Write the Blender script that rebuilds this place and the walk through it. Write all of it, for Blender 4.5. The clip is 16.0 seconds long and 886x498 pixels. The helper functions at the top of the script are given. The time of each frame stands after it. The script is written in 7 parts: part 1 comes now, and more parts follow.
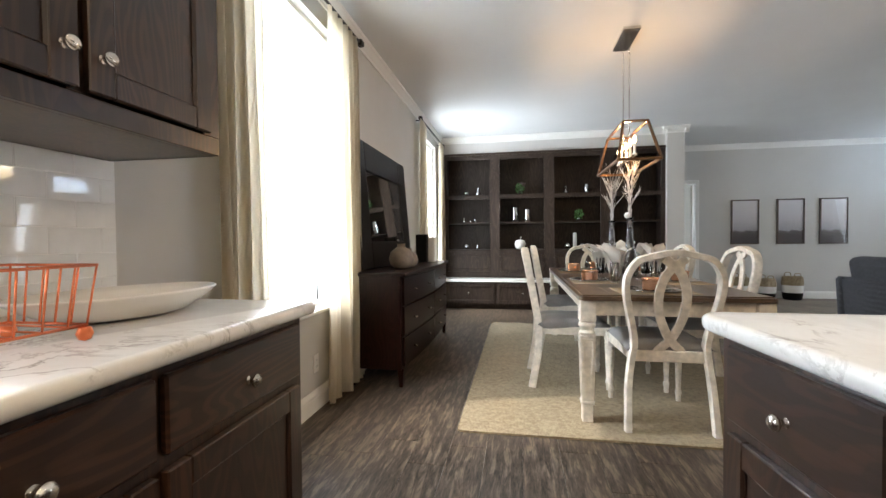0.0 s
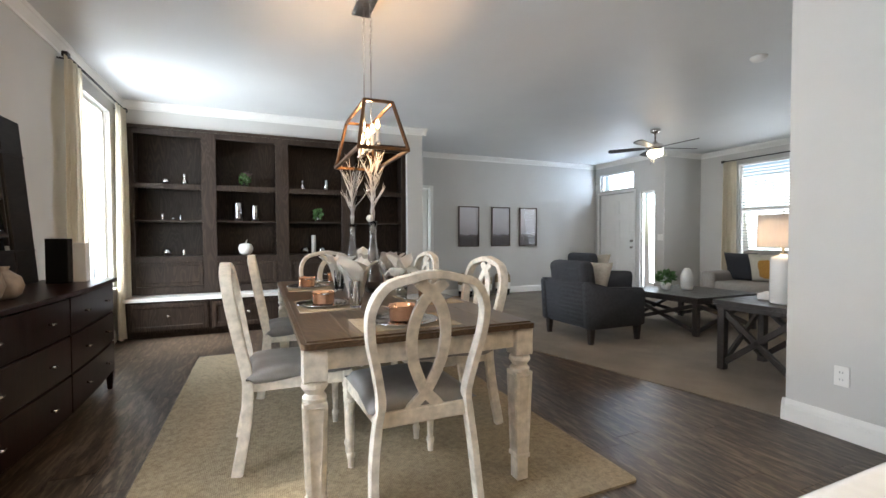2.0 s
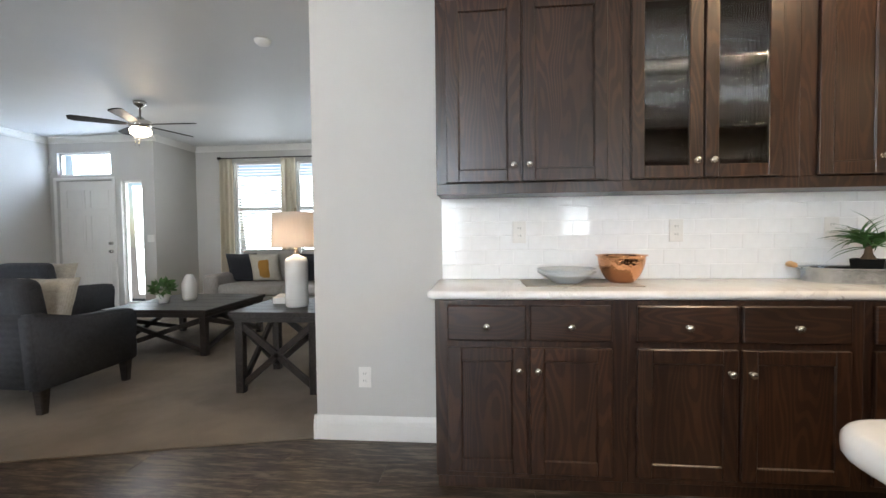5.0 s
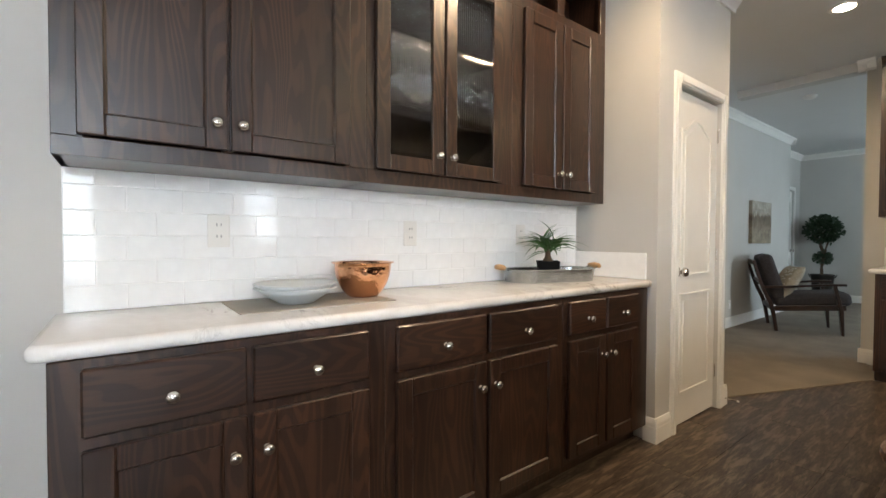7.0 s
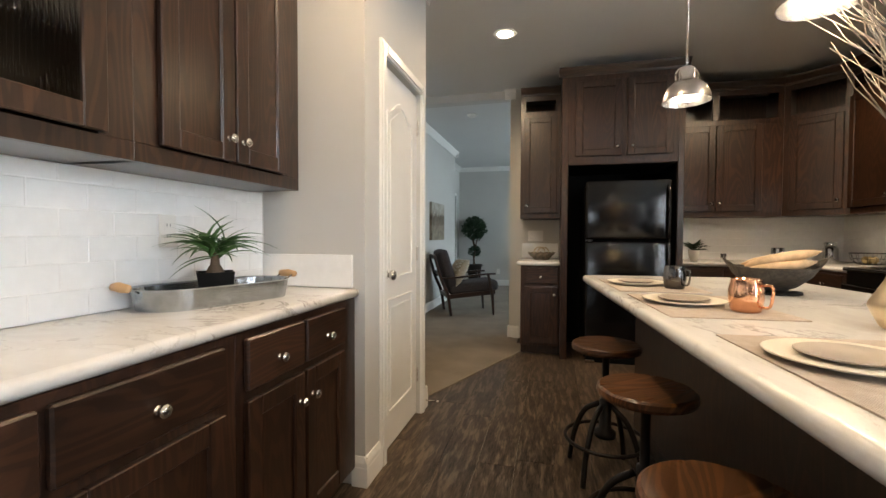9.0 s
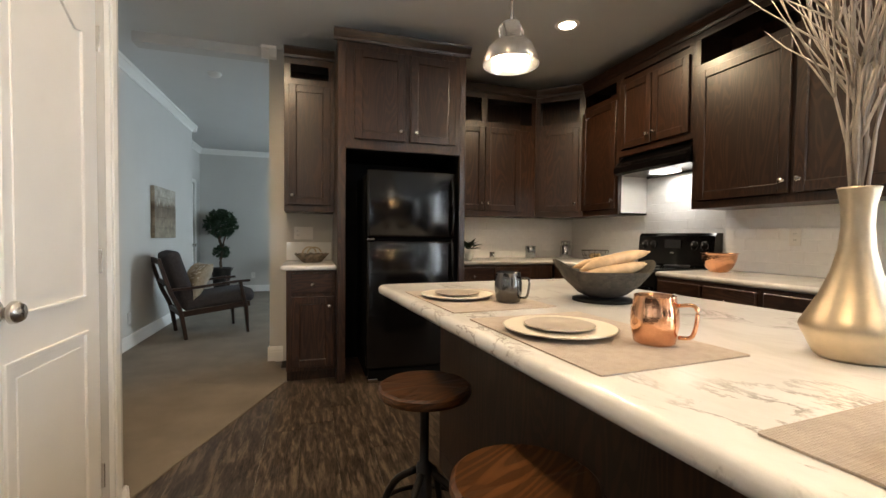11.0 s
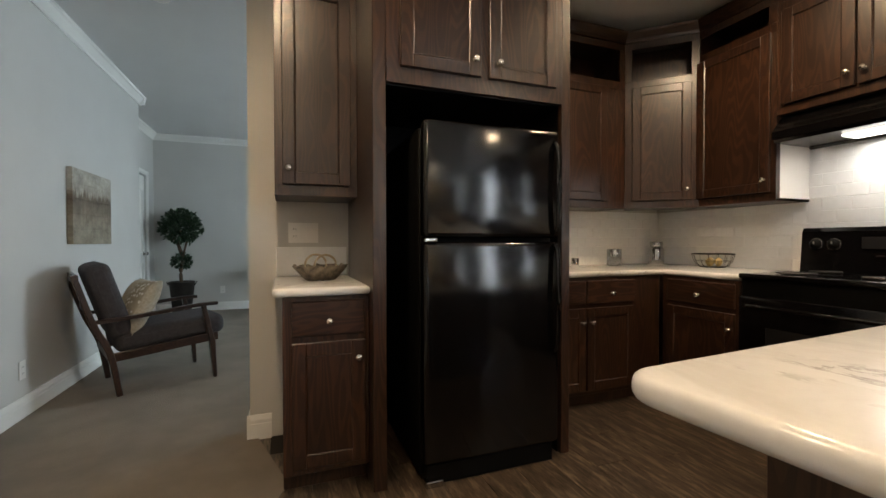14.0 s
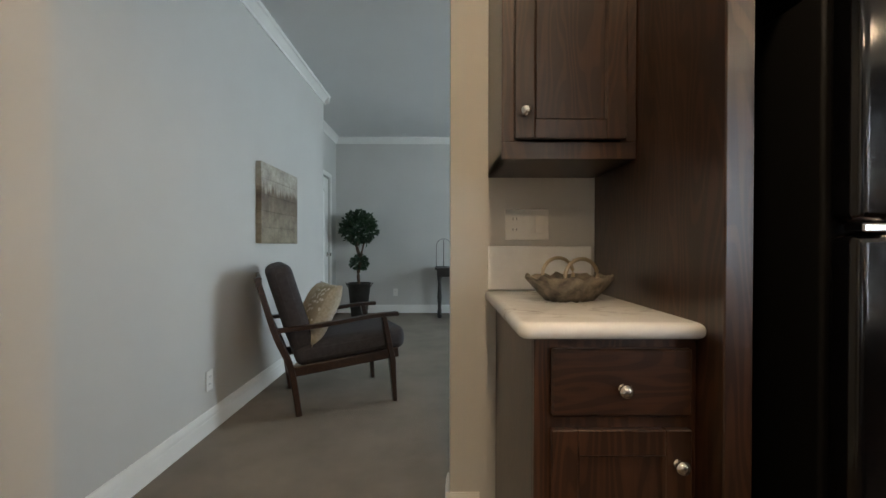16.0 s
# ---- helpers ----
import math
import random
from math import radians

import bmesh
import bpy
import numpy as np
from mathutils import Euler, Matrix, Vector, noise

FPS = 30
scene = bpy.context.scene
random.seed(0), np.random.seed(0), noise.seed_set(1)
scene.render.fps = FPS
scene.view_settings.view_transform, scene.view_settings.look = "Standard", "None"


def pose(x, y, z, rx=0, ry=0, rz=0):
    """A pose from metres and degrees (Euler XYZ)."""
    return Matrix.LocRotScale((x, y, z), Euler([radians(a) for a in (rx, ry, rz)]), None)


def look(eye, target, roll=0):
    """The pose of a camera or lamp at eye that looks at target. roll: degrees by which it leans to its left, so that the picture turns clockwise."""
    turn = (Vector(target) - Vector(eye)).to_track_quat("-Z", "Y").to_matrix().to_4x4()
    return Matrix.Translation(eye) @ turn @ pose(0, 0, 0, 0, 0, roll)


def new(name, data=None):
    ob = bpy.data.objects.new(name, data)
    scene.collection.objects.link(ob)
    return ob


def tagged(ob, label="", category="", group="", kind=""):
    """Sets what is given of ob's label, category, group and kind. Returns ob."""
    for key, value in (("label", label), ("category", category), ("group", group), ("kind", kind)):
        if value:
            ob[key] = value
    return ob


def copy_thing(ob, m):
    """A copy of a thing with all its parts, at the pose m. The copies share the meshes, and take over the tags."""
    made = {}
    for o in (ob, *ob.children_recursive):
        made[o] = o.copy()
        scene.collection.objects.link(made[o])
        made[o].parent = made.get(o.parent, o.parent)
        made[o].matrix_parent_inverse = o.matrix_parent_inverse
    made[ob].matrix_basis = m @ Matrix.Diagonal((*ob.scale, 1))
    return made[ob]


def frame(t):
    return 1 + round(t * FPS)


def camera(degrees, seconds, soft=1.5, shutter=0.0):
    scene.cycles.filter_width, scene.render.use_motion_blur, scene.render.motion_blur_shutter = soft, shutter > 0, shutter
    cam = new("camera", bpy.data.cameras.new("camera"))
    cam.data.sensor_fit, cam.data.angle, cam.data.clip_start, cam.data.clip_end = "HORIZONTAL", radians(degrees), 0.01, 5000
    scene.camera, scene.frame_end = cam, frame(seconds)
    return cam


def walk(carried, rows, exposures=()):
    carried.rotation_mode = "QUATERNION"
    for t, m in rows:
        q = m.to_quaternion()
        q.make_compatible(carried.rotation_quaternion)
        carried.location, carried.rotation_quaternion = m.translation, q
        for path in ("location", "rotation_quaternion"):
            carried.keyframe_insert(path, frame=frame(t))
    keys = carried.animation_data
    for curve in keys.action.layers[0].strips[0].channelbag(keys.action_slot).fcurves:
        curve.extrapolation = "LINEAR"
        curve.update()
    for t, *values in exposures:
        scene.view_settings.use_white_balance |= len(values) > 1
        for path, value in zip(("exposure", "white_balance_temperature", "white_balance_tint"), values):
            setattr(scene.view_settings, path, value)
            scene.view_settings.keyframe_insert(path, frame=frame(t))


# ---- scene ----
cam = camera(92.1, 16.0)
PATH = [
    (0, (1.298, 1.075, 1.077), (0.951, 3.045, 1.036), -0.5),
    (0.5, (1.332, 1.318, 1.084), (1.252, 3.316, 1.04), -0.3),
    (1, (1.363, 1.568, 1.115), (1.558, 3.557, 1.068), -0.3),
    (1.5, (1.418, 1.795, 1.119), (1.901, 3.735, 1.071), -0.4),
    (2, (1.51, 1.986, 1.139), (2.295, 3.824, 1.086), -0.2),
    (2.5, (1.583, 2.169, 1.137), (2.693, 3.831, 1.082), -0.2),
    (3, (1.66, 2.342, 1.147), (3.075, 3.755, 1.091), -0.3),
    (3.5, (1.764, 2.452, 1.144), (3.413, 3.582, 1.087), -0.4),
    (4, (1.895, 2.537, 1.151), (3.708, 3.377, 1.092), -0.4),
    (4.2, (1.958, 2.553, 1.15), (3.821, 3.278, 1.089), -0.6),
    (6.3, (2.63, 2.768, 1.11), (4.468, 1.98, 1.064), 0.2),
    (6.5, (2.691, 2.764, 1.11), (4.467, 1.845, 1.068), 0.2),
    (7, (2.833, 2.721, 1.116), (4.431, 1.519, 1.071), 0.2),
    (7.5, (2.945, 2.652, 1.122), (4.318, 1.198, 1.073), 0.2),
    (8, (3.037, 2.506, 1.118), (4.138, 0.836, 1.063), 0.3),
    (8.5, (3.111, 2.329, 1.126), (3.916, 0.498, 1.069), 0.3),
    (9, (3.188, 2.143, 1.126), (3.679, 0.205, 1.069), 0.2),
    (9.5, (3.26, 1.966, 1.135), (3.39, -0.029, 1.078), 0.4),
    (10, (3.28, 1.794, 1.118), (3.07, -0.194, 1.064), 0.1),
    (10.2, (3.287, 1.71, 1.118), (2.971, -0.264, 1.064), 0.3),
    (12.3, (3.309, 0.735, 1.122), (2.565, -1.121, 1.076), 0.0),
    (12.5, (3.335, 0.617, 1.107), (2.585, -1.237, 1.067), 0.0),
    (13, (3.373, 0.367, 1.105), (2.623, -1.487, 1.065), 0.0),
    (13.5, (3.429, 0.116, 1.09), (2.686, -1.74, 1.053), -0.0),
    (14, (3.466, -0.101, 1.087), (2.763, -1.973, 1.054), -0.1),
    (14.5, (3.484, -0.356, 1.078), (2.881, -2.262, 1.047), -0.1),
    (15, (3.519, -0.595, 1.074), (3.099, -2.55, 1.046), -0.3),
    (15.5, (3.602, -0.839, 1.066), (3.394, -2.828, 1.044), -0.2),
    (16, (3.681, -1.061, 1.061), (3.665, -3.061, 1.045), 0.1),
]
walk(cam, [(t, look(eye, target, roll)) for t, eye, target, roll in PATH])

# ---- world and lights ----
world = bpy.data.worlds.new("sky")
scene.world = world
world.use_nodes = True
sky = world.node_tree.nodes.new("ShaderNodeTexSky")
sky.sky_type, sky.sun_disc = "NISHITA", False
sky.sun_elevation, sky.sun_rotation = radians(38), radians(250)
world.node_tree.links.new(sky.outputs[0], world.node_tree.nodes["Background"].inputs[0])
world.node_tree.nodes["Background"].inputs[1].default_value = 0.12


def lamp(name, kind, m, energy, colour, size=0.1, size_y=None, spot=None):
    data = bpy.data.lights.new(name, kind)
    data.energy, data.color = energy, colour
    if kind == "AREA":
        data.shape, data.size = "RECTANGLE" if size_y else "DISK", size
        if size_y:
            data.size_y = size_y
    elif kind == "SUN":
        data.angle = size
    else:
        data.shadow_soft_size = size
        if spot:
            data.spot_size, data.spot_blend = radians(spot), 0.6
    ob = new(name, data)
    ob.matrix_world = m
    return ob


DAY = (0.80, 0.90, 1.0)
WARM = (1.0, 0.73, 0.44)
lamp("sun", "SUN", look((-6, 3, 8), (0, 4.5, 0)), 3.0, (1.0, 0.95, 0.88), radians(0.5))
# daylight lamps standing in the window openings, all but the last
lamp("daylight", "AREA", look((-0.17, 1.165, 1.6), (3, 1.165, 1.45)), 17, DAY, 0.49, 1.06)
lamp("daylight", "AREA", look((-0.17, 3.44, 1.56), (3, 3.44, 1.36)), 156, DAY, 1.35, 2.1)
lamp("daylight", "AREA", look((-0.17, 7.16, 1.56), (3, 7.16, 1.46)), 128, DAY, 1.35, 2.1)
lamp("daylight", "AREA", look((9.62, 6.52, 1.6), (6, 6.52, 1.0)), 25, DAY, 0.9, 1.65)
lamp("daylight", "AREA", look((9.62, 5.42, 1.6), (6, 5.42, 1.0)), 25, DAY, 0.9, 1.65)
lamp("daylight", "AREA", look((8.66, 8.08, 1.1), (6, 8.08, 1.0)), 22, DAY, 0.3, 1.75)
lamp("daylight", "AREA", look((8.66, 8.9, 2.33), (5, 9.35, 2.1)), 26, (0.62, 0.78, 1.0), 0.9, 0.32)
lamp("daylight", "AREA", look((0.18, -5.2, 1.55), (3, -5.2, 1.45)), 58, (0.70, 0.88, 1.0), 1.45, 1.5)
# added lamp inside the windowless room behind the hall door, to brighten it
lamp("daylight", "AREA", look((4.4, 10.9, 1.3), (4.4, 8, 1.1)), 42, DAY, 0.8, 1.2)

# ---- materials ----
def nodes_of(name):
    m = bpy.data.materials.new(name)
    m.use_nodes = True
    nt = m.node_tree
    return m, nt, nt.nodes["Principled BSDF"]


def coords(nt, scale=(1, 1, 1), kind="Object"):
    tc = nt.nodes.new("ShaderNodeTexCoord")
    mp = nt.nodes.new("ShaderNodeMapping")
    mp.inputs["Scale"].default_value = scale
    nt.links.new(tc.outputs[kind], mp.inputs["Vector"])
    return mp.outputs["Vector"]


def noise_at(nt, vec, scale, detail=4.0, rough=0.55, distortion=0.0):
    n = nt.nodes.new("ShaderNodeTexNoise")
    n.inputs["Scale"].default_value, n.inputs["Detail"].default_value = scale, detail
    n.inputs["Roughness"].default_value, n.inputs["Distortion"].default_value = rough, distortion
    nt.links.new(vec, n.inputs["Vector"])
    return n.outputs["Fac"]


def ramp(nt, fac, stops):
    r = nt.nodes.new("ShaderNodeValToRGB")
    while len(r.color_ramp.elements) < len(stops):
        r.color_ramp.elements.new(0.5)
    for e, (p, c) in zip(r.color_ramp.elements, stops):
        e.position, e.color = p, (*c, 1)
    nt.links.new(fac, r.inputs["Fac"])
    return r.outputs["Color"]


def mixed(nt, a, b, fac, blend="MIX"):
    m = nt.nodes.new("ShaderNodeMix")
    m.data_type, m.blend_type = "RGBA", blend
    for sock, v in ((m.inputs[0], fac), (m.inputs[6], a), (m.inputs[7], b)):
        if isinstance(v, bpy.types.NodeSocket):
            nt.links.new(v, sock)
        else:
            sock.default_value = v if isinstance(v, float) else (*v, 1)
    return m.outputs[2]


def bump(nt, bsdf, height, strength=0.2, distance=0.002):
    b = nt.nodes.new("ShaderNodeBump")
    b.inputs["Strength"].default_value, b.inputs["Distance"].default_value = strength, distance
    nt.links.new(height, b.inputs["Height"])
    nt.links.new(b.outputs["Normal"], bsdf.inputs["Normal"])


def plain(name, colour, rough=0.5, metal=0.0, vary=0.12, scale=6.0, bumpy=0.0, bscale=80.0, coat=0.0, spec=0.5):
    """A surface of one colour with soft uneven tone and fine relief."""
    m, nt, bs = nodes_of(name)
    v = coords(nt)
    dark = tuple(c * (1 - vary) for c in colour)
    light = tuple(min(1, c * (1 + vary)) for c in colour)
    n1 = noise_at(nt, v, scale)
    nt.links.new(ramp(nt, n1, [(0.3, dark), (0.7, light)]), bs.inputs["Base Color"])
    bs.inputs["Roughness"].default_value, bs.inputs["Metallic"].default_value = rough, metal
    bs.inputs["Coat Weight"].default_value = coat
    bs.inputs["Specular IOR Level"].default_value = spec
    if bumpy:
        bump(nt, bs, noise_at(nt, v, bscale, 3), bumpy, 0.002)
    return m


def wood(name, dark, light, along="z", rough=0.4, grain=1.0, coat=0.0, spec=0.5):
    """Stained oak-like wood: cathedral figure, straight streaks and fine pores."""
    m, nt, bs = nodes_of(name)
    def stretched(across, length):
        sc = {"x": (length, across, across), "y": (across, length, across), "z": (across, across, length)}[along]
        v = coords(nt, sc)
        add = nt.nodes.new("ShaderNodeVectorMath")
        add.operation = "ADD"
        nt.links.new(v, add.inputs[0])
        nt.links.new(mul.outputs[0], add.inputs[1])
        return add.outputs[0]
    info = nt.nodes.new("ShaderNodeObjectInfo")
    mul = nt.nodes.new("ShaderNodeVectorMath")
    mul.operation = "SCALE"
    mul.inputs[0].default_value = (13, 29, 17)
    nt.links.new(info.outputs["Random"], mul.inputs["Scale"])
    rings = nt.nodes.new("ShaderNodeMath")
    rings.operation = "MULTIPLY"
    rings.inputs[1].default_value = 150.0
    nt.links.new(noise_at(nt, stretched(5.2, 0.85), 1.0, 2.0, 0.5, 0.25), rings.inputs[0])
    wave = nt.nodes.new("ShaderNodeMath")
    wave.operation = "SINE"
    nt.links.new(rings.outputs[0], wave.inputs[0])
    figure = ramp(nt, wave.outputs[0], [(0.0, (0.42, 0.40, 0.38)), (0.32, (0.92, 0.92, 0.92)), (1.0, (1.12, 1.11, 1.10))])
    cloud = noise_at(nt, stretched(5.0, 1.2), 1.0, 4, 0.6)
    fine = noise_at(nt, stretched(110.0, 4.0), 1.0, 4, 0.7)
    mid = tuple((a + b) / 2 for a, b in zip(dark, light))
    c = ramp(nt, cloud, [(0.25, tuple(0.6 * a + 0.4 * b for a, b in zip(dark, mid))), (0.75, tuple(0.3 * a + 0.7 * b for a, b in zip(mid, light)))])
    c = mixed(nt, c, figure, 0.75 * grain, "MULTIPLY")
    pores = ramp(nt, fine, [(0.34, (0.55, 0.53, 0.50)), (0.52, (1.0, 1.0, 1.0))])
    c = mixed(nt, c, pores, 0.55 * grain, "MULTIPLY")
    tone = ramp(nt, info.outputs["Random"], [(0.0, (0.84, 0.84, 0.84)), (1.0, (1.14, 1.12, 1.10))])
    nt.links.new(mixed(nt, c, tone, 1.0, "MULTIPLY"), bs.inputs["Base Color"])
    bs.inputs["Roughness"].default_value = rough
    bs.inputs["Coat Weight"].default_value = coat
    bs.inputs["Coat Roughness"].default_value = 0.24
    bs.inputs["Specular IOR Level"].default_value = spec
    bump(nt, bs, fine, 0.22 * grain, 0.0012)
    return m


def marble(name):
    """Pale laminate with slanting broken grey-brown veins and cloudy drifts."""
    m, nt, bs = nodes_of(name)
    tc = nt.nodes.new("ShaderNodeTexCoord")
    turn = nt.nodes.new("ShaderNodeMapping")
    turn.inputs["Rotation"].default_value = (0.3, 0.5, 0.7)
    turn.inputs["Scale"].default_value = (3.4, 6.2, 4.6)
    nt.links.new(tc.outputs["Object"], turn.inputs["Vector"])
    v = coords(nt)
    drift = noise_at(nt, v, 2.6, 5, 0.6, 0.8)
    line = noise_at(nt, turn.outputs["Vector"], 0.9, 8, 0.68, 0.7)
    vein = ramp(nt, line, [(0.484, (1, 1, 1)), (0.496, (0.50, 0.48, 0.465)), (0.504, (0.52, 0.50, 0.485)), (0.528, (1, 1, 1))])
    mask = ramp(nt, drift, [(0.50, (0, 0, 0)), (0.64, (1, 1, 1))])
    cloud = ramp(nt, line, [(0.3, (0.70, 0.68, 0.655)), (0.6, (0.83, 0.82, 0.80))])
    nt.links.new(mixed(nt, cloud, vein, mask, "MULTIPLY"), bs.inputs["Base Color"])
    bs.inputs["Roughness"].default_value = 0.20
    bump(nt, bs, noise_at(nt, v, 220, 2), 0.03, 0.001)
    return m


def plank_wood(name):
    m, nt, bs = nodes_of(name)
    info = nt.nodes.new("ShaderNodeObjectInfo")
    tc = nt.nodes.new("ShaderNodeTexCoord")
    mp = nt.nodes.new("ShaderNodeMapping")
    mp.inputs["Scale"].default_value = (48, 7.0, 48)
    nt.links.new(tc.outputs["Object"], mp.inputs["Vector"])
    mul = nt.nodes.new("ShaderNodeVectorMath")
    mul.operation = "SCALE"
    mul.inputs[0].default_value = (31, 57, 13)
    nt.links.new(info.outputs["Random"], mul.inputs["Scale"])
    nt.links.new(mul.outputs[0], mp.inputs["Location"])
    v = mp.outputs["Vector"]
    n1 = noise_at(nt, v, 0.8, 6, 0.62, 0.4)
    n2 = noise_at(nt, v, 2.6, 5, 0.7)
    c1 = ramp(nt, n1, [(0.37, (0.010, 0.007, 0.005)), (0.5, (0.056, 0.040, 0.028)), (0.63, (0.205, 0.152, 0.113))])
    c2 = ramp(nt, n2, [(0.38, (0.012, 0.008, 0.006)), (0.62, (0.120, 0.088, 0.064))])
    c = mixed(nt, c1, c2, 0.4)
    tone = ramp(nt, info.outputs["Random"], [(0.0, (0.92, 0.92, 0.92)), (1.0, (1.08, 1.06, 1.04))])
    nt.links.new(mixed(nt, c, tone, 1.0, "MULTIPLY"), bs.inputs["Base Color"])
    bs.inputs["Roughness"].default_value = 0.34
    bs.inputs["Specular IOR Level"].default_value = 0.32
    bump(nt, bs, n2, 0.2, 0.001)
    return m


def woven(name, a, b, freq=90.0, rough=0.95, strength=0.6):
    """Woven or looped cloth: crossing threads and blotches of tone."""
    m, nt, bs = nodes_of(name)
    v = coords(nt)
    w1 = nt.nodes.new("ShaderNodeTexWave")
    w2 = nt.nodes.new("ShaderNodeTexWave")
    for w, d in ((w1, "X"), (w2, "Y")):
        w.bands_direction = d
        w.inputs["Scale"].default_value, w.inputs["Distortion"].default_value = freq / 6.0, 1.5
        nt.links.new(v, w.inputs["Vector"])
    th = nt.nodes.new("ShaderNodeMath")
    th.operation = "MULTIPLY"
    nt.links.new(w1.outputs["Fac"], th.inputs[0])
    nt.links.new(w2.outputs["Fac"], th.inputs[1])
    n = noise_at(nt, v, 40, 4, 0.7)
    c = mixed(nt, ramp(nt, n, [(0.3, a), (0.7, b)]), ramp(nt, th.outputs[0], [(0.0, a), (1.0, b)]), 0.45)
    nt.links.new(c, bs.inputs["Base Color"])
    bs.inputs["Roughness"].default_value = rough
    bump(nt, bs, th.outputs[0], strength, 0.002)
    return m


def pile(name, a, b):
    """Cut-pile carpet."""
    m, nt, bs = nodes_of(name)
    v = coords(nt)
    n1, n2 = noise_at(nt, v, 260, 3, 0.7), noise_at(nt, v, 2.5, 5, 0.6)
    c = mixed(nt, ramp(nt, n1, [(0.3, a), (0.7, b)]), ramp(nt, n2, [(0.35, a), (0.65, b)]), 0.45)
    nt.links.new(c, bs.inputs["Base Color"])
    bs.inputs["Roughness"].default_value = 1.0
    bump(nt, bs, n1, 0.8, 0.006)
    return m


def glowing(name, colour, strength):
    m, nt, bs = nodes_of(name)
    bs.inputs["Emission Color"].default_value = (*colour, 1)
    bs.inputs["Emission Strength"].default_value = strength
    bs.inputs["Base Color"].default_value = (*colour, 1)
    return m


def clear(name, tint=(1, 1, 1), rough=0.02):
    m, nt, bs = nodes_of(name)
    bs.inputs["Base Color"].default_value = (*tint, 1)
    bs.inputs["Transmission Weight"].default_value = 1.0
    bs.inputs["Roughness"].default_value = rough
    bs.inputs["IOR"].default_value = 1.45
    return m


def sheer(name, colour, alpha=0.0, rough=0.9):
    m, nt, bs = nodes_of(name)
    tr = nt.nodes.new("ShaderNodeBsdfTranslucent")
    tr.inputs["Color"].default_value = (*colour, 1)
    v = coords(nt, (1, 1, 0.05))
    n = noise_at(nt, v, 140, 3)
    nt.links.new(ramp(nt, n, [(0.3, tuple(c * 0.85 for c in colour)), (0.7, colour)]), bs.inputs["Base Color"])
    bs.inputs["Roughness"].default_value = rough
    mx = nt.nodes.new("ShaderNodeMixShader")
    mx.inputs[0].default_value = 0.55
    nt.links.new(bs.outputs[0], mx.inputs[1])
    nt.links.new(tr.outputs[0], mx.inputs[2])
    nt.links.new(mx.outputs[0], nt.nodes["Material Output"].inputs["Surface"])
    return m


WALL = plain("wall_paint", (0.56, 0.545, 0.515), 0.75, vary=0.03, scale=1.5, bumpy=0.06, bscale=160)
CEIL = plain("ceiling_paint", (0.66, 0.66, 0.65), 0.55, vary=0.02, scale=2, bumpy=0.10, bscale=90)
TRIM = plain("trim_paint", (0.80, 0.785, 0.75), 0.35, vary=0.02)
DOORW = plain("door_paint", (0.80, 0.78, 0.74), 0.35, vary=0.02)
CAB = wood("cabinet_wood", (0.011, 0.0050, 0.0029), (0.072, 0.031, 0.0160), "z", 0.35, 1.0, 0.36)
CABX = wood("cabinet_wood_rail", (0.011, 0.0050, 0.0029), (0.072, 0.031, 0.0160), "x", 0.35, 1.0, 0.36)
CABIN = plain("cabinet_inside", (0.022, 0.013, 0.010), 0.6)
BOOKW = wood("bookcase_wood", (0.022, 0.014, 0.010), (0.066, 0.045, 0.034), "z", 0.45, 0.8, 0.0, 0.3)
MAHOG = wood("dresser_wood", (0.007, 0.003, 0.0025), (0.022, 0.0072, 0.0048), "z", 0.32, 0.7, 0.0, 0.12)
TABLEW = wood("table_top_wood", (0.058, 0.034, 0.018), (0.165, 0.102, 0.057), "y", 0.33, 0.7, 0.2)
ESPR = wood("espresso_wood", (0.020, 0.016, 0.014), (0.055, 0.045, 0.040), "x", 0.4, 0.8)
CHAIRW = wood("armchair_wood", (0.022, 0.011, 0.007), (0.06, 0.03, 0.019), "x", 0.35, 0.7)
MIRFRAME = wood("mirror_frame_wood", (0.007, 0.005, 0.004), (0.020, 0.015, 0.012), "y", 0.5, 0.8, 0.0, 0.2)
STOOLW = wood("stool_seat_wood", (0.040, 0.016, 0.006), (0.22, 0.092, 0.032), "x", 0.35, 1.0, 0.2)
PLANK = plank_wood("floor_plank")
MARBLE = marble("laminate_marble")
SUBFLOOR = plain("subfloor", (0.016, 0.012, 0.009), 0.9)
TILE = plain("glazed_tile", (0.88, 0.88, 0.87), 0.04, vary=0.03, scale=20, bumpy=0.008, bscale=12)
GROUT = plain("grout", (0.87, 0.865, 0.85), 0.7)
CARPET = pile("carpet", (0.160, 0.131, 0.102), (0.285, 0.242, 0.194))
RUG = woven("jute_rug", (0.17, 0.128, 0.076), (0.48, 0.39, 0.255), 230, strength=0.9)
NICKEL = plain("brushed_nickel", (0.66, 0.63, 0.59), 0.25, 1.0, 0.05, 60)
STEEL = plain("polished_steel", (0.55, 0.55, 0.56), 0.12, 1.0, 0.05)
GALV = plain("galvanised_steel", (0.40, 0.43, 0.46), 0.26, 1.0, 0.22, 18)
COPPER = plain("copper", (0.86, 0.46, 0.27), 0.12, 1.0, 0.08, 30, 0.32, 75)
BRASS = plain("oiled_bronze", (0.16, 0.085, 0.042), 0.38, 0.8, 0.35, 25)
GOLD = plain("champagne_metal", (0.60, 0.50, 0.36), 0.40, 1.0, 0.06, 50)
IRON = plain("dark_iron", (0.028, 0.025, 0.024), 0.45, 0.6, 0.2)
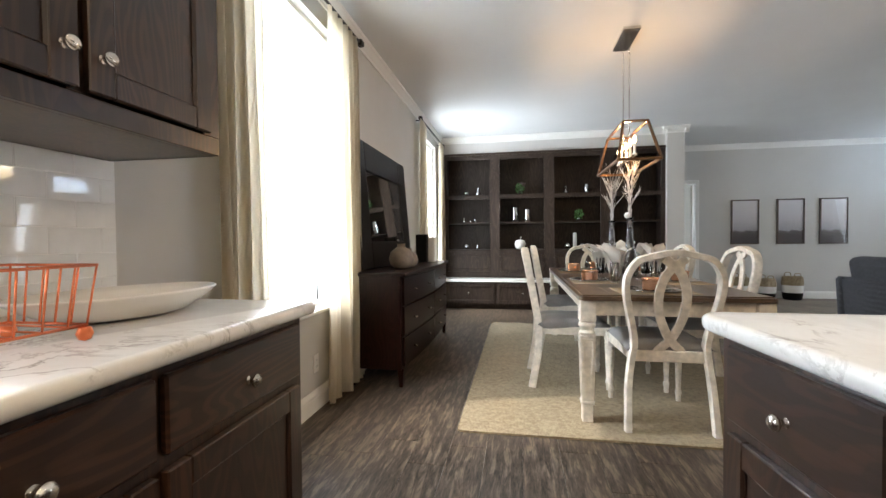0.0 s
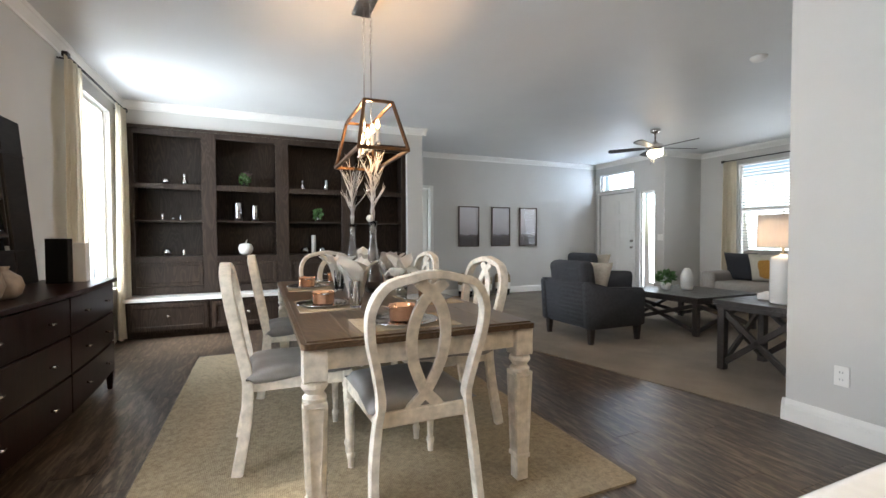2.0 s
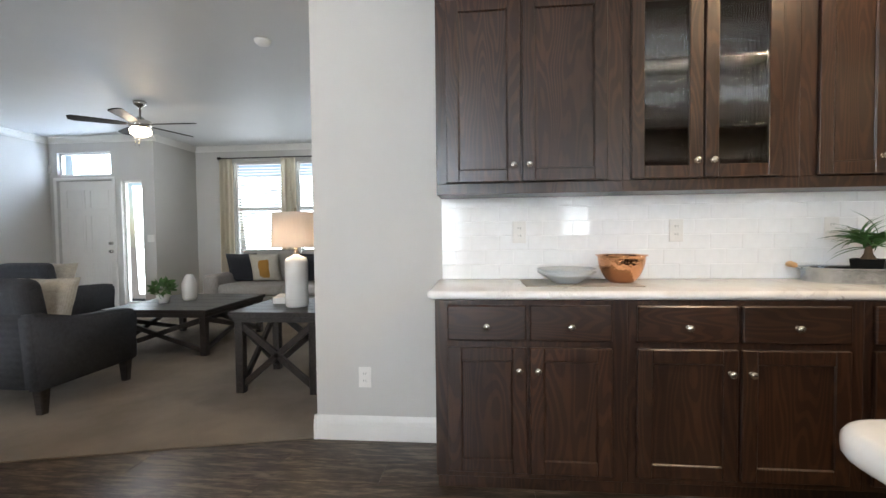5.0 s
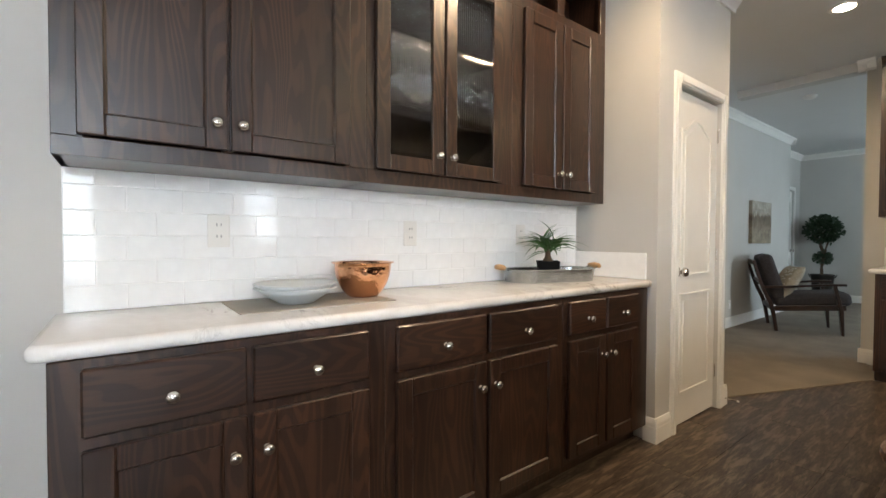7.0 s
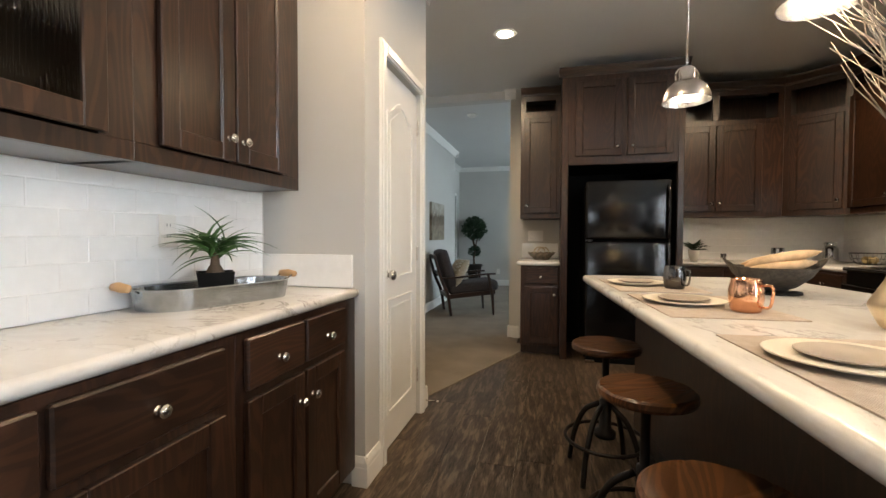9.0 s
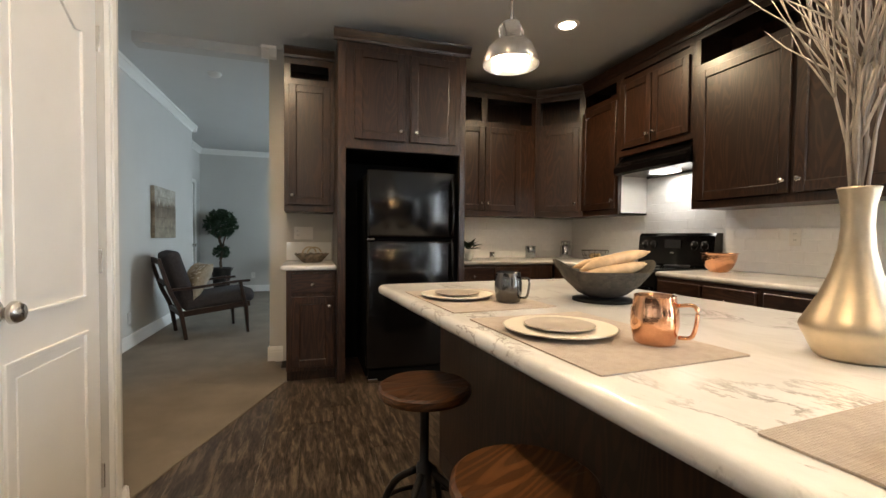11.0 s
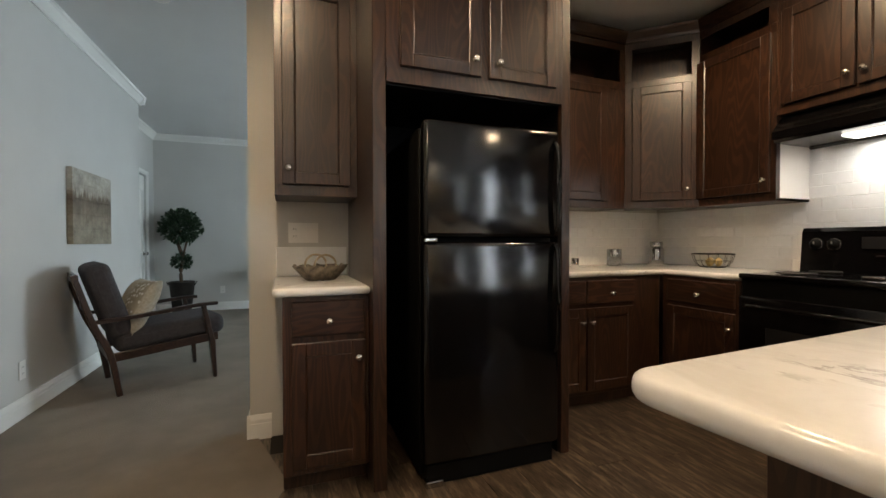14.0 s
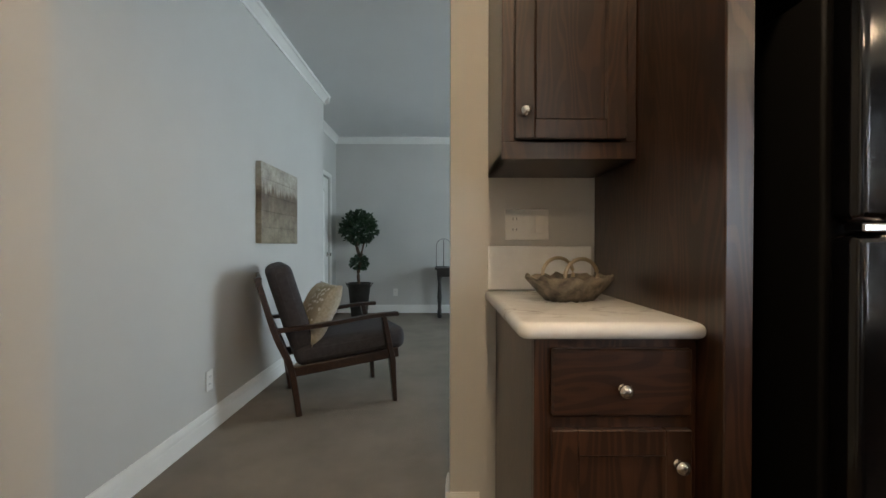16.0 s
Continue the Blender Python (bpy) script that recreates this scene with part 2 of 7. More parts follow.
BLACK = plain("black_appliance", (0.003, 0.003, 0.0035), 0.13, 0.0, 0.1, 3, 0.02, 30, spec=0.5)
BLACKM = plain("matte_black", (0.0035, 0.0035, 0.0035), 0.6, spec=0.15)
CREAM = plain("distressed_cream", (0.66, 0.60, 0.51), 0.5, vary=0.22, scale=22, bumpy=0.12, bscale=70)
SEAT = plain("grey_upholstery", (0.21, 0.195, 0.185), 0.5, vary=0.15, scale=9, bumpy=0.15, bscale=180)
GREYUP = woven("charcoal_upholstery", (0.030, 0.032, 0.038), (0.062, 0.066, 0.076), 500)
DARKUP = woven("dark_grey_cushion", (0.040, 0.036, 0.040), (0.075, 0.070, 0.078), 500)
BEIGEUP = woven("sofa_cloth", (0.30, 0.28, 0.255), (0.46, 0.43, 0.40), 500)
PILLOW = woven("cream_knit", (0.40, 0.36, 0.29), (0.66, 0.62, 0.54), 200)


def lace(name):
    """Beige cloth with a broad band of white crochet."""
    m, nt, bs = nodes_of(name)
    v = coords(nt)
    vor = nt.nodes.new("ShaderNodeTexVoronoi")
    vor.inputs["Scale"].default_value = 34
    nt.links.new(v, vor.inputs["Vector"])
    knots = ramp(nt, vor.outputs["Distance"], [(0.30, (0.74, 0.72, 0.66)), (0.42, (0.33, 0.29, 0.22))])
    ground = ramp(nt, noise_at(nt, v, 60, 4), [(0.3, (0.38, 0.335, 0.26)), (0.7, (0.52, 0.47, 0.38))])
    sep = nt.nodes.new("ShaderNodeSeparateXYZ")
    nt.links.new(v, sep.inputs[0])
    band = ramp(nt, sep.outputs["X"], [(0.0, (0, 0, 0)), (0.02, (1, 1, 1)), (0.17, (1, 1, 1)), (0.18, (0, 0, 0))])
    nt.links.new(mixed(nt, ground, knots, band), bs.inputs["Base Color"])
    bs.inputs["Roughness"].default_value = 0.95
    bump(nt, bs, vor.outputs["Distance"], 0.5, 0.004)
    return m


LACE = lace("crochet_pillow_cloth")
MUSTARD = woven("mustard_cloth", (0.32, 0.15, 0.025), (0.52, 0.27, 0.055), 300)
NAVY = woven("dark_cushion", (0.018, 0.019, 0.024), (0.04, 0.042, 0.05), 300)
LINEN = woven("napkin_linen", (0.82, 0.79, 0.74), (0.90, 0.88, 0.84), 400, strength=0.2)
MAT = woven("placemat_weave", (0.30, 0.235, 0.155), (0.50, 0.42, 0.30), 420)
MATG = woven("counter_mat_weave", (0.36, 0.30, 0.25), (0.52, 0.45, 0.38), 420)
CURTAIN = sheer("curtain_cloth", (0.84, 0.78, 0.66))
SHADE = sheer("lamp_shade_cloth", (0.80, 0.73, 0.67))
CERAM = plain("white_ceramic", (0.76, 0.74, 0.70), 0.25, vary=0.04)
CREAMC = plain("cream_stoneware", (0.74, 0.69, 0.58), 0.3, vary=0.06)
TAUPEC = plain("taupe_stoneware", (0.40, 0.345, 0.29), 0.3, vary=0.08)
BLUEC = plain("pale_blue_stoneware", (0.56, 0.59, 0.60), 0.3, vary=0.06)
POTTERY = plain("pottery", (0.24, 0.19, 0.145), 0.55, vary=0.3, scale=12)
LEAF = plain("leaf_green", (0.065, 0.155, 0.040), 0.5, vary=0.4, scale=20)
LEAFD = plain("leaf_dark", (0.020, 0.048, 0.018), 0.5, vary=0.4, scale=20)
BARK = plain("bark", (0.10, 0.065, 0.04), 0.9, vary=0.3, scale=30)
TWIG = plain("pale_twig", (0.34, 0.30, 0.26), 0.8, vary=0.2, scale=30)
FROST = plain("frosted_twig", (0.56, 0.53, 0.50), 0.7, vary=0.25, scale=40, bumpy=0.3, bscale=120)
WICKER = woven("dark_wicker", (0.006, 0.005, 0.004), (0.10, 0.082, 0.062), 420, 0.7, 1.0)
BREAD = plain("bread_crust", (0.62, 0.43, 0.25), 0.7, vary=0.25, scale=18, bumpy=0.4, bscale=60)
GLASS = clear("clear_glass")
SMOKE = clear("smoked_mercury_glass", (0.70, 0.68, 0.66), 0.16)
REEDED = clear("reeded_glass", (0.80, 0.84, 0.86), 0.02)
REEDED.node_tree.nodes["Principled BSDF"].inputs["Coat Weight"].default_value = 1.0
REEDED.node_tree.nodes["Principled BSDF"].inputs["Coat IOR"].default_value = 1.6
REEDED.node_tree.nodes["Principled BSDF"].inputs["Coat Roughness"].default_value = 0.03
MIRROR = plain("mirror_silver", (0.80, 0.82, 0.82), 0.01, 1.0, 0.0)
BULB = glowing("bulb_glow", (1.0, 0.62, 0.27), 20)
BULBW = glowing("lamp_glow", (1.0, 0.86, 0.66), 28)
LENS = glowing("can_light_lens", (1.0, 0.86, 0.66), 55)
HOODL = glowing("hood_light_lens", (1.0, 0.95, 0.88), 2.6)
PLATE = plain("outlet_plastic", (0.78, 0.76, 0.72), 0.35, vary=0.02)
PLATED = plain("outlet_slots", (0.25, 0.24, 0.23), 0.5)
BLIND = plain("blind_slat", (0.78, 0.78, 0.77), 0.5, vary=0.03)
PAPER = plain("paper_white", (0.72, 0.70, 0.67), 0.7, vary=0.06)

# ---- mesh helpers ----
def finish(name, bm, mat, parent=None, smooth=False):
    me = bpy.data.meshes.new(name)
    bm.normal_update()
    if smooth:
        for f in bm.faces:
            f.smooth = True
    bm.to_mesh(me)
    bm.free()
    if mat:
        me.materials.append(mat)
    ob = new(name, me)
    if parent:
        ob.parent = parent
    return ob


def add_box(bm, lo, hi, bevel=0.003, m=None):
    r = bmesh.ops.create_cube(bm, size=1.0)
    vs = r["verts"]
    s = [max(1e-4, hi[i] - lo[i]) for i in range(3)]
    c = [(hi[i] + lo[i]) / 2 for i in range(3)]
    for v in vs:
        v.co = Vector((v.co.x * s[0] + c[0], v.co.y * s[1] + c[1], v.co.z * s[2] + c[2]))
    b = min(bevel, 0.3 * min(s))
    if b > 0.0004:
        es = list({e for v in vs for e in v.link_edges})
        g = bmesh.ops.bevel(bm, geom=es, offset=b, segments=1, affect="EDGES", profile=0.5)
        vs = list({v for f in g["faces"] for v in f.verts} | {v for v in vs if v.is_valid})
    if m:
        bmesh.ops.transform(bm, matrix=m, verts=vs)
    return vs


def boxes(name, items, mat, parent=None, bevel=0.003):
    bm = bmesh.new()
    for lo, hi in items:
        add_box(bm, lo, hi, bevel)
    return finish(name, bm, mat, parent)


def box(name, lo, hi, mat, parent=None, bevel=0.003):
    return boxes(name, [(lo, hi)], mat, parent, bevel)


def add_lathe(bm, prof, seg=28, at=(0, 0, 0), sx=1.0, sy=1.0):
    """Turns (radius, height) pairs round a standing axis."""
    rings = []
    for r, z in prof:
        if r < 1e-5:
            rings.append([bm.verts.new((at[0], at[1], at[2] + z))])
        else:
            rings.append([bm.verts.new((at[0] + sx * r * math.cos(2 * math.pi * i / seg), at[1] + sy * r * math.sin(2 * math.pi * i / seg), at[2] + z)) for i in range(seg)])
    for a, b in zip(rings, rings[1:]):
        for i in range(seg):
            j = (i + 1) % seg
            q = [a[i % len(a)], a[j % len(a)], b[j % len(b)], b[i % len(b)]]
            u = list(dict.fromkeys(q))
            if len(u) > 2:
                bm.faces.new(u)


def lathe(name, prof, mat, parent=None, seg=28, at=(0, 0, 0), sx=1.0, sy=1.0):
    bm = bmesh.new()
    add_lathe(bm, prof, seg, at, sx, sy)
    bmesh.ops.recalc_face_normals(bm, faces=bm.faces)
    ob = finish(name, bm, mat, parent, True)
    return ob


def add_sweep(bm, pts, w, h=None, up=(0, 0, 1), seg=8, flat=False, closed=False, taper=None):
    """A bar along pts: round (or a rectangle w by h when flat, h across 'up')."""
    h = h or w
    pts = [Vector(p) for p in pts]
    n = len(pts)
    rings = []
    for i, p in enumerate(pts):
        a = pts[i - 1] if (i or closed) else p
        b = pts[(i + 1) % n] if (i < n - 1 or closed) else p
        t = (b - a).normalized()
        u = Vector(up)
        s = t.cross(u)
        if s.length < 1e-4:
            s = t.cross(Vector((1, 0, 0.01)))
        s.normalize()
        u = s.cross(t).normalized()
        k = taper[i] if taper else 1.0
        if flat:
            ring = [p + s * (sx * w / 2 * k) + u * (sy * h / 2 * k) for sx, sy in ((-1, -0.8), (-0.8, -1), (0.8, -1), (1, -0.8), (1, 0.8), (0.8, 1), (-0.8, 1), (-1, 0.8))]
        else:
            ring = [p + s * (w / 2 * k * math.cos(2 * math.pi * j / seg)) + u * (h / 2 * k * math.sin(2 * math.pi * j / seg)) for j in range(seg)]
        rings.append([bm.verts.new(q) for q in ring])
    m = len(rings[0])
    for i in range(n if closed else n - 1):
        a, b = rings[i], rings[(i + 1) % n]
        for j in range(m):
            bm.faces.new((a[j], a[(j + 1) % m], b[(j + 1) % m], b[j]))
    if not closed:
        bm.faces.new(rings[0][::-1])
        bm.faces.new(rings[-1])


def sweep(name, paths, mat, parent=None, smooth=True, **kw):
    bm = bmesh.new()
    for pts, w, *rest in paths:
        add_sweep(bm, pts, w, *rest, **kw)
    bmesh.ops.recalc_face_normals(bm, faces=bm.faces)
    return finish(name, bm, mat, parent, smooth and not kw.get("flat"))


def curve_pts(ctrl, n=24):
    """A smooth line through ctrl (Catmull-Rom)."""
    c = [Vector(p) for p in ctrl]
    c = [2 * c[0] - c[1]] + c + [2 * c[-1] - c[-2]]
    out = []
    k = len(c) - 3
    for i in range(n + 1):
        u = i / n * k
        j = min(int(u), k - 1)
        t = u - j
        a, b, d, e = c[j:j + 4]
        out.append(0.5 * ((2 * b) + (d - a) * t + (2 * a - 5 * b + 4 * d - e) * t * t + (3 * b - a - 3 * d + e) * t ** 3))
    return out


def add_prism(bm, outline, axis, lo, hi):
    """An outline of 2D points pushed along an axis from lo to hi."""
    def at(p, d):
        return {"x": (d, p[0], p[1]), "y": (p[0], d, p[1]), "z": (p[0], p[1], d)}[axis]
    a = [bm.verts.new(at(p, lo)) for p in outline]
    b = [bm.verts.new(at(p, hi)) for p in outline]
    n = len(a)
    bm.faces.new(a)
    bm.faces.new(b[::-1])
    for i in range(n):
        bm.faces.new((a[i], b[i], b[(i + 1) % n], a[(i + 1) % n]))
    bmesh.ops.recalc_face_normals(bm, faces=bm.faces)


def cushion(name, sx, sy, sz, mat, parent=None, puff=0.6, seg=14):
    """A stuffed cushion, centred, with pinched edges."""
    bm = bmesh.new()
    bmesh.ops.create_grid(bm, x_segments=seg, y_segments=seg, size=1.0)
    low = bmesh.ops.duplicate(bm, geom=bm.verts[:] + bm.edges[:] + bm.faces[:])
    lv = [g for g in low["geom"] if isinstance(g, bmesh.types.BMVert)]
    lset = set(lv)
    for v in bm.verts:
        x, y = v.co.x, v.co.y
        e = max(0.0, (1 - abs(x) ** 4) * (1 - abs(y) ** 4)) ** puff
        wob = 0.06 * noise.noise(Vector((x * 2.1, y * 2.3, sx * 7)))
        pull = 1 - 0.05 * (1 - abs(x * y))
        z = sz / 2 * (e + wob * e)
        v.co = Vector((x * sx / 2 * pull, y * sy / 2 * pull, -z if v in lset else z))
    for f in bm.faces:
        if all(v in lset for v in f.verts):
            f.normal_flip()
    bmesh.ops.remove_doubles(bm, verts=bm.verts, dist=0.0005)
    bmesh.ops.recalc_face_normals(bm, faces=bm.faces)
    return finish(name, bm, mat, parent, True)


def soft_box(name, lo, hi, mat, parent=None, r=0.04, seg=4):
    """A padded block with well-rounded edges."""
    bm = bmesh.new()
    bmesh.ops.create_cube(bm, size=1.0)
    s = [hi[i] - lo[i] for i in range(3)]
    c = [(hi[i] + lo[i]) / 2 for i in range(3)]
    for v in bm.verts:
        v.co = Vector([v.co[i] * s[i] + c[i] for i in range(3)])
    bmesh.ops.bevel(bm, geom=bm.edges[:], offset=min(r, 0.45 * min(s)), segments=seg, affect="EDGES", profile=0.5)
    return finish(name, bm, mat, parent, True)


def thing(name, m, label, category, group="", kind=""):
    e = new(name)
    e.empty_display_size = 0.1
    e.matrix_world = m
    return tagged(e, label, category, group, kind)


def place(ob, m):
    ob.matrix_basis = m
    return ob


def structure(ob, label="", category=""):
    return tagged(ob, label, category, kind="structure")

# ---- structure ----
H = 2.74


def wall(name, lo, hi, holes=(), along="y", mat=None):
    """A wall box with rectangular holes (a0, a1, z0, z1) along its length."""
    i = 1 if along == "y" else 0
    parts = []
    cur = lo[i]
    for a0, a1, z0, z1 in sorted(holes):
        if a0 > cur:
            parts.append((cur, a0, lo[2], hi[2]))
        if z0 > lo[2]:
            parts.append((a0, a1, lo[2], z0))
        if z1 < hi[2]:
            parts.append((a0, a1, z1, hi[2]))
        cur = a1
    if cur < hi[i]:
        parts.append((cur, hi[i], lo[2], hi[2]))
    items = []
    for a0, a1, z0, z1 in parts:
        if along == "y":
            items.append(((lo[0], a0, z0), (hi[0], a1, z1)))
        else:
            items.append(((a0, lo[1], z0), (a1, hi[1], z1)))
    return structure(boxes(name, items, mat or WALL, bevel=0.0), "greige painted wall with smooth finish", "wall")


W1, W2 = (2.90, 3.98), (6.62, 7.70)
W3 = (0.92, 1.41)
wall("wall_dining_window", (-0.14, 0.6, 0), (0.02, 8.5, H), [(*W3, 1.06, 2.12), (*W1, 0.64, 2.52), (*W2, 0.60, 2.52)])
wall("wall_kitchen_jog", (-0.14, 0.44, 0), (0.35, 0.6, H), along="x")
wall("wall_stove", (0.20, -3.14, 0), (0.35, 0.44, H))
wall("wall_kitchen_back", (0.35, -3.14, 0), (2.07, -2.98, H), along="x")
wall("wall_fridge_return", (2.07, -3.14, 0), (2.19, -2.80, H))
wall("wall_fridge", (2.07, -2.80, 0), (3.64, -2.66, H), along="x")
wall("wall_buffet", (4.51, 0.28, 0), (4.63, 3.575, H))
wall("wall_pantry_return", (3.99, 0.28, 0), (4.51, 0.39, H), along="x")
PD = (-0.43, 0.17)
wall("wall_pantry_door", (3.99, -0.55, 0), (4.10, 0.28, H), [(*PD, 0.0, 2.01)])
wall("wall_pantry_back", (4.10, -0.55, 0), (4.66, -0.44, H), along="x")
wall("wall_hall", (4.66, -2.15, 0), (4.98, -0.44, H))
wall("wall_den_side", (4.98, -5.85, 0), (5.10, -2.15, H))
wall("wall_den_step", (5.10, -5.85, 0), (5.42, -5.75, H), along="x")
DD = (-7.36, -6.58)
wall("wall_den_recess", (5.30, -7.75, 0), (5.42, -5.85, H), [(*DD, 0.0, 2.05)])
wall("wall_den_far", (0.20, -7.87, 0), (5.45, -7.75, H), along="x")
wall("wall_den_window", (0.20, -7.75, 0), (0.35, -3.14, H), [(-5.95, -4.45, 0.75, 2.35)])
wall("wall_living_near", (4.63, 2.0, 0), (9.6, 2.12, H), along="x")
FW1, FW2 = (6.08, 7.00), (4.94, 5.86)
wall("wall_front_window", (9.45, 2.12, 0), (9.6, 7.72, H), [(*FW2, 0.80, 2.45), (*FW1, 0.80, 2.45)])
wall("wall_entry_return", (8.46, 7.72, 0), (9.6, 7.84, H), along="x")
wall("wall_entry_sidelight", (8.46, 7.84, 0), (8.60, 8.385, H), [(7.93, 8.28, 0.10, 2.04)])
wall("wall_entry_door", (8.46, 8.385, 0), (8.60, 9.5, 2.09), [(8.42, 9.38, 0.0, 2.06)])
wall("wall_entry_transom", (8.46, 8.385, 2.09), (8.60, 9.5, H), [(8.44, 9.36, 2.13, 2.50)])
HD = (3.86, 4.46)
wall("wall_pictures", (3.73, 9.5, 0), (8.6, 9.62, H), [(*HD, 0.0, 2.06)], along="x")
wall("wall_column", (3.49, 7.95, 0), (3.73, 9.62, H))
wall("wall_niche_back", (-0.14, 8.42, 0), (3.49, 8.54, H), along="x")
wall("wall_bookcase_soffit", (0.02, 8.02, 2.476), (3.49, 8.42, H), along="x")
wall("wall_bedroom", (3.2, 11.0, 0), (5.6, 11.12, H), along="x")
wall("wall_bedroom_side", (5.5, 9.62, 0), (5.6, 11.0, H))
wall("wall_bedroom_side", (3.49, 9.62, 0), (3.60, 11.0, H))
wall("wall_header_den", (3.64, -2.80, 2.66), (4.66, -2.66, H), along="x")
structure(boxes("ceiling", [((-0.2, -7.9, H), (9.7, 11.2, H + 0.1))], CEIL, bevel=0), "white painted ceiling", "ceiling")
structure(boxes("floor_base", [((-0.2, -7.9, -0.12), (9.7, 11.2, -0.006))], SUBFLOOR, bevel=0), "plain subfloor", "floor")
structure(boxes("ground", [((-60, -60, -0.6), (70, 70, -0.5))], plain("ground_gravel", (0.30, 0.27, 0.23), 0.9), bevel=0), "pale gravel ground outside", "ground")


def carpet(name, outline):
    bm = bmesh.new()
    add_prism(bm, outline, "z", -0.006, 0.008)
    return structure(finish(name, bm, CARPET), "beige cut-pile carpet", "carpet")


carpet("carpet_living", [(4.63, 3.575), (4.51, 3.575), (3.43, 7.95), (3.73, 7.95), (3.73, 9.5), (8.46, 9.5), (8.46, 7.72), (9.45, 7.72), (9.45, 2.12), (4.63, 2.12)])
carpet("carpet_den", [(4.08, -0.55), (4.66, -0.55), (4.66, -2.15), (4.98, -2.15), (4.98, -5.85), (5.3, -5.85), (5.3, -7.75), (0.35, -7.75), (0.35, -3.14), (2.19, -3.14), (2.19, -2.80), (3.64, -2.80), (3.45, -2.12)])
carpet("carpet_bedroom", [(3.73, 9.5), (5.5, 9.5), (5.5, 11.0), (3.60, 11.0), (3.60, 9.62), (3.73, 9.62)])


def moulding(name, kind, p, q, out):
    """Crown or baseboard from p to q on a wall whose face looks along out ('+x', '-x', '+y', '-y')."""
    if kind == "crown":
        prof = [(0, 0), (0, -0.095), (0.012, -0.095), (0.014, -0.075), (0.05, -0.028), (0.062, -0.022), (0.066, 0)]
        z0 = H
    else:
        prof = [(0, 0), (0, 0.135), (0.006, 0.135), (0.011, 0.118), (0.014, 0.108), (0.014, 0.09), (0.016, 0.086), (0.016, 0)]
        z0 = 0.0
    s = 1 if out[0] == "+" else -1
    bm = bmesh.new()
    if out[1] == "x":
        add_prism(bm, [(p[0] + s * u, z0 + w) for u, w in prof], "y", min(p[1], q[1]), max(p[1], q[1]))
    else:
        add_prism(bm, [(p[1] + s * u, z0 + w) for u, w in prof], "x", min(p[0], q[0]), max(p[0], q[0]))
    label = "white crown moulding along the ceiling" if kind == "crown" else "white baseboard along the wall foot"
    return structure(finish(name, bm, TRIM), label, "moulding")


CROWN = [((0.02, 0.6), (0.02, 8.02), "+x"), ((0.02, 8.02), (3.49, 8.02), "-y"), ((3.49, 7.90), (3.49, 8.02), "-x"), ((3.43, 7.95), (3.79, 7.95), "-y"),
         ((3.73, 7.90), (3.73, 9.5), "+x"), ((3.73, 9.5), (8.46, 9.5), "-y"), ((8.46, 7.66), (8.46, 9.5), "-x"), ((8.42, 7.72), (9.45, 7.72), "-y"), ((9.45, 2.12), (9.45, 7.72), "-x"),
         ((4.51, 0.45), (4.51, 3.62), "-x"), ((4.45, 3.575), (4.69, 3.575), "+y"), ((3.94, 0.39), (4.51, 0.39), "+y"), ((3.99, -0.60), (3.99, 0.45), "-x"),
         ((4.98, -5.91), (4.98, -2.15), "-x"), ((4.92, -5.85), (5.30, -5.85), "-y"), ((5.30, -7.75), (5.30, -5.85), "-x"), ((0.35, -7.75), (5.3, -7.75), "+y"), ((3.58, -2.66), (3.70, -2.66), "+y"), ((3.64, -2.85), (3.64, -2.62), "+x")]
for p, q, o in CROWN:
    moulding("crown", "crown", p, q, o)
BASE = [((0.02, 2.33), (0.02, 7.7), "+x"), ((3.49, 7.95), (3.73, 7.95), "-y"), ((3.73, 7.93), (3.73, 9.5), "+x"), ((4.53, 9.5), (8.46, 9.5), "-y"),
        ((8.46, 7.72), (8.46, 7.9), "-x"), ((8.46, 7.72), (9.45, 7.72), "-y"), ((9.45, 2.12), (9.45, 7.72), "-x"), ((4.51, 2.87), (4.51, 3.59), "-x"), ((4.49, 3.575), (4.65, 3.575), "+y"),
        ((3.975, 0.39), (4.05, 0.39), "+y"), ((3.99, 0.232), (3.99, 0.405), "-x"), ((3.99, -0.566), (3.99, -0.492), "-x"), ((3.975, -0.55), (4.66, -0.55), "-y"), ((4.66, -2.166), (4.66, -0.55), "-x"), ((4.645, -2.15), (4.98, -2.15), "-y"),
        ((4.98, -5.866), (4.98, -2.15), "-x"), ((4.965, -5.85), (5.30, -5.85), "-y"), ((5.30, -6.52), (5.30, -5.85), "-x"), ((5.30, -7.75), (5.30, -7.42), "-x"), ((0.35, -7.75), (5.3, -7.75), "+y"), ((3.53, -2.66), (3.656, -2.66), "+y"), ((3.64, -2.80), (3.64, -2.645), "+x")]
for p, q, o in BASE:
    moulding("baseboard", "base", p, q, o)


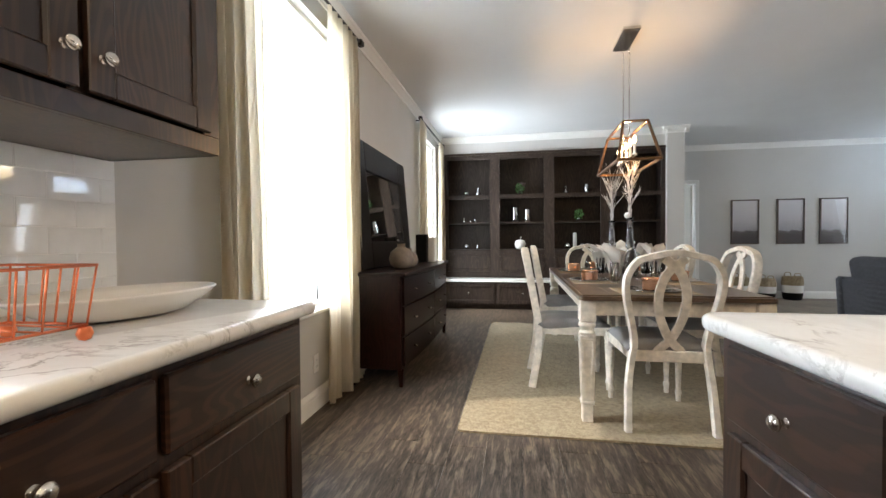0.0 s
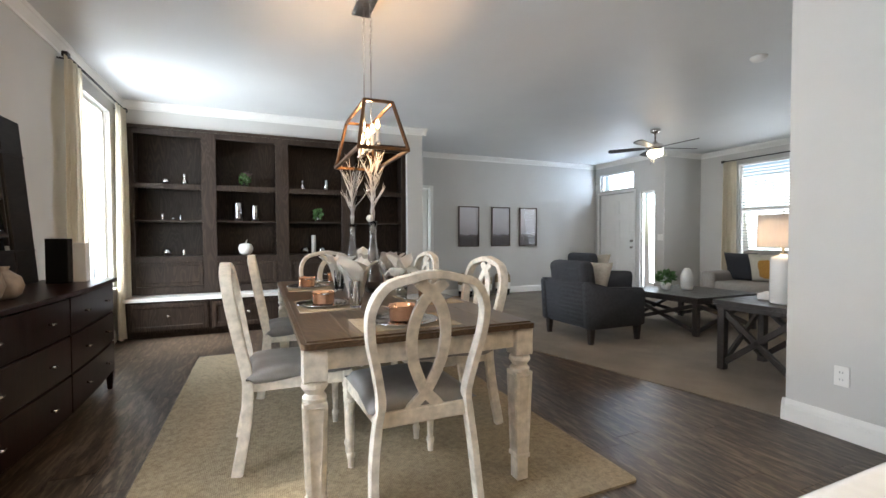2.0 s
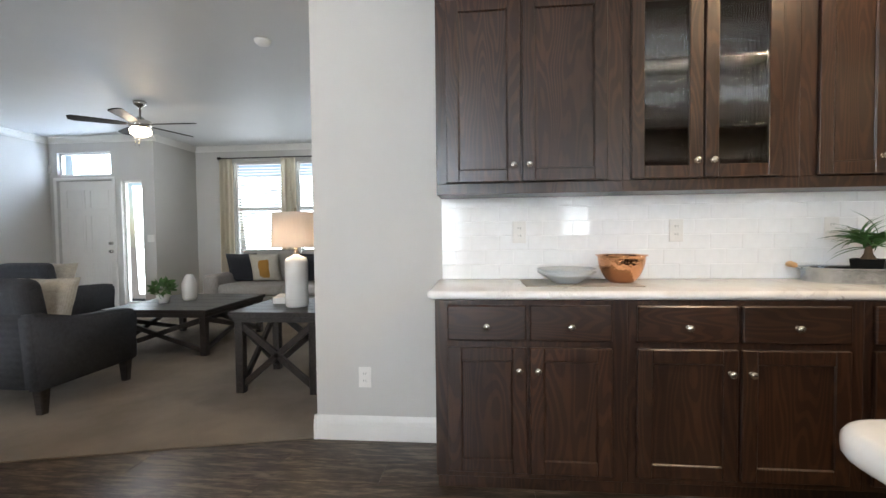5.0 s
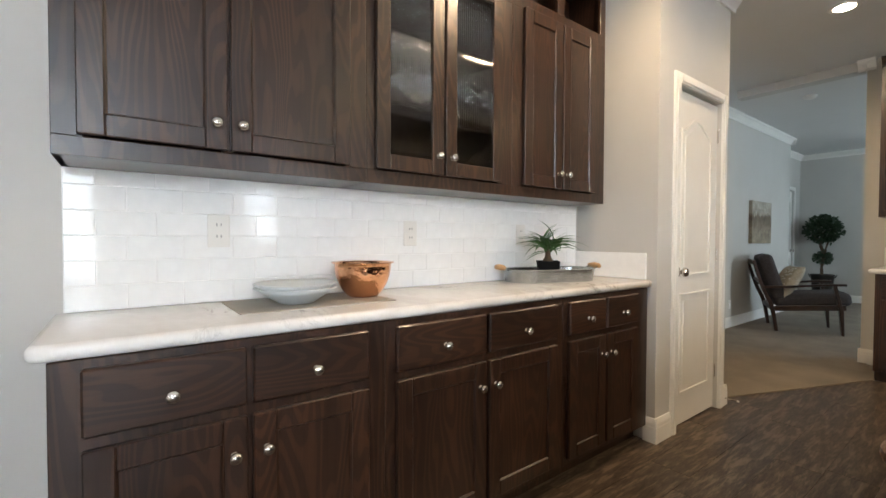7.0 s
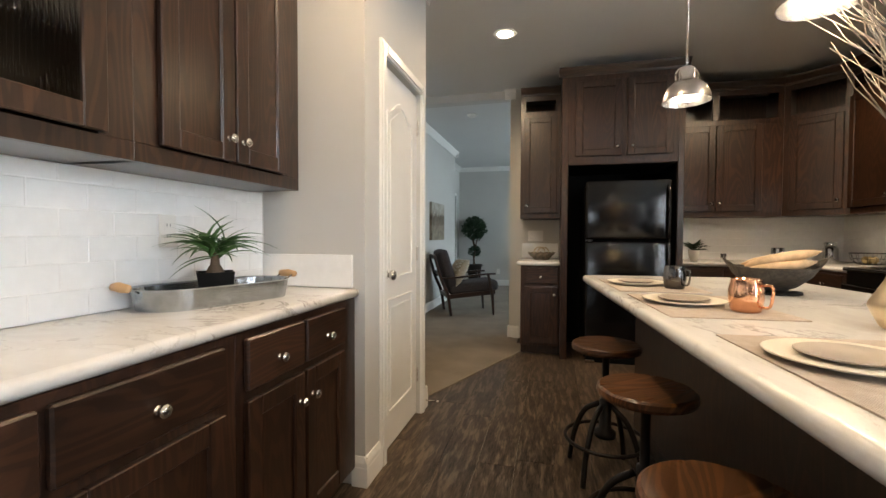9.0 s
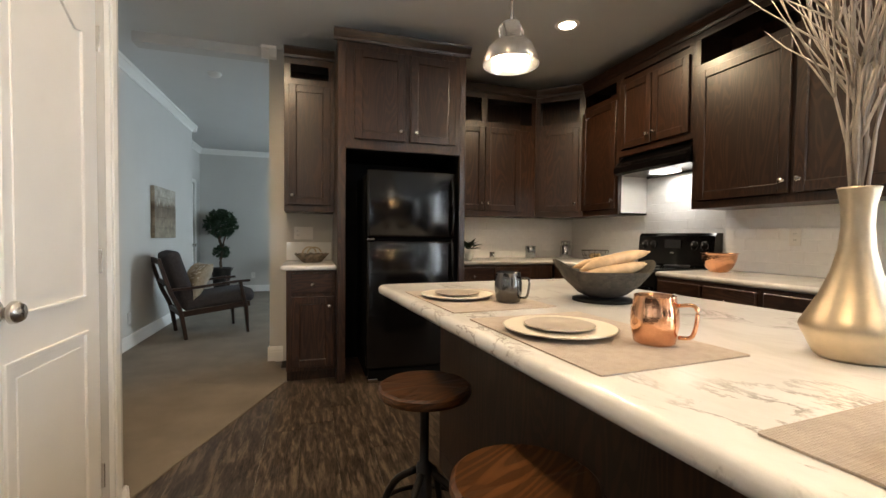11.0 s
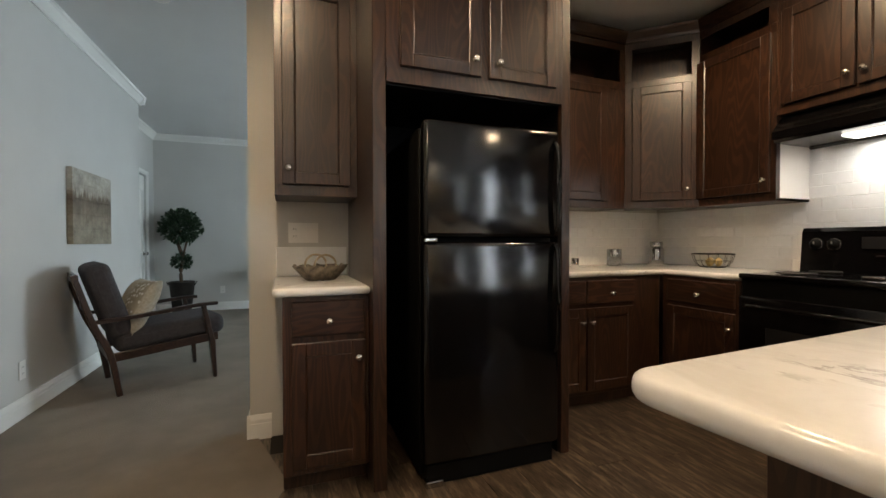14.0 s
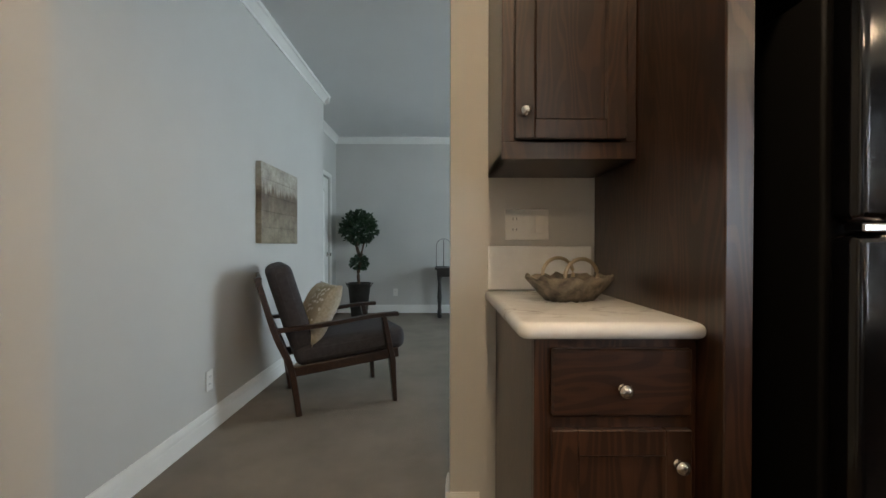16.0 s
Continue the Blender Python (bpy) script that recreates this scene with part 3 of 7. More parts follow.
def casing(name, a0, a1, z1, face, out, along, z0=0.0, w=0.06, sill=False):
    """Moulded casing round an opening on a wall face."""
    s = 1 if out[0] == "+" else -1
    d0, d1 = sorted((face, face + s * 0.016))
    e0, e1 = sorted((face + s * 0.016, face + s * 0.022))
    items = []
    def add(u0, u1, w0, w1):
        for (f0, f1), k in (((d0, d1), 0.0), ((e0, e1), 0.012)):
            if out[1] == "x":
                items.append(((f0, u0 + k, w0 + (k if w0 > 0 else 0)), (f1, u1 - k, w1 - k)))
            else:
                items.append(((u0 + k, f0, w0 + (k if w0 > 0 else 0)), (u1 - k, f1, w1 - k)))
    add(a0 - w, a0, z0, z1 + w)
    add(a1, a1 + w, z0, z1 + w)
    add(a0, a1, z1, z1 + w)
    if z0 > 0:
        add(a0, a1, z0 - w * 0.0, z0 + 0.002)
    return structure(boxes(name, items, TRIM, bevel=0.002), "white moulded casing round an opening", "casing")


def panel_door(name, m, w, h, label, panels, mat=None, handle="knob", hinges=True, arch=False, t=0.035, at=0.065):
    """A moulded door; local x 0..w, front at y=0 facing -y, standing on z=0."""
    root = thing(name, m, label, "door", kind="structure")
    bm = bmesh.new()
    add_box(bm, (0, 0, 0.008), (w, t, h), 0.002)
    for x0, x1, z0, z1 in panels:
        n = 9
        top = []
        if arch and z1 > h * 0.8:
            for i in range(n + 1):
                u = i / n
                top.append((x0 + (x1 - x0) * u, z1 - 0.075 + 0.075 * math.sin(math.pi * min(1, max(0, (u - 0.12) / 0.76))) ** 1.2))
        else:
            top = [(x0, z1), (x1, z1)]
        ring = [(x0, z0)] + [top[0]] + top[1:] + [(x1, z0)]
        path = [(p[0], -0.002, p[1]) for p in ring]
        add_sweep(bm, path, 0.022, 0.012, up=(0, -1, 0), flat=True, closed=True)
        k = 0.04
        inner = [(x0 + k, z0 + k)] + [(min(max(p[0], x0 + k), x1 - k), p[1] - k) for p in top] + [(x1 - k, z0 + k)]
        add_prism(bm, inner, "y", -0.004, 0.001)
    bmesh.ops.recalc_face_normals(bm, faces=bm.faces)
    leaf = finish("leaf", bm, mat or DOORW, root)
    if handle:
        prof = [(0.0, -0.062), (0.020, -0.060), (0.027, -0.050), (0.027, -0.040), (0.014, -0.030), (0.011, -0.012), (0.030, -0.008), (0.030, 0.0)]
        k = lathe("knob", prof, NICKEL, root, 20)
        k.matrix_basis = pose(at, 0, 0.93, -90, 0, 0)
    if hinges:
        for z in (0.25, 1.02, 1.80):
            box("hinge", (w + 0.001, -0.010, z - 0.045), (w + 0.014, 0.004, z + 0.045), NICKEL, root, 0.002)
    return root


pw = PD[1] - PD[0] - 0.006
panel_door("pantry_door", pose(4.012, PD[1] - 0.003, 0, 0, 0, -90), pw, 1.995, "white moulded two-panel closet door with arched upper panel", [(0.10, pw - 0.10, 0.20, 0.79), (0.10, pw - 0.10, 0.91, 1.85)], arch=True, at=0.058)
casing("trim_pantry", *PD, 2.01, 3.99, "-x", "y")
panel_door("entry_door", pose(8.50, 9.375, 0, 0, 0, -90), 0.95, 2.05, "white six-panel front door beside a sidelight", [(0.12, 0.43, 0.2, 0.75), (0.53, 0.84, 0.2, 0.75), (0.12, 0.43, 0.88, 1.5), (0.53, 0.84, 0.88, 1.5), (0.12, 0.43, 1.62, 1.9), (0.53, 0.84, 1.62, 1.9)], handle=None)
for z in (0.93, 1.06):
    k = lathe("door_lock", [(0.0, -0.05), (0.024, -0.045), (0.026, -0.03), (0.012, -0.02), (0.028, -0.006), (0.028, 0.0)], NICKEL, None, 18)
    k.matrix_basis = pose(8.50, 8.50, z, -90, 0, -90)
    tagged(k, "round nickel lock on the front door", "lock", kind="structure")
casing("trim_entry", 8.42, 9.38, 2.06, 8.46, "-x", "y", w=0.045)
casing("trim_hall_door", *HD, 2.06, 9.5, "-y", "x")
panel_door("hall_door", pose(4.44, 9.56, 0, 0, 0, 115), 0.58, 2.03, "white panel door standing ajar", [(0.11, 0.47, 0.22, 0.80), (0.11, 0.47, 0.93, 1.90)], arch=True)
casing("trim_den_door", *DD, 2.05, 5.30, "-x", "y")
panel_door("den_door", pose(5.322, DD[1] - 0.003, 0, 0, 0, -90), DD[1] - DD[0] - 0.006, 2.035, "white closed panel door in the den recess", [(0.11, 0.66, 0.22, 0.80), (0.11, 0.66, 0.93, 1.90)], arch=True, hinges=False, at=0.71)


def window(name, lo, hi, out, label, rails=(0.5,), depth=0.14, cols=0):
    """A white vinyl window in a hole of a wall; lo and hi span the hole."""
    root = thing(name, Matrix(), label, "window", kind="structure")
    ax = 0 if out[1] == "x" else 1
    al = 1 - ax
    mid = (lo[ax] + hi[ax]) / 2
    def bar(u0, u1, z0, z1, d=0.05):
        a, b = [0, 0, z0], [0, 0, z1]
        a[ax], b[ax] = mid - d / 2, mid + d / 2
        a[al], b[al] = u0, u1
        return (tuple(a), tuple(b))
    u0, u1, z0, z1 = lo[al], hi[al], lo[2], hi[2]
    f = 0.03
    items = [bar(u0, u0 + f, z0, z1), bar(u1 - f, u1, z0, z1), bar(u0 + f, u1 - f, z0, z0 + f), bar(u0 + f, u1 - f, z1 - f, z1)]
    for r in rails:
        zz = z0 + (z1 - z0) * r
        items.append(bar(u0 + f, u1 - f, zz - 0.02, zz + 0.02, 0.06))
    boxes("frame", items, TRIM, root, 0.002)
    g = boxes("pane", [bar(u0 + f, u1 - f, z0 + f, z1 - f, 0.005)], GLASS, root, 0)
    g.visible_shadow = False
    return root


def sill(name, face, out, a0, a1, z, d=0.16):
    s = 1 if out[0] == "+" else -1
    x0, x1 = sorted((face - s * 0.1, face + s * 0.04))
    return structure(box(name, (x0, a0 - 0.03, z - 0.021), (x1, a1 + 0.03, z + 0.004), TRIM, bevel=0.006), "white window sill", "sill")


window("window_sink", (-0.12, W3[0], 1.06), (0.0, W3[1], 2.12), "+x", "white-framed window over the kitchen sink counter")
window("window_dining", (-0.12, W1[0], 0.64), (0.0, W1[1], 2.52), "+x", "tall white-framed window letting in strong daylight", rails=())
window("window_corner", (-0.12, W2[0], 0.6), (0.0, W2[1], 2.52), "+x", "tall white-framed window beside the bookcase", rails=())
window("window_front_a", (9.47, FW1[0], 0.8), (9.58, FW1[1], 2.45), "-x", "white-framed front window behind blinds")
window("window_front_b", (9.47, FW2[0], 0.8), (9.58, FW2[1], 2.45), "-x", "white-framed front window behind blinds")
window("window_sidelight", (8.48, 7.93, 0.10), (8.59, 8.28, 2.04), "-x", "narrow glazed sidelight beside the front door", rails=())
window("window_transom", (8.48, 8.44, 2.13), (8.59, 9.36, 2.50), "-x", "glazed transom above the front door", rails=())
window("window_den", (0.22, -5.95, 0.75), (0.33, -4.45, 2.35), "+x", "wide window lighting the den")
sill("sill_dining", 0.02, "+x", *W1, 0.64)
sill("sill_corner", 0.02, "+x", *W2, 0.6)
sill("sill_front", 9.45, "-x", FW2[0], FW1[1], 0.8)


def curtain(name, x, y0, y1, z0, z1, folds, label, amp=0.035, flare=0.05, s=1):
    """A hanging curtain panel with deep folds that spread towards the hem."""
    bm = bmesh.new()
    nu, nz = folds * 10, 16
    grid = []
    for j in range(nz + 1):
        v = j / nz
        z = z0 + (z1 - z0) * v
        row = []
        for i in range(nu + 1):
            u = i / nu
            wob = noise.noise(Vector((u * folds * 0.7, v * 1.4, x * 3 + y0)))
            a = amp * (0.55 + 0.45 * (1 - v)) * (1 + 0.5 * wob)
            yy = y0 + (y1 - y0) * (u + 0.03 * wob) + (u - 0.5) * flare * (1 - v)
            row.append(bm.verts.new((x + s * (a * math.sin(u * folds * 2 * math.pi) + 0.03 * wob * (1 - v)), yy, z + 0.006 * wob)))
        grid.append(row)
    for a, b in zip(grid, grid[1:]):
        for i in range(nu):
            bm.faces.new((a[i], a[i + 1], b[i + 1], b[i]))
    bmesh.ops.solidify(bm, geom=bm.faces[:], thickness=0.0015)
    return tagged(finish(name, bm, CURTAIN, None, True), label, "curtain", "window curtains")


def rod(name, x, y0, y1, z, s=1):
    root = thing(name, pose(0, 0, 0), "bronze curtain rod with square finials", "curtain rod")
    sweep("rod", [([(x, y0, z), (x, y1, z)], 0.02)], IRON, root, seg=10)
    for y in (y0 - 0.02, y1 + 0.02):
        box("finial", (x - 0.022, y - 0.03, z - 0.022), (x + 0.022, y + 0.03, z + 0.022), IRON, root, 0.006)
    for y in (y0 + 0.05, y1 - 0.05):
        box("bracket", (min(x, x - s * 0.10), y - 0.01, z - 0.012), (max(x, x - s * 0.10), y + 0.01, z - 0.002), IRON, root, 0.002)


CL = "cream linen curtain hanging in folds from a rod"
curtain("curtain", 0.10, 2.64, 2.97, 0.03, 2.60, 5, CL)
curtain("curtain", 0.10, 3.68, 4.20, 0.03, 2.60, 6, CL, flare=0.10)
curtain("curtain", 0.10, 6.30, 6.68, 0.03, 2.60, 4, CL)
curtain("curtain", 0.10, 7.60, 7.95, 0.03, 2.60, 4, CL)
rod("curtain_rod", 0.10, 2.62, 4.24, 2.61)
rod("curtain_rod", 0.10, 6.36, 7.93, 2.61)
curtain("curtain", 9.36, 6.98, 7.22, 0.03, 2.50, 3, CL)
curtain("curtain", 9.36, 5.84, 6.10, 0.03, 2.50, 3, CL)
curtain("curtain", 9.36, 4.70, 4.98, 0.03, 2.50, 3, CL)
rod("curtain_rod", 9.36, 4.72, 7.20, 2.51, -1)


def blinds(name, x, y0, y1, z0, z1):
    root = thing(name, pose(x, (y0 + y1) / 2, z0), "white horizontal slat blind, lowered", "blind", "window blinds")
    w = (y1 - y0) / 2 - 0.045
    n = int((z1 - z0 - 0.08) / 0.05)
    me = None
    for i in range(n):
        if me is None:
            s = box("slat", (-0.022, -w, -0.0015), (0.022, w, 0.0015), BLIND, root, 0)
            me = s.data
        else:
            s = new("slat", me)
            s.parent = root
        s.matrix_basis = pose(0, 0, 0.05 + i * 0.05, 0, 28, 0)
    box("headrail", (-0.03, -w, z1 - z0 - 0.045), (0.03, w, z1 - z0 - 0.005), BLIND, root)


blinds("window_blind", 9.49, *FW1, 0.8, 2.45)
blinds("window_blind", 9.49, *FW2, 0.8, 2.45)

# ---- cabinets ----
def knob_mesh():
    bm = bmesh.new()
    add_lathe(bm, [(0.0, 0.029), (0.010, 0.028), (0.0155, 0.023), (0.016, 0.019), (0.011, 0.014), (0.0065, 0.010), (0.006, 0.004), (0.010, 0.0)], 16)
    bmesh.ops.recalc_face_normals(bm, faces=bm.faces)
    ob = finish("knob", bm, NICKEL, None, True)
    me = ob.data
    bpy.data.objects.remove(ob)
    return me


KNOB = knob_mesh()


def knob(parent, x, z, y=-0.02):
    k = new("knob", KNOB)
    k.parent = parent
    k.matrix_basis = pose(x, y, z, 90, 0, 0)
    k["label"] = "round brushed nickel knob"
    return k


def front(name, parent, x0, x1, z0, z1, at=None, shaker=True, t=0.02, mat=None, glass=False, rail=0.058):
    """A door or drawer front: local x and z, its face at y=-t. Shaker doors have a sunk panel."""
    mat = mat or CAB
    bm = bmesh.new()
    if shaker:
        r = rail
        for lo, hi in (((x0, -t, z0), (x0 + r, 0, z1)), ((x1 - r, -t, z0), (x1, 0, z1)), ((x0 + r, -t, z0), (x1 - r, 0, z0 + r)), ((x0 + r, -t, z1 - r), (x1 - r, 0, z1))):
            add_box(bm, lo, hi, 0.003)
        if not glass:
            add_box(bm, (x0 + r - 0.004, -t + 0.009, z0 + r - 0.004), (x1 - r + 0.004, -0.002, z1 - r + 0.004), 0)
            add_sweep(bm, [(x0 + r, -t + 0.006, z0 + r), (x0 + r, -t + 0.006, z1 - r), (x1 - r, -t + 0.006, z1 - r), (x1 - r, -t + 0.006, z0 + r)], 0.012, 0.010, up=(0, -1, 0), closed=True, seg=4)
    else:
        add_box(bm, (x0, -t, z0), (x1, 0, z1), 0.005)
    ob = finish(name, bm, mat, parent)
    if glass:
        n = int((x1 - x0 - 2 * rail) / 0.010)
        bm = bmesh.new()
        a, b = x0 + rail - 0.003, x1 - rail + 0.003
        pts = []
        for i in range(n * 8 + 1):
            u = i / (n * 8)
            pts.append((a + (b - a) * u, -0.011 - 0.0024 * abs(math.sin(u * n * math.pi))))
        out = pts + [(b, -0.006), (a, -0.006)]
        add_prism(bm, out, "z", z0 + rail - 0.003, z1 - rail + 0.003)
        g = finish("pane", bm, REEDED, ob)
        for f in g.data.polygons:
            f.use_smooth = f.normal.y < -0.3
        g["label"] = "reeded glass pane"
    if at:
        knob(ob, *at, y=-t)
    return ob


def base_unit(name, m, w, d, cols, label, h=0.855, group="kitchen base cabinets", doors=True, toe=0.09, drawer=0.15, rise=0.0):
    """A base cabinet: cols lists (x0, x1, side) for each drawer-and-door stack, knob side 'l', 'r' or 'd' for drawers only."""
    root = thing(name, m, label, "cabinet", group)
    boxes("body", [((0, 0.018, toe), (w, d, h)), ((0.0, 0.07, 0.0), (w, d, toe))], CAB, root, 0.002)
    boxes("face_frame", [((0, 0, toe), (w, 0.018, h))], CAB, root, 0.002)
    for x0, x1, side in cols:
        zt = h - 0.02
        if side == "D":
            front("door", root, x0, x1, toe + 0.03, zt, (x1 - 0.035, zt - 0.06))
            continue
        front("drawer", root, x0, x1, zt - drawer, zt, ((x0 + x1) / 2, zt - drawer / 2 - 0.012), shaker=False, mat=CABX)
        kz = zt - drawer - 0.03 - 0.092 + rise
        kx = x0 + 0.032 if side == "l" else x1 - 0.032
        front("door", root, x0, x1, toe + 0.03, zt - drawer - 0.028, (kx, kz))
    return root


def upper_unit(name, m, w, d, doors, label, z0=1.325, z1=2.60, cubby=True, group="kitchen wall cabinets", dtop=2.24, bare=None, stop=None):
    """A wall cabinet, open cubbies above its doors; doors lists (x0, x1, knob side, glass)."""
    root = thing(name, m, label, "cabinet", group)
    zt = z1
    items = [((0, 0.018, z0), (w, d, z0 + 0.025)), ((0, 0.018, z0), (0.018, d, zt)), ((w - 0.018, 0.018, z0), (w, d, zt)), ((0, d - 0.008, z0), (w, d, zt)), ((0, 0.018, zt - 0.02), (w, d, zt)), ((0, 0.018, dtop + 0.01), (w, d, dtop + 0.028))]
    boxes("body", items, CAB, root, 0.001)
    fr = []
    fr.append(((0, 0, z0), (w, 0.018, z0 + 0.05)))
    fr.append(((0, 0, dtop - 0.015), (w, 0.018, dtop + 0.045)))
    fr.append(((0, 0, zt - 0.08), (w, 0.018, zt)))
    xs = [0.0]
    for x0, x1, side, glass in doors:
        xs += [x0, x1]
    xs.append(w)
    for a, b in zip(xs[0::2], xs[1::2]):
        if b - a > 0.004:
            fr.append(((a - (0.0 if a == 0 else 0.012), 0, z0 + 0.05), (b + (0.0 if b == w else 0.012), 0.018, dtop - 0.015)))
    # stiles between the cubbies
    stiles = [0.0] + [x for x in (bare or [])] + [w]
    for i, x in enumerate(stiles):
        a, b = (x, x + 0.05) if i == 0 else ((x - 0.05, x) if i == len(stiles) - 1 else (x - 0.03, x + 0.03))
        fr.append(((a, 0, dtop + 0.045), (b, 0.018, zt - 0.08)))
    boxes("face_frame", fr, CAB, root, 0.0015)
    bm = bmesh.new()
    prof = [(0.004, zt - 0.03), (-0.012, zt - 0.03), (-0.016, zt - 0.01), (-0.045, zt + 0.03), (-0.05, zt + 0.045), (0.004, zt + 0.045)]
    add_prism(bm, prof, "x", -0.0, w)
    finish("crown", bm, CABX, root)
    for x0, x1, side, glass in doors:
        kx = x0 + 0.030 if side == "l" else x1 - 0.030
        front("door", root, x0, x1, z0 + 0.055, dtop - 0.01, (kx, z0 + 0.13), glass=glass)
    return root


def counter_slab(name, outline, label, z=0.895, t=0.038, mat=None):
    """A laminate worktop with a rounded front edge."""
    bm = bmesh.new()
    add_prism(bm, outline, "z", z - t, z)
    es = [e for e in bm.edges if abs(e.verts[0].co.z - e.verts[1].co.z) < 1e-6]
    bmesh.ops.bevel(bm, geom=es, offset=0.016, segments=4, affect="EDGES", profile=0.5)
    ob = finish(name, bm, mat or MARBLE, None, True)
    return tagged(ob, label, "countertop")


def rounded(x0, y0, x1, y1, r, corners="abcd"):
    """A rectangle's outline with rounded corners a (x0,y0) b (x1,y0) c (x1,y1) d (x0,y1)."""
    out = []
    for name, cx, cy, a0 in (("a", x0, y0, 180), ("b", x1, y0, 270), ("c", x1, y1, 0), ("d", x0, y1, 90)):
        if name in corners:
            ox, oy = cx + (r if name in "ad" else -r), cy + (r if name in "ab" else -r)
            out += [(ox + r * math.cos(radians(a0 + 15 * i)), oy + r * math.sin(radians(a0 + 15 * i))) for i in range(7)]
        else:
            out.append((cx, cy))
    return out

# buffet along the marriage wall: local x runs towards -y from its dining end
BM = pose(4.03, 2.85, 0, 0, 0, -90)
base_unit("base_cabinet", BM, 0.80, 0.48, [(0.055, 0.385, "r"), (0.40, 0.735, "l")], "dark brown stained buffet base cabinet with nickel knobs")
base_unit("base_cabinet", pose(4.03, 2.05, 0, 0, 0, -90), 0.90, 0.48, [(0.035, 0.425, "r"), (0.44, 0.845, "l")], "dark brown stained buffet base cabinet with nickel knobs")
base_unit("base_cabinet", pose(4.03, 1.15, 0, 0, 0, -90), 0.74, 0.48, [(0.03, 0.315, "r"), (0.33, 0.615, "l")], "dark brown stained buffet base cabinet with nickel knobs")
counter_slab("countertop", rounded(4.015, 0.395, 4.509, 2.885, 0.03, "d"), "white marble-look laminate countertop on the buffet")
UM = pose(4.262, 2.86, 0, 0, 0, -90)
upper_unit("wall_cabinet", UM, 0.86, 0.248, [(0.05, 0.395, "r", False), (0.405, 0.79, "l", False)], "dark brown stained wall cabinet with two doors", bare=[0.43])
upper_unit("wall_cabinet", pose(4.262, 2.0, 0, 0, 0, -90), 0.76, 0.248, [(0.035, 0.345, "r", True), (0.355, 0.68, "l", True)], "dark brown wall cabinet with reeded glass doors", bare=[0.36])
upper_unit("wall_cabinet", pose(4.262, 1.24, 0, 0, 0, -90), 0.76, 0.248, [(0.07, 0.355, "r", False), (0.365, 0.65, "l", False)], "dark brown stained wall cabinet with two doors", bare=[0.36])
for z in (1.62, 1.92):
    tagged(box("shelf", (4.29, 1.27, z), (4.49, 1.97, z + 0.016), CABX), "dark brown shelf seen through reeded glass", "shelf")

# fridge wall, facing +y: local x runs towards -x
base_unit("base_cabinet", pose(3.47, -2.01, 0, 0, 0, 180), 0.364, 0.648, [(0.036, 0.345, "r")], "narrow dark brown coffee cabinet with one drawer and door", rise=0.02)
counter_slab("countertop", rounded(3.106, -2.655, 3.51, -1.975, 0.03, "c"), "small white marble-look countertop beside the refrigerator")
upper_unit("wall_cabinet", pose(3.50, -2.31, 0, 0, 0, 180), 0.394, 0.348, [(0.035, 0.36, "l", False)], "narrow dark brown wall cabinet with open cubby on top", z0=1.315, z1=2.58, dtop=2.345)
fr = thing("refrigerator_surround", pose(3.104, -1.92, 0, 0, 0, 180), "tall dark brown cabinet surround with doors over the refrigerator", "cabinet")
boxes("side_panel", [((0, 0, 0), (0.060, 0.73, 2.60)), ((0.964, 0, 0), (1.014, 0.73, 2.60))], CAB, fr)
boxes("top_box", [((0.060, 0.018, 1.78), (0.964, 0.73, 1.82)), ((0.060, 0.018, 1.82), (0.964, 0.73, 2.60)), ((0.060, 0, 1.78), (0.964, 0.018, 2.60))], CAB, fr, 0.001)
front("door", fr, 0.121, 0.508, 1.852, 2.52, (0.508 - 0.035, 1.925))
front("door", fr, 0.551, 0.921, 1.852, 2.52, (0.551 + 0.045, 1.925))
bm = bmesh.new()
add_prism(bm, [(0.004, 2.57), (-0.012, 2.57), (-0.016, 2.59), (-0.045, 2.63), (-0.05, 2.645), (0.004, 2.645)], "x", -0.03, 1.044)
finish("crown", bm, CABX, fr)
# matte black sheets put the deep shade of the recess into colour
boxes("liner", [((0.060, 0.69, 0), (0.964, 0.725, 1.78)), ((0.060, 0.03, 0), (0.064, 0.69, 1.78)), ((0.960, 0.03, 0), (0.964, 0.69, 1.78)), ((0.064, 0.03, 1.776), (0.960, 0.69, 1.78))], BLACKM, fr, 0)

fridge = thing("refrigerator", pose(2.893, -1.86, 0, 0, 0, 180), "black top-freezer refrigerator with glossy doors in a cabinet recess", "refrigerator")
soft_box("case", (0.0, 0.075, 0.03), (0.70, 0.72, 1.60), BLACKM, fridge, 0.01, 2)
soft_box("freezer_door", (0.0, 0.0, 1.105), (0.70, 0.07, 1.625), BLACK, fridge, 0.022, 4)
soft_box("fridge_door", (0.0, 0.0, 0.10), (0.70, 0.07, 1.088), BLACK, fridge, 0.022, 4)
box("grille", (0.02, 0.03, 0.0), (0.68, 0.10, 0.09), BLACKM, fridge)
sweep("handle", [(curve_pts([(0.668, 0.0, 1.12), (0.672, -0.022, 1.16), (0.674, -0.03, 1.35), (0.672, -0.022, 1.52), (0.668, 0.004, 1.57)], 16), 0.026, 0.02)], BLACK, fridge)
sweep("handle", [(curve_pts([(0.668, 0.0, 1.075), (0.672, -0.022, 1.03), (0.674, -0.03, 0.80), (0.672, -0.022, 0.60), (0.668, 0.004, 0.55)], 16), 0.026, 0.02)], BLACK, fridge)
box("hinge", (0.0, -0.012, 1.088), (0.06, 0.03, 1.104), STEEL, fridge, 0.003)
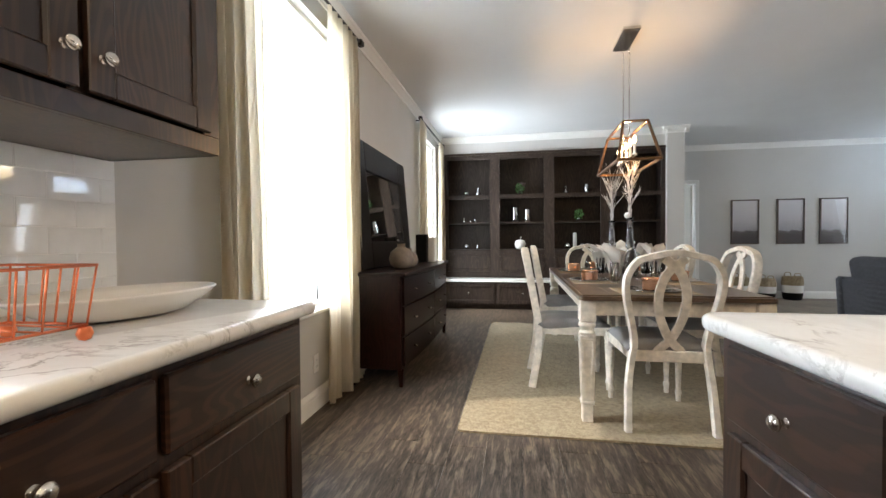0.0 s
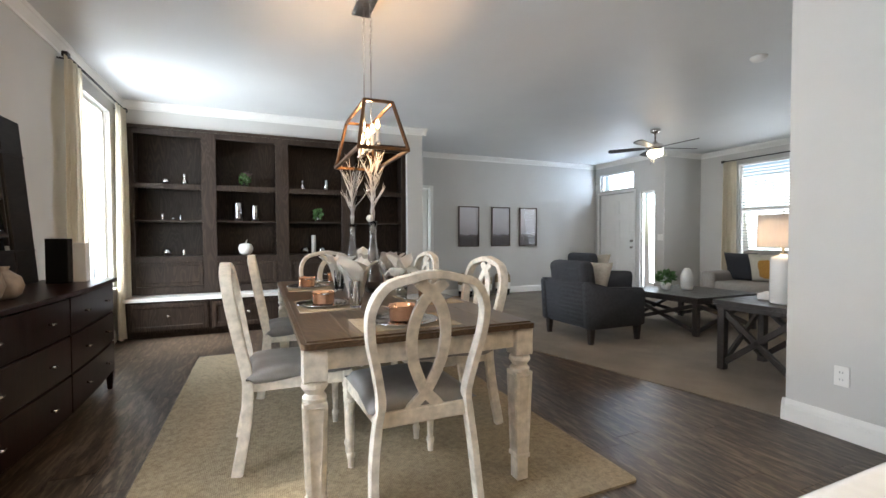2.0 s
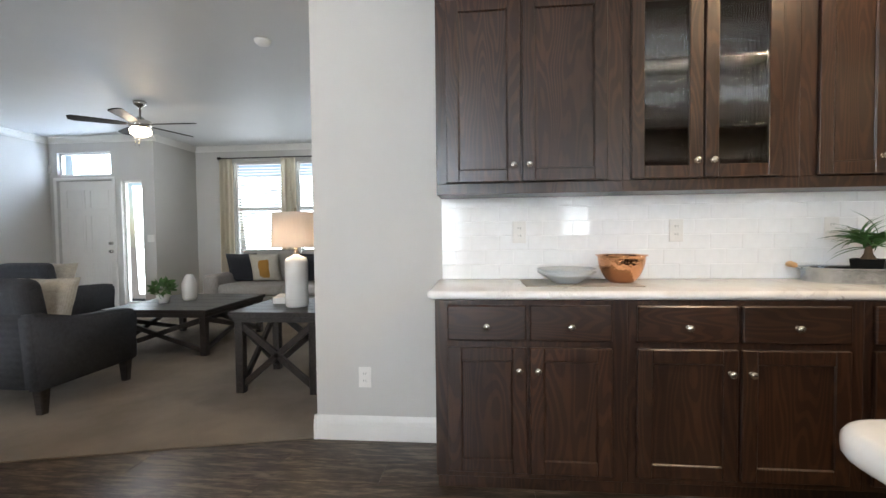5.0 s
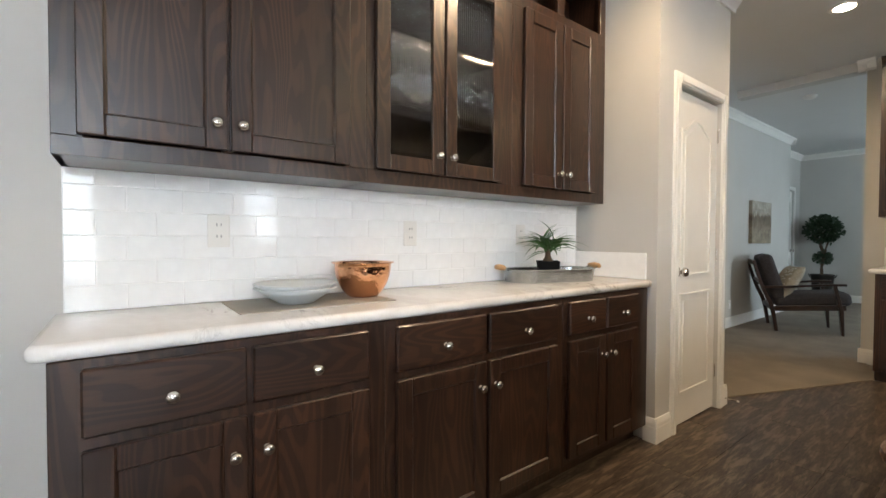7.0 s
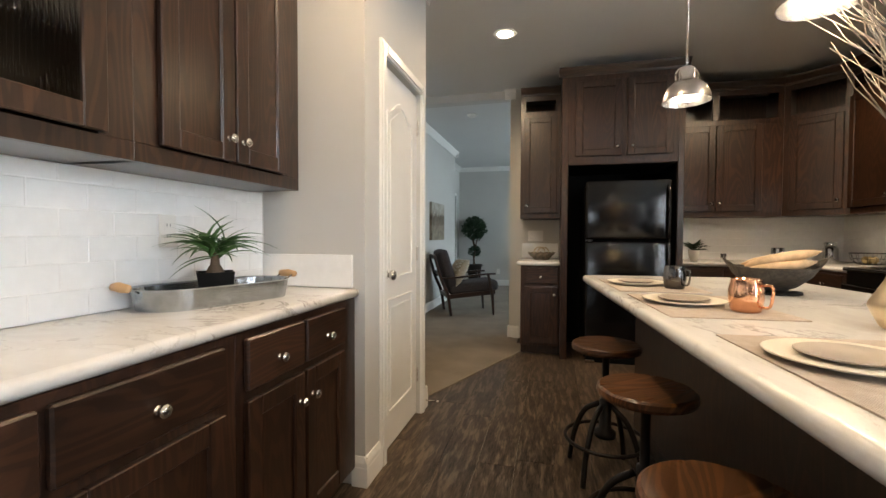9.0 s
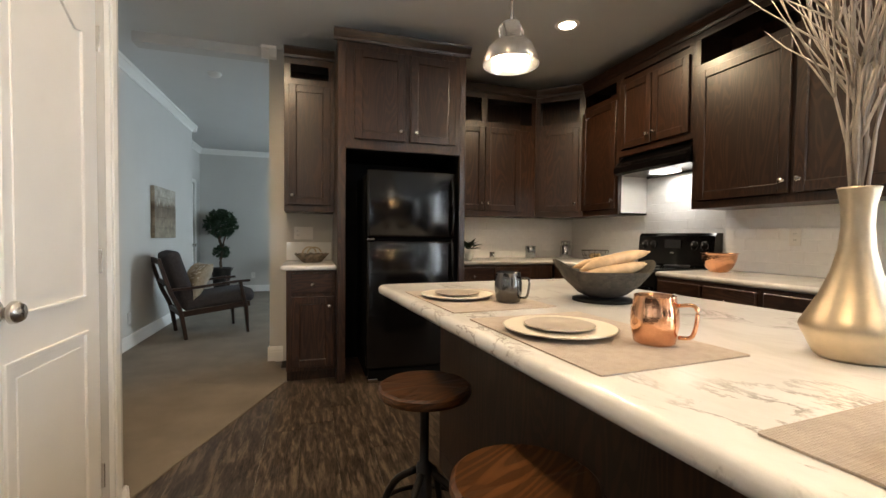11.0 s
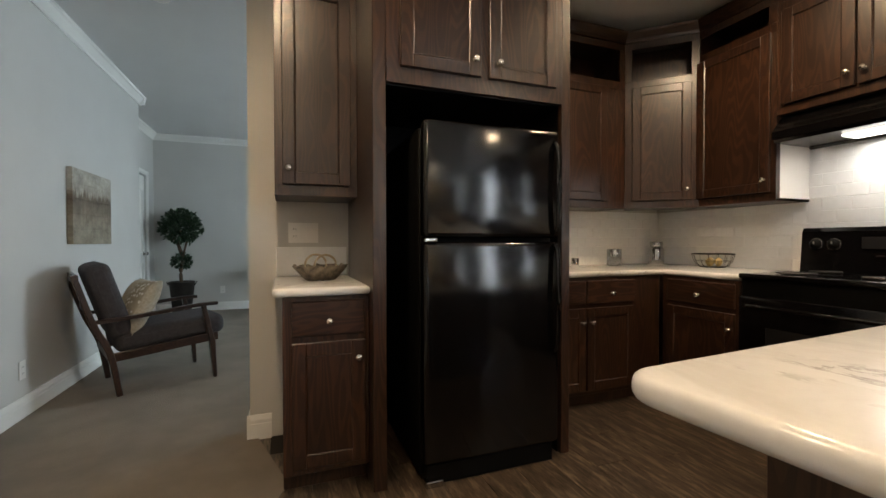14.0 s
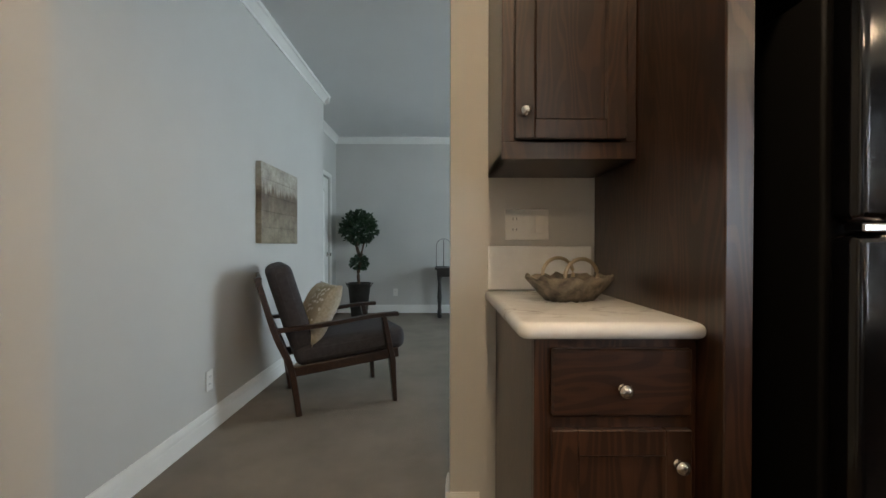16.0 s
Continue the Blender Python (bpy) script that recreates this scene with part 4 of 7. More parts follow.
box("foot", (0.01, 0.0, 0.0), (0.09, 0.05, 0.03), STEEL, fridge, 0.004)

# corner run behind the refrigerator
base_unit("base_cabinet", pose(2.06, -2.36, 0, 0, 0, 180), 1.06, 0.62, [(0.03, 0.42, "r"), (0.43, 0.82, "l")], "dark brown base cabinet in the kitchen corner")
counter_slab("countertop", [(2.065, -2.34), (2.065, -2.979), (0.351, -2.979), (0.351, -1.815), (0.985, -1.815), (0.985, -2.34)], "white marble-look corner countertop")
upper_unit("wall_cabinet", pose(2.06, -2.65, 0, 0, 0, 180), 1.02, 0.33, [(0.035, 0.435, "r", False), (0.445, 0.84, "l", False)], "dark brown wall cabinet with two doors and open cubby", z0=1.335, bare=[0.44])
dl = math.hypot(0.36, 0.33)
upper_unit("wall_cabinet", pose(1.04, -2.65, 0, 0, 0, 180 - math.degrees(math.atan2(0.33, 0.36))), dl, 0.24, [(0.05, dl - 0.05, "r", False)], "dark brown diagonal corner wall cabinet with open cubby", z0=1.335)
base_unit("base_cabinet", pose(0.97, -2.36, 0, 0, 0, 90), 0.54, 0.60, [(0.05, 0.52, "r")], "dark brown base cabinet beside the range")
hoodside = upper_unit("wall_cabinet", pose(0.68, -2.36, 0, 0, 0, 90), 0.55, 0.33, [(0.03, 0.52, "r", False)], "dark brown wall cabinet beside the hood with open cubby", z0=1.335, dtop=2.36)
box("end_panel", (0.549, 0.035, 1.35), (0.5515, 0.315, 1.835), TRIM, hoodside, 0)["label"] = "white laminate end panel"
upper_unit("wall_cabinet", pose(0.68, -1.81, 0, 0, 0, 90), 0.77, 0.33, [(0.03, 0.38, "r", False), (0.39, 0.74, "l", False)], "dark brown wall cabinet above the range hood", z0=1.84, dtop=2.46)
upper_unit("wall_cabinet", pose(0.68, -1.04, 0, 0, 0, 90), 1.35, 0.33, [(0.05, 0.66, "r", False), (0.69, 1.30, "l", False)], "dark brown wall cabinet beside the hood", z0=1.335, dtop=2.30)
base_unit("base_cabinet", pose(0.97, -1.04, 0, 0, 0, 90), 1.45, 0.62, [(0.03, 0.36, "r"), (0.38, 0.71, "l"), (0.75, 1.07, "r"), (1.09, 1.42, "l")], "dark brown base cabinets beside the range")
counter_slab("countertop", rounded(0.351, -1.035, 0.99, 0.43, 0.02, ""), "white marble-look countertop beside the range")

# run under the dining-side window wall
base_unit("base_cabinet", pose(0.645, 0.61, 0, 0, 0, 90), 1.66, 0.62, [(0.03, 0.38, "r"), (0.40, 0.70, "r"), (0.72, 1.12, "r"), (1.14, 1.62, "l")], "dark brown base cabinets along the window wall")
counter_slab("countertop", rounded(0.022, 0.605, 0.69, 2.305, 0.03, "c"), "white marble-look countertop along the window wall")
upper_unit("wall_cabinet", pose(0.415, 1.43, 0, 0, 0, 90), 0.80, 0.39, [(0.03, 0.37, "r", False), (0.39, 0.745, "l", False)], "dark brown wall cabinets ending beside the curtain", z0=1.335)

# island, standing a little askew to the window wall
IM = pose(1.735, 2.235, 0, 0, 0, -85.8)
base_unit("base_cabinet", IM @ pose(0.05, 0.04, 0), 2.83, 0.715, [(0.05, 0.44, "r"), (0.46, 0.85, "l"), (0.91, 1.30, "r"), (1.32, 1.71, "l"), (1.77, 2.22, "r"), (2.24, 2.70, "l")], "dark brown island base with drawers and doors", drawer=0.17)
place(counter_slab("countertop", [(x + 0.075 * y * (1 if x < 0.2 else 0), y) for x, y in rounded(0.01, -0.012, 2.925, 1.06, 0.06, "abcd")], "white marble-look island countertop with overhang", z=0.897, t=0.04), IM)

# range and hood
rng = thing("range", pose(1.01, -1.805, 0, 0, 0, 90), "black electric range with coil burners and control backguard", "range")
boxes("case", [((0.0, 0.03, 0.06), (0.76, 0.62, 0.875)), ((0.02, 0.05, 0.0), (0.74, 0.60, 0.06))], BLACKM, rng)
soft_box("cooktop", (-0.002, 0.0, 0.876), (0.762, 0.64, 0.905), BLACK, rng, 0.01, 3)
soft_box("oven_door", (0.01, -0.012, 0.26), (0.75, 0.028, 0.78), BLACK, rng, 0.01, 3)
soft_box("drawer", (0.01, -0.006, 0.07), (0.75, 0.028, 0.245), BLACK, rng, 0.008, 3)
sweep("handle", [([(0.08, -0.045, 0.73), (0.68, -0.045, 0.73)], 0.022)], BLACK, rng)
boxes("window_band", [((0.16, -0.0155, 0.36), (0.60, -0.0125, 0.62))], plain("oven_glass", (0.02, 0.02, 0.022), 0.05), rng, 0)
bm = bmesh.new()
add_prism(bm, [(0.555, 0.90), (0.573, 1.145), (0.59, 1.168), (0.655, 1.168), (0.655, 0.90)], "x", 0.0, 0.76)
finish("backguard", bm, BLACK, rng)
DIALINK = plain("dial_print", (0.30, 0.30, 0.30), 0.6)
for x in (0.08, 0.17, 0.59, 0.68):
    k = lathe("dial", [(0.0, 0.026), (0.018, 0.026), (0.021, 0.020), (0.024, 0.006), (0.036, 0.004), (0.036, 0.0)], BLACKM, rng, 18)
    k.matrix_basis = pose(x, 0.566, 1.07, 86, 0, 0)
    kk = sweep("dial_ring", [([(x + 0.033 * math.cos(a / 20 * 6.2832), 0.560, 1.07 + 0.033 * math.sin(a / 20 * 6.2832)) for a in range(20)], 0.0014)], DIALINK, rng, closed=True, seg=4)
    boxes("dial_pointer", [((x - 0.0022, 0.534, 1.072), (x + 0.0022, 0.540, 1.086))], DIALINK, rng, 0)
boxes("clock_panel", [((0.30, 0.558, 1.045), (0.46, 0.564, 1.11))], plain("clock_glass", (0.012, 0.012, 0.014), 0.3), rng, 0.001)
boxes("emblem", [((0.36, 0.556, 1.00), (0.40, 0.562, 1.012))], STEEL, rng, 0.001)
for x, y, r in ((0.2, 0.16, 0.095), (0.56, 0.16, 0.075), (0.2, 0.42, 0.075), (0.56, 0.42, 0.095)):
    path = [(x + (r * (0.2 + 0.8 * i / 60)) * math.cos(i * 0.45), y + (r * (0.2 + 0.8 * i / 60)) * math.sin(i * 0.45), 0.914) for i in range(61)]
    sweep("burner", [(path, 0.009)], IRON, rng, seg=6)
hood = thing("range_hood", pose(0.735, -1.805, 1.66, 0, 0, 90), "black under-cabinet range hood with its light on", "range hood")
bm = bmesh.new()
add_prism(bm, [(0.0, 0.03), (0.0, 0.075), (0.10, 0.178), (0.38, 0.178), (0.38, 0.0), (0.365, 0.0), (0.355, 0.012), (0.03, 0.012), (0.02, 0.03)], "x", 0.0, 0.76)
finish("canopy", bm, BLACK, hood)
boxes("vent_slot", [((0.28 + 0.05 * i, 0.028, 0.100), (0.32 + 0.05 * i, 0.034, 0.108)) for i in range(4)], STEEL, hood, 0)
box("lens", (0.28, 0.12, -0.004), (0.48, 0.26, 0.010), HOODL, hood, 0.004)
lamp("hood_light", "AREA", pose(0.535, -1.42, 1.645), 2.6, (1.0, 0.95, 0.88), 0.25, 0.15)

# ---- bookcase ----
bk = thing("bookcase", pose(0.10, 8.0, 0), "dark brown built-in bookcase with a white ledge and base drawers", "bookcase")
BW = 3.385
cols = [0.061, 0.911, 1.761, 2.63]
ow = 0.692
fr_items = []
prev = 0.0
for c in cols:
    fr_items.append(((prev, 0, 0.47), (c, 0.02, 2.47)))
    prev = min(c + ow, BW - 0.045)
fr_items.append(((prev, 0, 0.47), (BW, 0.02, 2.47)))
for z0, z1 in ((2.37, 2.47), (1.735, 1.80), (0.855, 0.92), (0.47, 0.56)):
    for c in cols:
        fr_items.append(((c, 0, z0), (min(c + ow, BW - 0.045), 0.02, z1)))
boxes("face_frame", fr_items, BOOKW, bk, 0.002)
bd = [((0, 0.02, 0.47), (0.018, 0.40, 2.47)), ((BW - 0.018, 0.02, 0.47), (BW, 0.40, 2.47)), ((0, 0.38, 0.47), (BW, 0.40, 2.47)), ((0, 0.02, 2.44), (BW, 0.40, 2.47))]
for c in cols[1:]:
    bd.append(((c - 0.08, 0.02, 0.47), (c - 0.06, 0.38, 2.44)))
boxes("carcass", bd, BOOKW, bk, 0.001)
for c in cols:
    e = min(c + ow, BW - 0.045)
    for z0, z1, y0 in ((1.775, 1.80, 0.02), (1.345, 1.365, 0.06), (0.90, 0.92, 0.02)):
        box("shelf", (c - 0.06, y0, z0), (e + 0.06, 0.38, z1), BOOKW, bk, 0.002)
    front("panel", bk, c + 0.002, e - 0.002, 0.565, 0.85, None, mat=BOOKW, t=0.012, rail=0.04)
bm = bmesh.new()
add_prism(bm, [(0.0, 2.44), (-0.012, 2.44), (-0.03, 2.472), (0.0, 2.472)], "x", 0.0, BW)
finish("crown", bm, BOOKW, bk)
boxes("base", [((0, -0.29, 0.06), (BW, 0.40, 0.425)), ((0, -0.25, 0), (BW, 0.40, 0.06))], BOOKW, bk, 0.002)
for i in range(4):
    x0 = 0.04 + i * 0.83
    front("drawer", bk, x0, x0 + 0.79, 0.09, 0.40, (x0 + 0.395, 0.25), mat=BOOKW, rail=0.05).location.y = -0.29
bm = bmesh.new()
add_prism(bm, [(0, -0.32), (BW, -0.32), (BW, 0.0), (0, 0.0)], "z", 0.425, 0.465)
finish("ledge", bm, MARBLE, bk)["label"] = "white marble-look ledge"

# ---- dining ----
tagged(place(finish("jute_rug", (lambda bm: (add_prism(bm, rounded(-1.08, -1.59, 1.08, 1.59, 0.03), "z", 0.0, 0.011), bm)[1])(bmesh.new()), RUG), pose(2.035, 5.02, 0.0005)), "tan woven jute rug under the dining table", "rug")


def table_leg(parent, x, y):
    root = new("leg")
    root.parent = parent
    root.location = (x, y, 0)
    bm = bmesh.new()
    add_box(bm, (-0.045, -0.045, 0.60), (0.045, 0.045, 0.725), 0.004)
    add_lathe(bm, [(0.030, 0.60), (0.047, 0.59), (0.050, 0.575), (0.040, 0.56), (0.034, 0.55), (0.046, 0.535), (0.044, 0.52), (0.030, 0.51)], 20)
    top, bot = 0.043, 0.028
    vs = []
    for z, r in ((0.52, top), (0.14, bot + 0.004)):
        vs.append([bm.verts.new((sx * r, sy * r, z)) for sx, sy in ((-1, -1), (1, -1), (1, 1), (-1, 1))])
    for i in range(4):
        bm.faces.new((vs[0][i], vs[0][(i + 1) % 4], vs[1][(i + 1) % 4], vs[1][i]))
    bm.faces.new(vs[0]), bm.faces.new(vs[1][::-1])
    for s in range(4):
        m = Matrix.Rotation(s * math.pi / 2, 4, "Z")
        for side in (-1, 1):
            p = [m @ Vector((side * 0.029, -0.0435, 0.50)), m @ Vector((side * 0.019, -0.0345, 0.17))]
            add_sweep(bm, p, 0.007, 0.007, seg=4)
        add_sweep(bm, [m @ Vector((-0.029, -0.0435, 0.50)), m @ Vector((0.029, -0.0435, 0.50))], 0.007, 0.007, seg=4)
    add_box(bm, (-0.038, -0.038, 0.115), (0.038, 0.038, 0.14), 0.006)
    add_box(bm, (-0.030, -0.030, 0.012), (0.030, 0.030, 0.115), 0.004)
    bmesh.ops.recalc_face_normals(bm, faces=bm.faces)
    me = finish("leg", bm, CREAM, parent)
    me.location = (x, y, 0)
    bpy.data.objects.remove(root)


TX0, TX1, TY0, TY1 = 1.640, 2.668, 3.605, 6.03
tb = thing("dining_table", pose(0, 0, 0), "rectangular dining table with brown wood top and distressed cream legs", "table")
bm = bmesh.new()
nb = 6
for i in range(nb):
    a = TX0 + 0.02 + (TX1 - TX0 - 0.04) * i / nb
    b = TX0 + 0.02 + (TX1 - TX0 - 0.04) * (i + 1) / nb
    add_box(bm, (a + 0.0006, TY0 + 0.02, 0.732), (b - 0.0006, TY1 - 0.02, 0.757), 0.0015)
add_prism(bm, rounded(TX0, TY0, TX1, TY1, 0.03), "z", 0.726, 0.750)
finish("top", bm, TABLEW, tb)
boxes("apron", [((TX0 + 0.07, TY0 + 0.045, 0.635), (TX1 - 0.07, TY0 + 0.07, 0.726)), ((TX0 + 0.07, TY1 - 0.07, 0.635), (TX1 - 0.07, TY1 - 0.045, 0.726)), ((TX0 + 0.045, TY0 + 0.07, 0.635), (TX0 + 0.07, TY1 - 0.07, 0.726)), ((TX1 - 0.07, TY0 + 0.07, 0.635), (TX1 - 0.045, TY1 - 0.07, 0.726))], CREAM, tb)
for x in (TX0 + 0.052, TX1 - 0.052):
    for y in (TY0 + 0.065, TY1 - 0.065):
        table_leg(tb, x, y)


def dining_chair():
    """Queen Anne style chair; faces +y, back posts at y=0."""
    root = thing("dining_chair", pose(0, 0, 0), "distressed cream wooden dining chair with oval splat and grey seat", "chair", "dining chairs")
    def back(x, z, extra=0.0):
        return (x, -0.03 - 0.10 * max(0, (z - 0.45) / 0.55) + extra, z)
    ctrl = [(-0.225, 0.012), (-0.215, 0.25), (-0.195, 0.42), (-0.185, 0.50), (-0.205, 0.62), (-0.235, 0.76), (-0.235, 0.87), (-0.185, 0.955), (-0.095, 0.985), (0, 1.0)]
    full = ctrl + [(-x, z) for x, z in ctrl[-2::-1]]
    pts = []
    for x, z in full:
        y = -0.03 - 0.10 * max(0, (z - 0.45) / 0.55)
        if z < 0.45:
            y = -0.03 - 0.055 * ((0.45 - z) / 0.45) ** 2
        pts.append((x, y, z))
    sweep("back_frame", [(curve_pts(pts, 90), 0.034, 0.052)], CREAM, root, up=(0, 1, 0), flat=True)
    def splat(s):
        c = [(-0.055 * s, 0.972), (-0.030 * s, 0.950), (0.004 * s, 0.925), (0.042 * s, 0.875), (0.066 * s, 0.80), (0.070 * s, 0.72), (0.056 * s, 0.64), (0.026 * s, 0.565), (0.008 * s, 0.53), (-0.012 * s, 0.505), (-0.050 * s, 0.465), (-0.066 * s, 0.445)]
        return curve_pts([back(x, z) for x, z in c], 40)
    sweep("splat", [(splat(1), 0.015, 0.046), (splat(-1), 0.0145, 0.046)], CREAM, root, up=(1, 0, 0.2), flat=True)
    sweep("lower_rail", [([(-0.19, -0.028, 0.425), (0.19, -0.028, 0.425)], 0.026, 0.062)], CREAM, root, flat=True)
    sweep("seat_rail", [([(-0.19, -0.02, 0.425), (-0.215, 0.44, 0.425)], 0.024, 0.06), ([(0.19, -0.02, 0.425), (0.215, 0.44, 0.425)], 0.024, 0.06), ([(-0.215, 0.45, 0.425), (0.215, 0.45, 0.425)], 0.024, 0.06)], CREAM, root, flat=True)
    for s in (-1, 1):
        bm = bmesh.new()
        add_box(bm, (s * 0.21 - 0.024, 0.42, 0.36), (s * 0.21 + 0.024, 0.468, 0.455), 0.004)
        add_lathe(bm, [(0.020, 0.362), (0.026, 0.352), (0.027, 0.343), (0.020, 0.333), (0.025, 0.322), (0.023, 0.30), (0.0145, 0.09), (0.020, 0.08), (0.021, 0.065), (0.017, 0.055), (0.015, 0.012), (0.0, 0.012)], 12, (s * 0.21, 0.444, 0))
        bmesh.ops.recalc_face_normals(bm, faces=bm.faces)
        finish("front_leg", bm, CREAM, root)
    seat = cushion("seat", 0.47, 0.50, 0.10, SEAT, root, 0.35, 16)
    seat.location = (0, 0.21, 0.463)
    return root


chair = dining_chair()
chair.matrix_world = pose(2.115, 3.63, 0, 0, 0, 0)
for x, y, r in ((1.475, 4.43, -90), (1.575, 5.45, -90), (2.745, 4.44, 90), (2.76, 5.56, 90), (2.10, 6.14, 180)):
    copy_thing(chair, pose(x, y, 0, 0, 0, r))


def place_setting(x, y, turn, n):
    m = pose(x, y, 0.7575, 0, 0, turn)
    mat = place(finish("placemat", (lambda bm: (add_prism(bm, rounded(-0.22, -0.155, 0.22, 0.155, 0.006), "z", 0.0, 0.003), bm)[1])(bmesh.new()), MAT), m)
    tagged(mat, "tan woven placemat on the dining table", "placemat", "dining placemats")
    ch = lathe("charger_plate", [(0.0, 0.0), (0.10, 0.0), (0.115, 0.004), (0.158, 0.011), (0.160, 0.014), (0.156, 0.015), (0.113, 0.009), (0.10, 0.007), (0.0, 0.007)], STEEL, None, 40)
    tagged(place(ch, m @ pose(0, 0, 0.0032)), "silver metal charger plate on a placemat", "plate", "charger plates")
    pot = thing("copper_pot", m @ pose(0.0, 0.01, 0.0105) @ Matrix.Scale(1.2, 4), "small polished copper pot with side handles", "pot", "copper pots")
    lathe("bowl", [(0.0, 0.0), (0.046, 0.0), (0.050, 0.004), (0.052, 0.052), (0.055, 0.056), (0.053, 0.058), (0.049, 0.054), (0.047, 0.006), (0.0, 0.005)], COPPER, pot, 26)
    for s in (-1, 1):
        sweep("handle", [(curve_pts([(s * 0.050, -0.018, 0.045), (s * 0.072, -0.014, 0.052), (s * 0.078, 0, 0.054), (s * 0.072, 0.014, 0.052), (s * 0.050, 0.018, 0.045)], 12), 0.006)], STEEL, pot, seg=6)


for i, (x, y, r) in enumerate(((1.845, 4.48, 90), (1.845, 5.42, 90), (2.455, 4.46, -90), (2.455, 5.45, -90), (2.10, 3.83, 0), (2.10, 5.80, 180))):
    place_setting(x, y, r, i)


def napkin_glass(x, y, seed):
    root = thing("napkin_glass", pose(x, y, 0.7575, 0, 0, seed * 77), "clear tumbler holding a folded cream linen napkin", "glass", "napkin glasses")
    lathe("tumbler", [(0.0, 0.0), (0.031, 0.0), (0.033, 0.012), (0.041, 0.15), (0.039, 0.15), (0.031, 0.014), (0.0, 0.012)], GLASS, root, 20).visible_shadow = False
    bm = bmesh.new()
    rnd = random.Random(seed)
    for k in range(7):
        a = k * 0.8976 + rnd.uniform(-0.35, 0.35)
        lean = rnd.uniform(0.05, 0.17)
        tall = rnd.uniform(0.92, 1.22)
        droop = rnd.choice((0.05, 0.15, 0.45))
        w = rnd.uniform(0.050, 0.080)
        d = Vector((math.cos(a), math.sin(a), 0))
        t = Vector((-d.y, d.x, 0))
        rows = []
        for j in range(9):
            v = j / 8
            out = 0.012 + 0.016 * v + lean * max(0, v - 0.45) ** 1.3 * 1.5
            z = 0.02 + 0.265 * tall * v - droop * max(0, v - 0.68)
            ww = w * (0.35 + 1.0 * v) * (1.0 if v < 0.8 else max(0.12, 1 - (v - 0.8) * 4.2))
            rows.append([bm.verts.new(d * (out - (0.008 + 0.018 * v) * (abs(u) ** 1.5) + 0.010 * v * math.sin(4 * u + 6 * v + 2 * k)) + t * (u * ww) + Vector((0, 0, z - 0.01 * abs(u)))) for u in (-1, -0.5, 0, 0.5, 1)])
        for p, q in zip(rows, rows[1:]):
            for i in range(4):
                bm.faces.new((p[i], p[i + 1], q[i + 1], q[i]))
    bmesh.ops.solidify(bm, geom=bm.faces[:], thickness=0.002)
    finish("napkin", bm, LINEN, root, True)


for i, (x, y) in enumerate(((1.985, 4.32), (2.03, 5.12), (2.345, 4.62), (2.40, 5.08), (2.30, 5.55))):
    napkin_glass(x, y, i + 1)


def twigs(name, parent, mat, n, z0, z1, spread, seed, r=0.004, forks=3, wiggle=0.014):
    """Dry branches standing in a neck, each forking on its way up."""
    rnd = random.Random(seed)
    bm = bmesh.new()
    for i in range(n):
        a = rnd.uniform(0, 6.283)
        k = spread * rnd.uniform(0.25, 1.0)
        h = z0 + (z1 - z0) * rnd.uniform(0.72, 1.0)
        end = Vector((math.cos(a) * k, math.sin(a) * k, h))
        pts = [Vector((0.006 * math.cos(a), 0.006 * math.sin(a), z0 - 0.08))]
        for j in range(1, 8):
            u = j / 7
            pts.append(Vector((end.x * u ** 1.3, end.y * u ** 1.3, z0 + (h - z0) * u)) + Vector((rnd.uniform(-1, 1), rnd.uniform(-1, 1), 0)) * wiggle)
        add_sweep(bm, pts, r * 2, seg=5, taper=[1 - 0.65 * j / 7 for j in range(8)])
        for f in range(forks):
            j = rnd.randint(2, 6)
            p = pts[j]
            d = Vector((math.cos(a + rnd.uniform(-1.4, 1.4)), math.sin(a + rnd.uniform(-1.4, 1.4)), rnd.uniform(0.7, 2.0))).normalized()
            ln = (z1 - z0) * rnd.uniform(0.14, 0.32)
            q = [p, p + d * ln * 0.35 + Vector((0, 0, 0.01)), p + d * ln * 0.7 + Vector((rnd.uniform(-0.01, 0.01), 0, 0.02)), p + d * ln + Vector((0, 0, 0.04))]
            add_sweep(bm, q, r * 1.3, seg=4, taper=[1, 0.8, 0.6, 0.35])
    return finish(name, bm, mat, parent, True)


def tall_vase(x, y, h, seed, ball=False):
    root = thing("bottle_vase", pose(x, y, 0.7575), "tall smoked glass bottle vase holding frosted branches", "vase", "table vases")
    k = h / 0.5
    lathe("vase", [(0.0, 0.0), (0.045, 0.0), (0.060, 0.02 * k), (0.068, 0.07 * k), (0.060, 0.14 * k), (0.038, 0.24 * k), (0.024, 0.34 * k), (0.022, 0.44 * k), (0.030, 0.50 * k), (0.027, 0.50 * k), (0.019, 0.44 * k), (0.021, 0.34 * k), (0.034, 0.24 * k), (0.055, 0.14 * k), (0.062, 0.07 * k), (0.05, 0.02 * k), (0.0, 0.012)], SMOKE, root, 24)
    twigs("branches", root, FROST, 8, h, 0.97, 0.06, seed, 0.0048, 6)
    if ball:
        lathe("ornament", [(0.0, 0.0), (0.016, 0.006), (0.026, 0.026), (0.016, 0.046), (0.0, 0.052)], CERAM, root, 14, (-0.03, -0.03, h - 0.01))


tall_vase(2.235, 4.93, 0.50, 3, True)
tall_vase(2.165, 5.30, 0.49, 8)

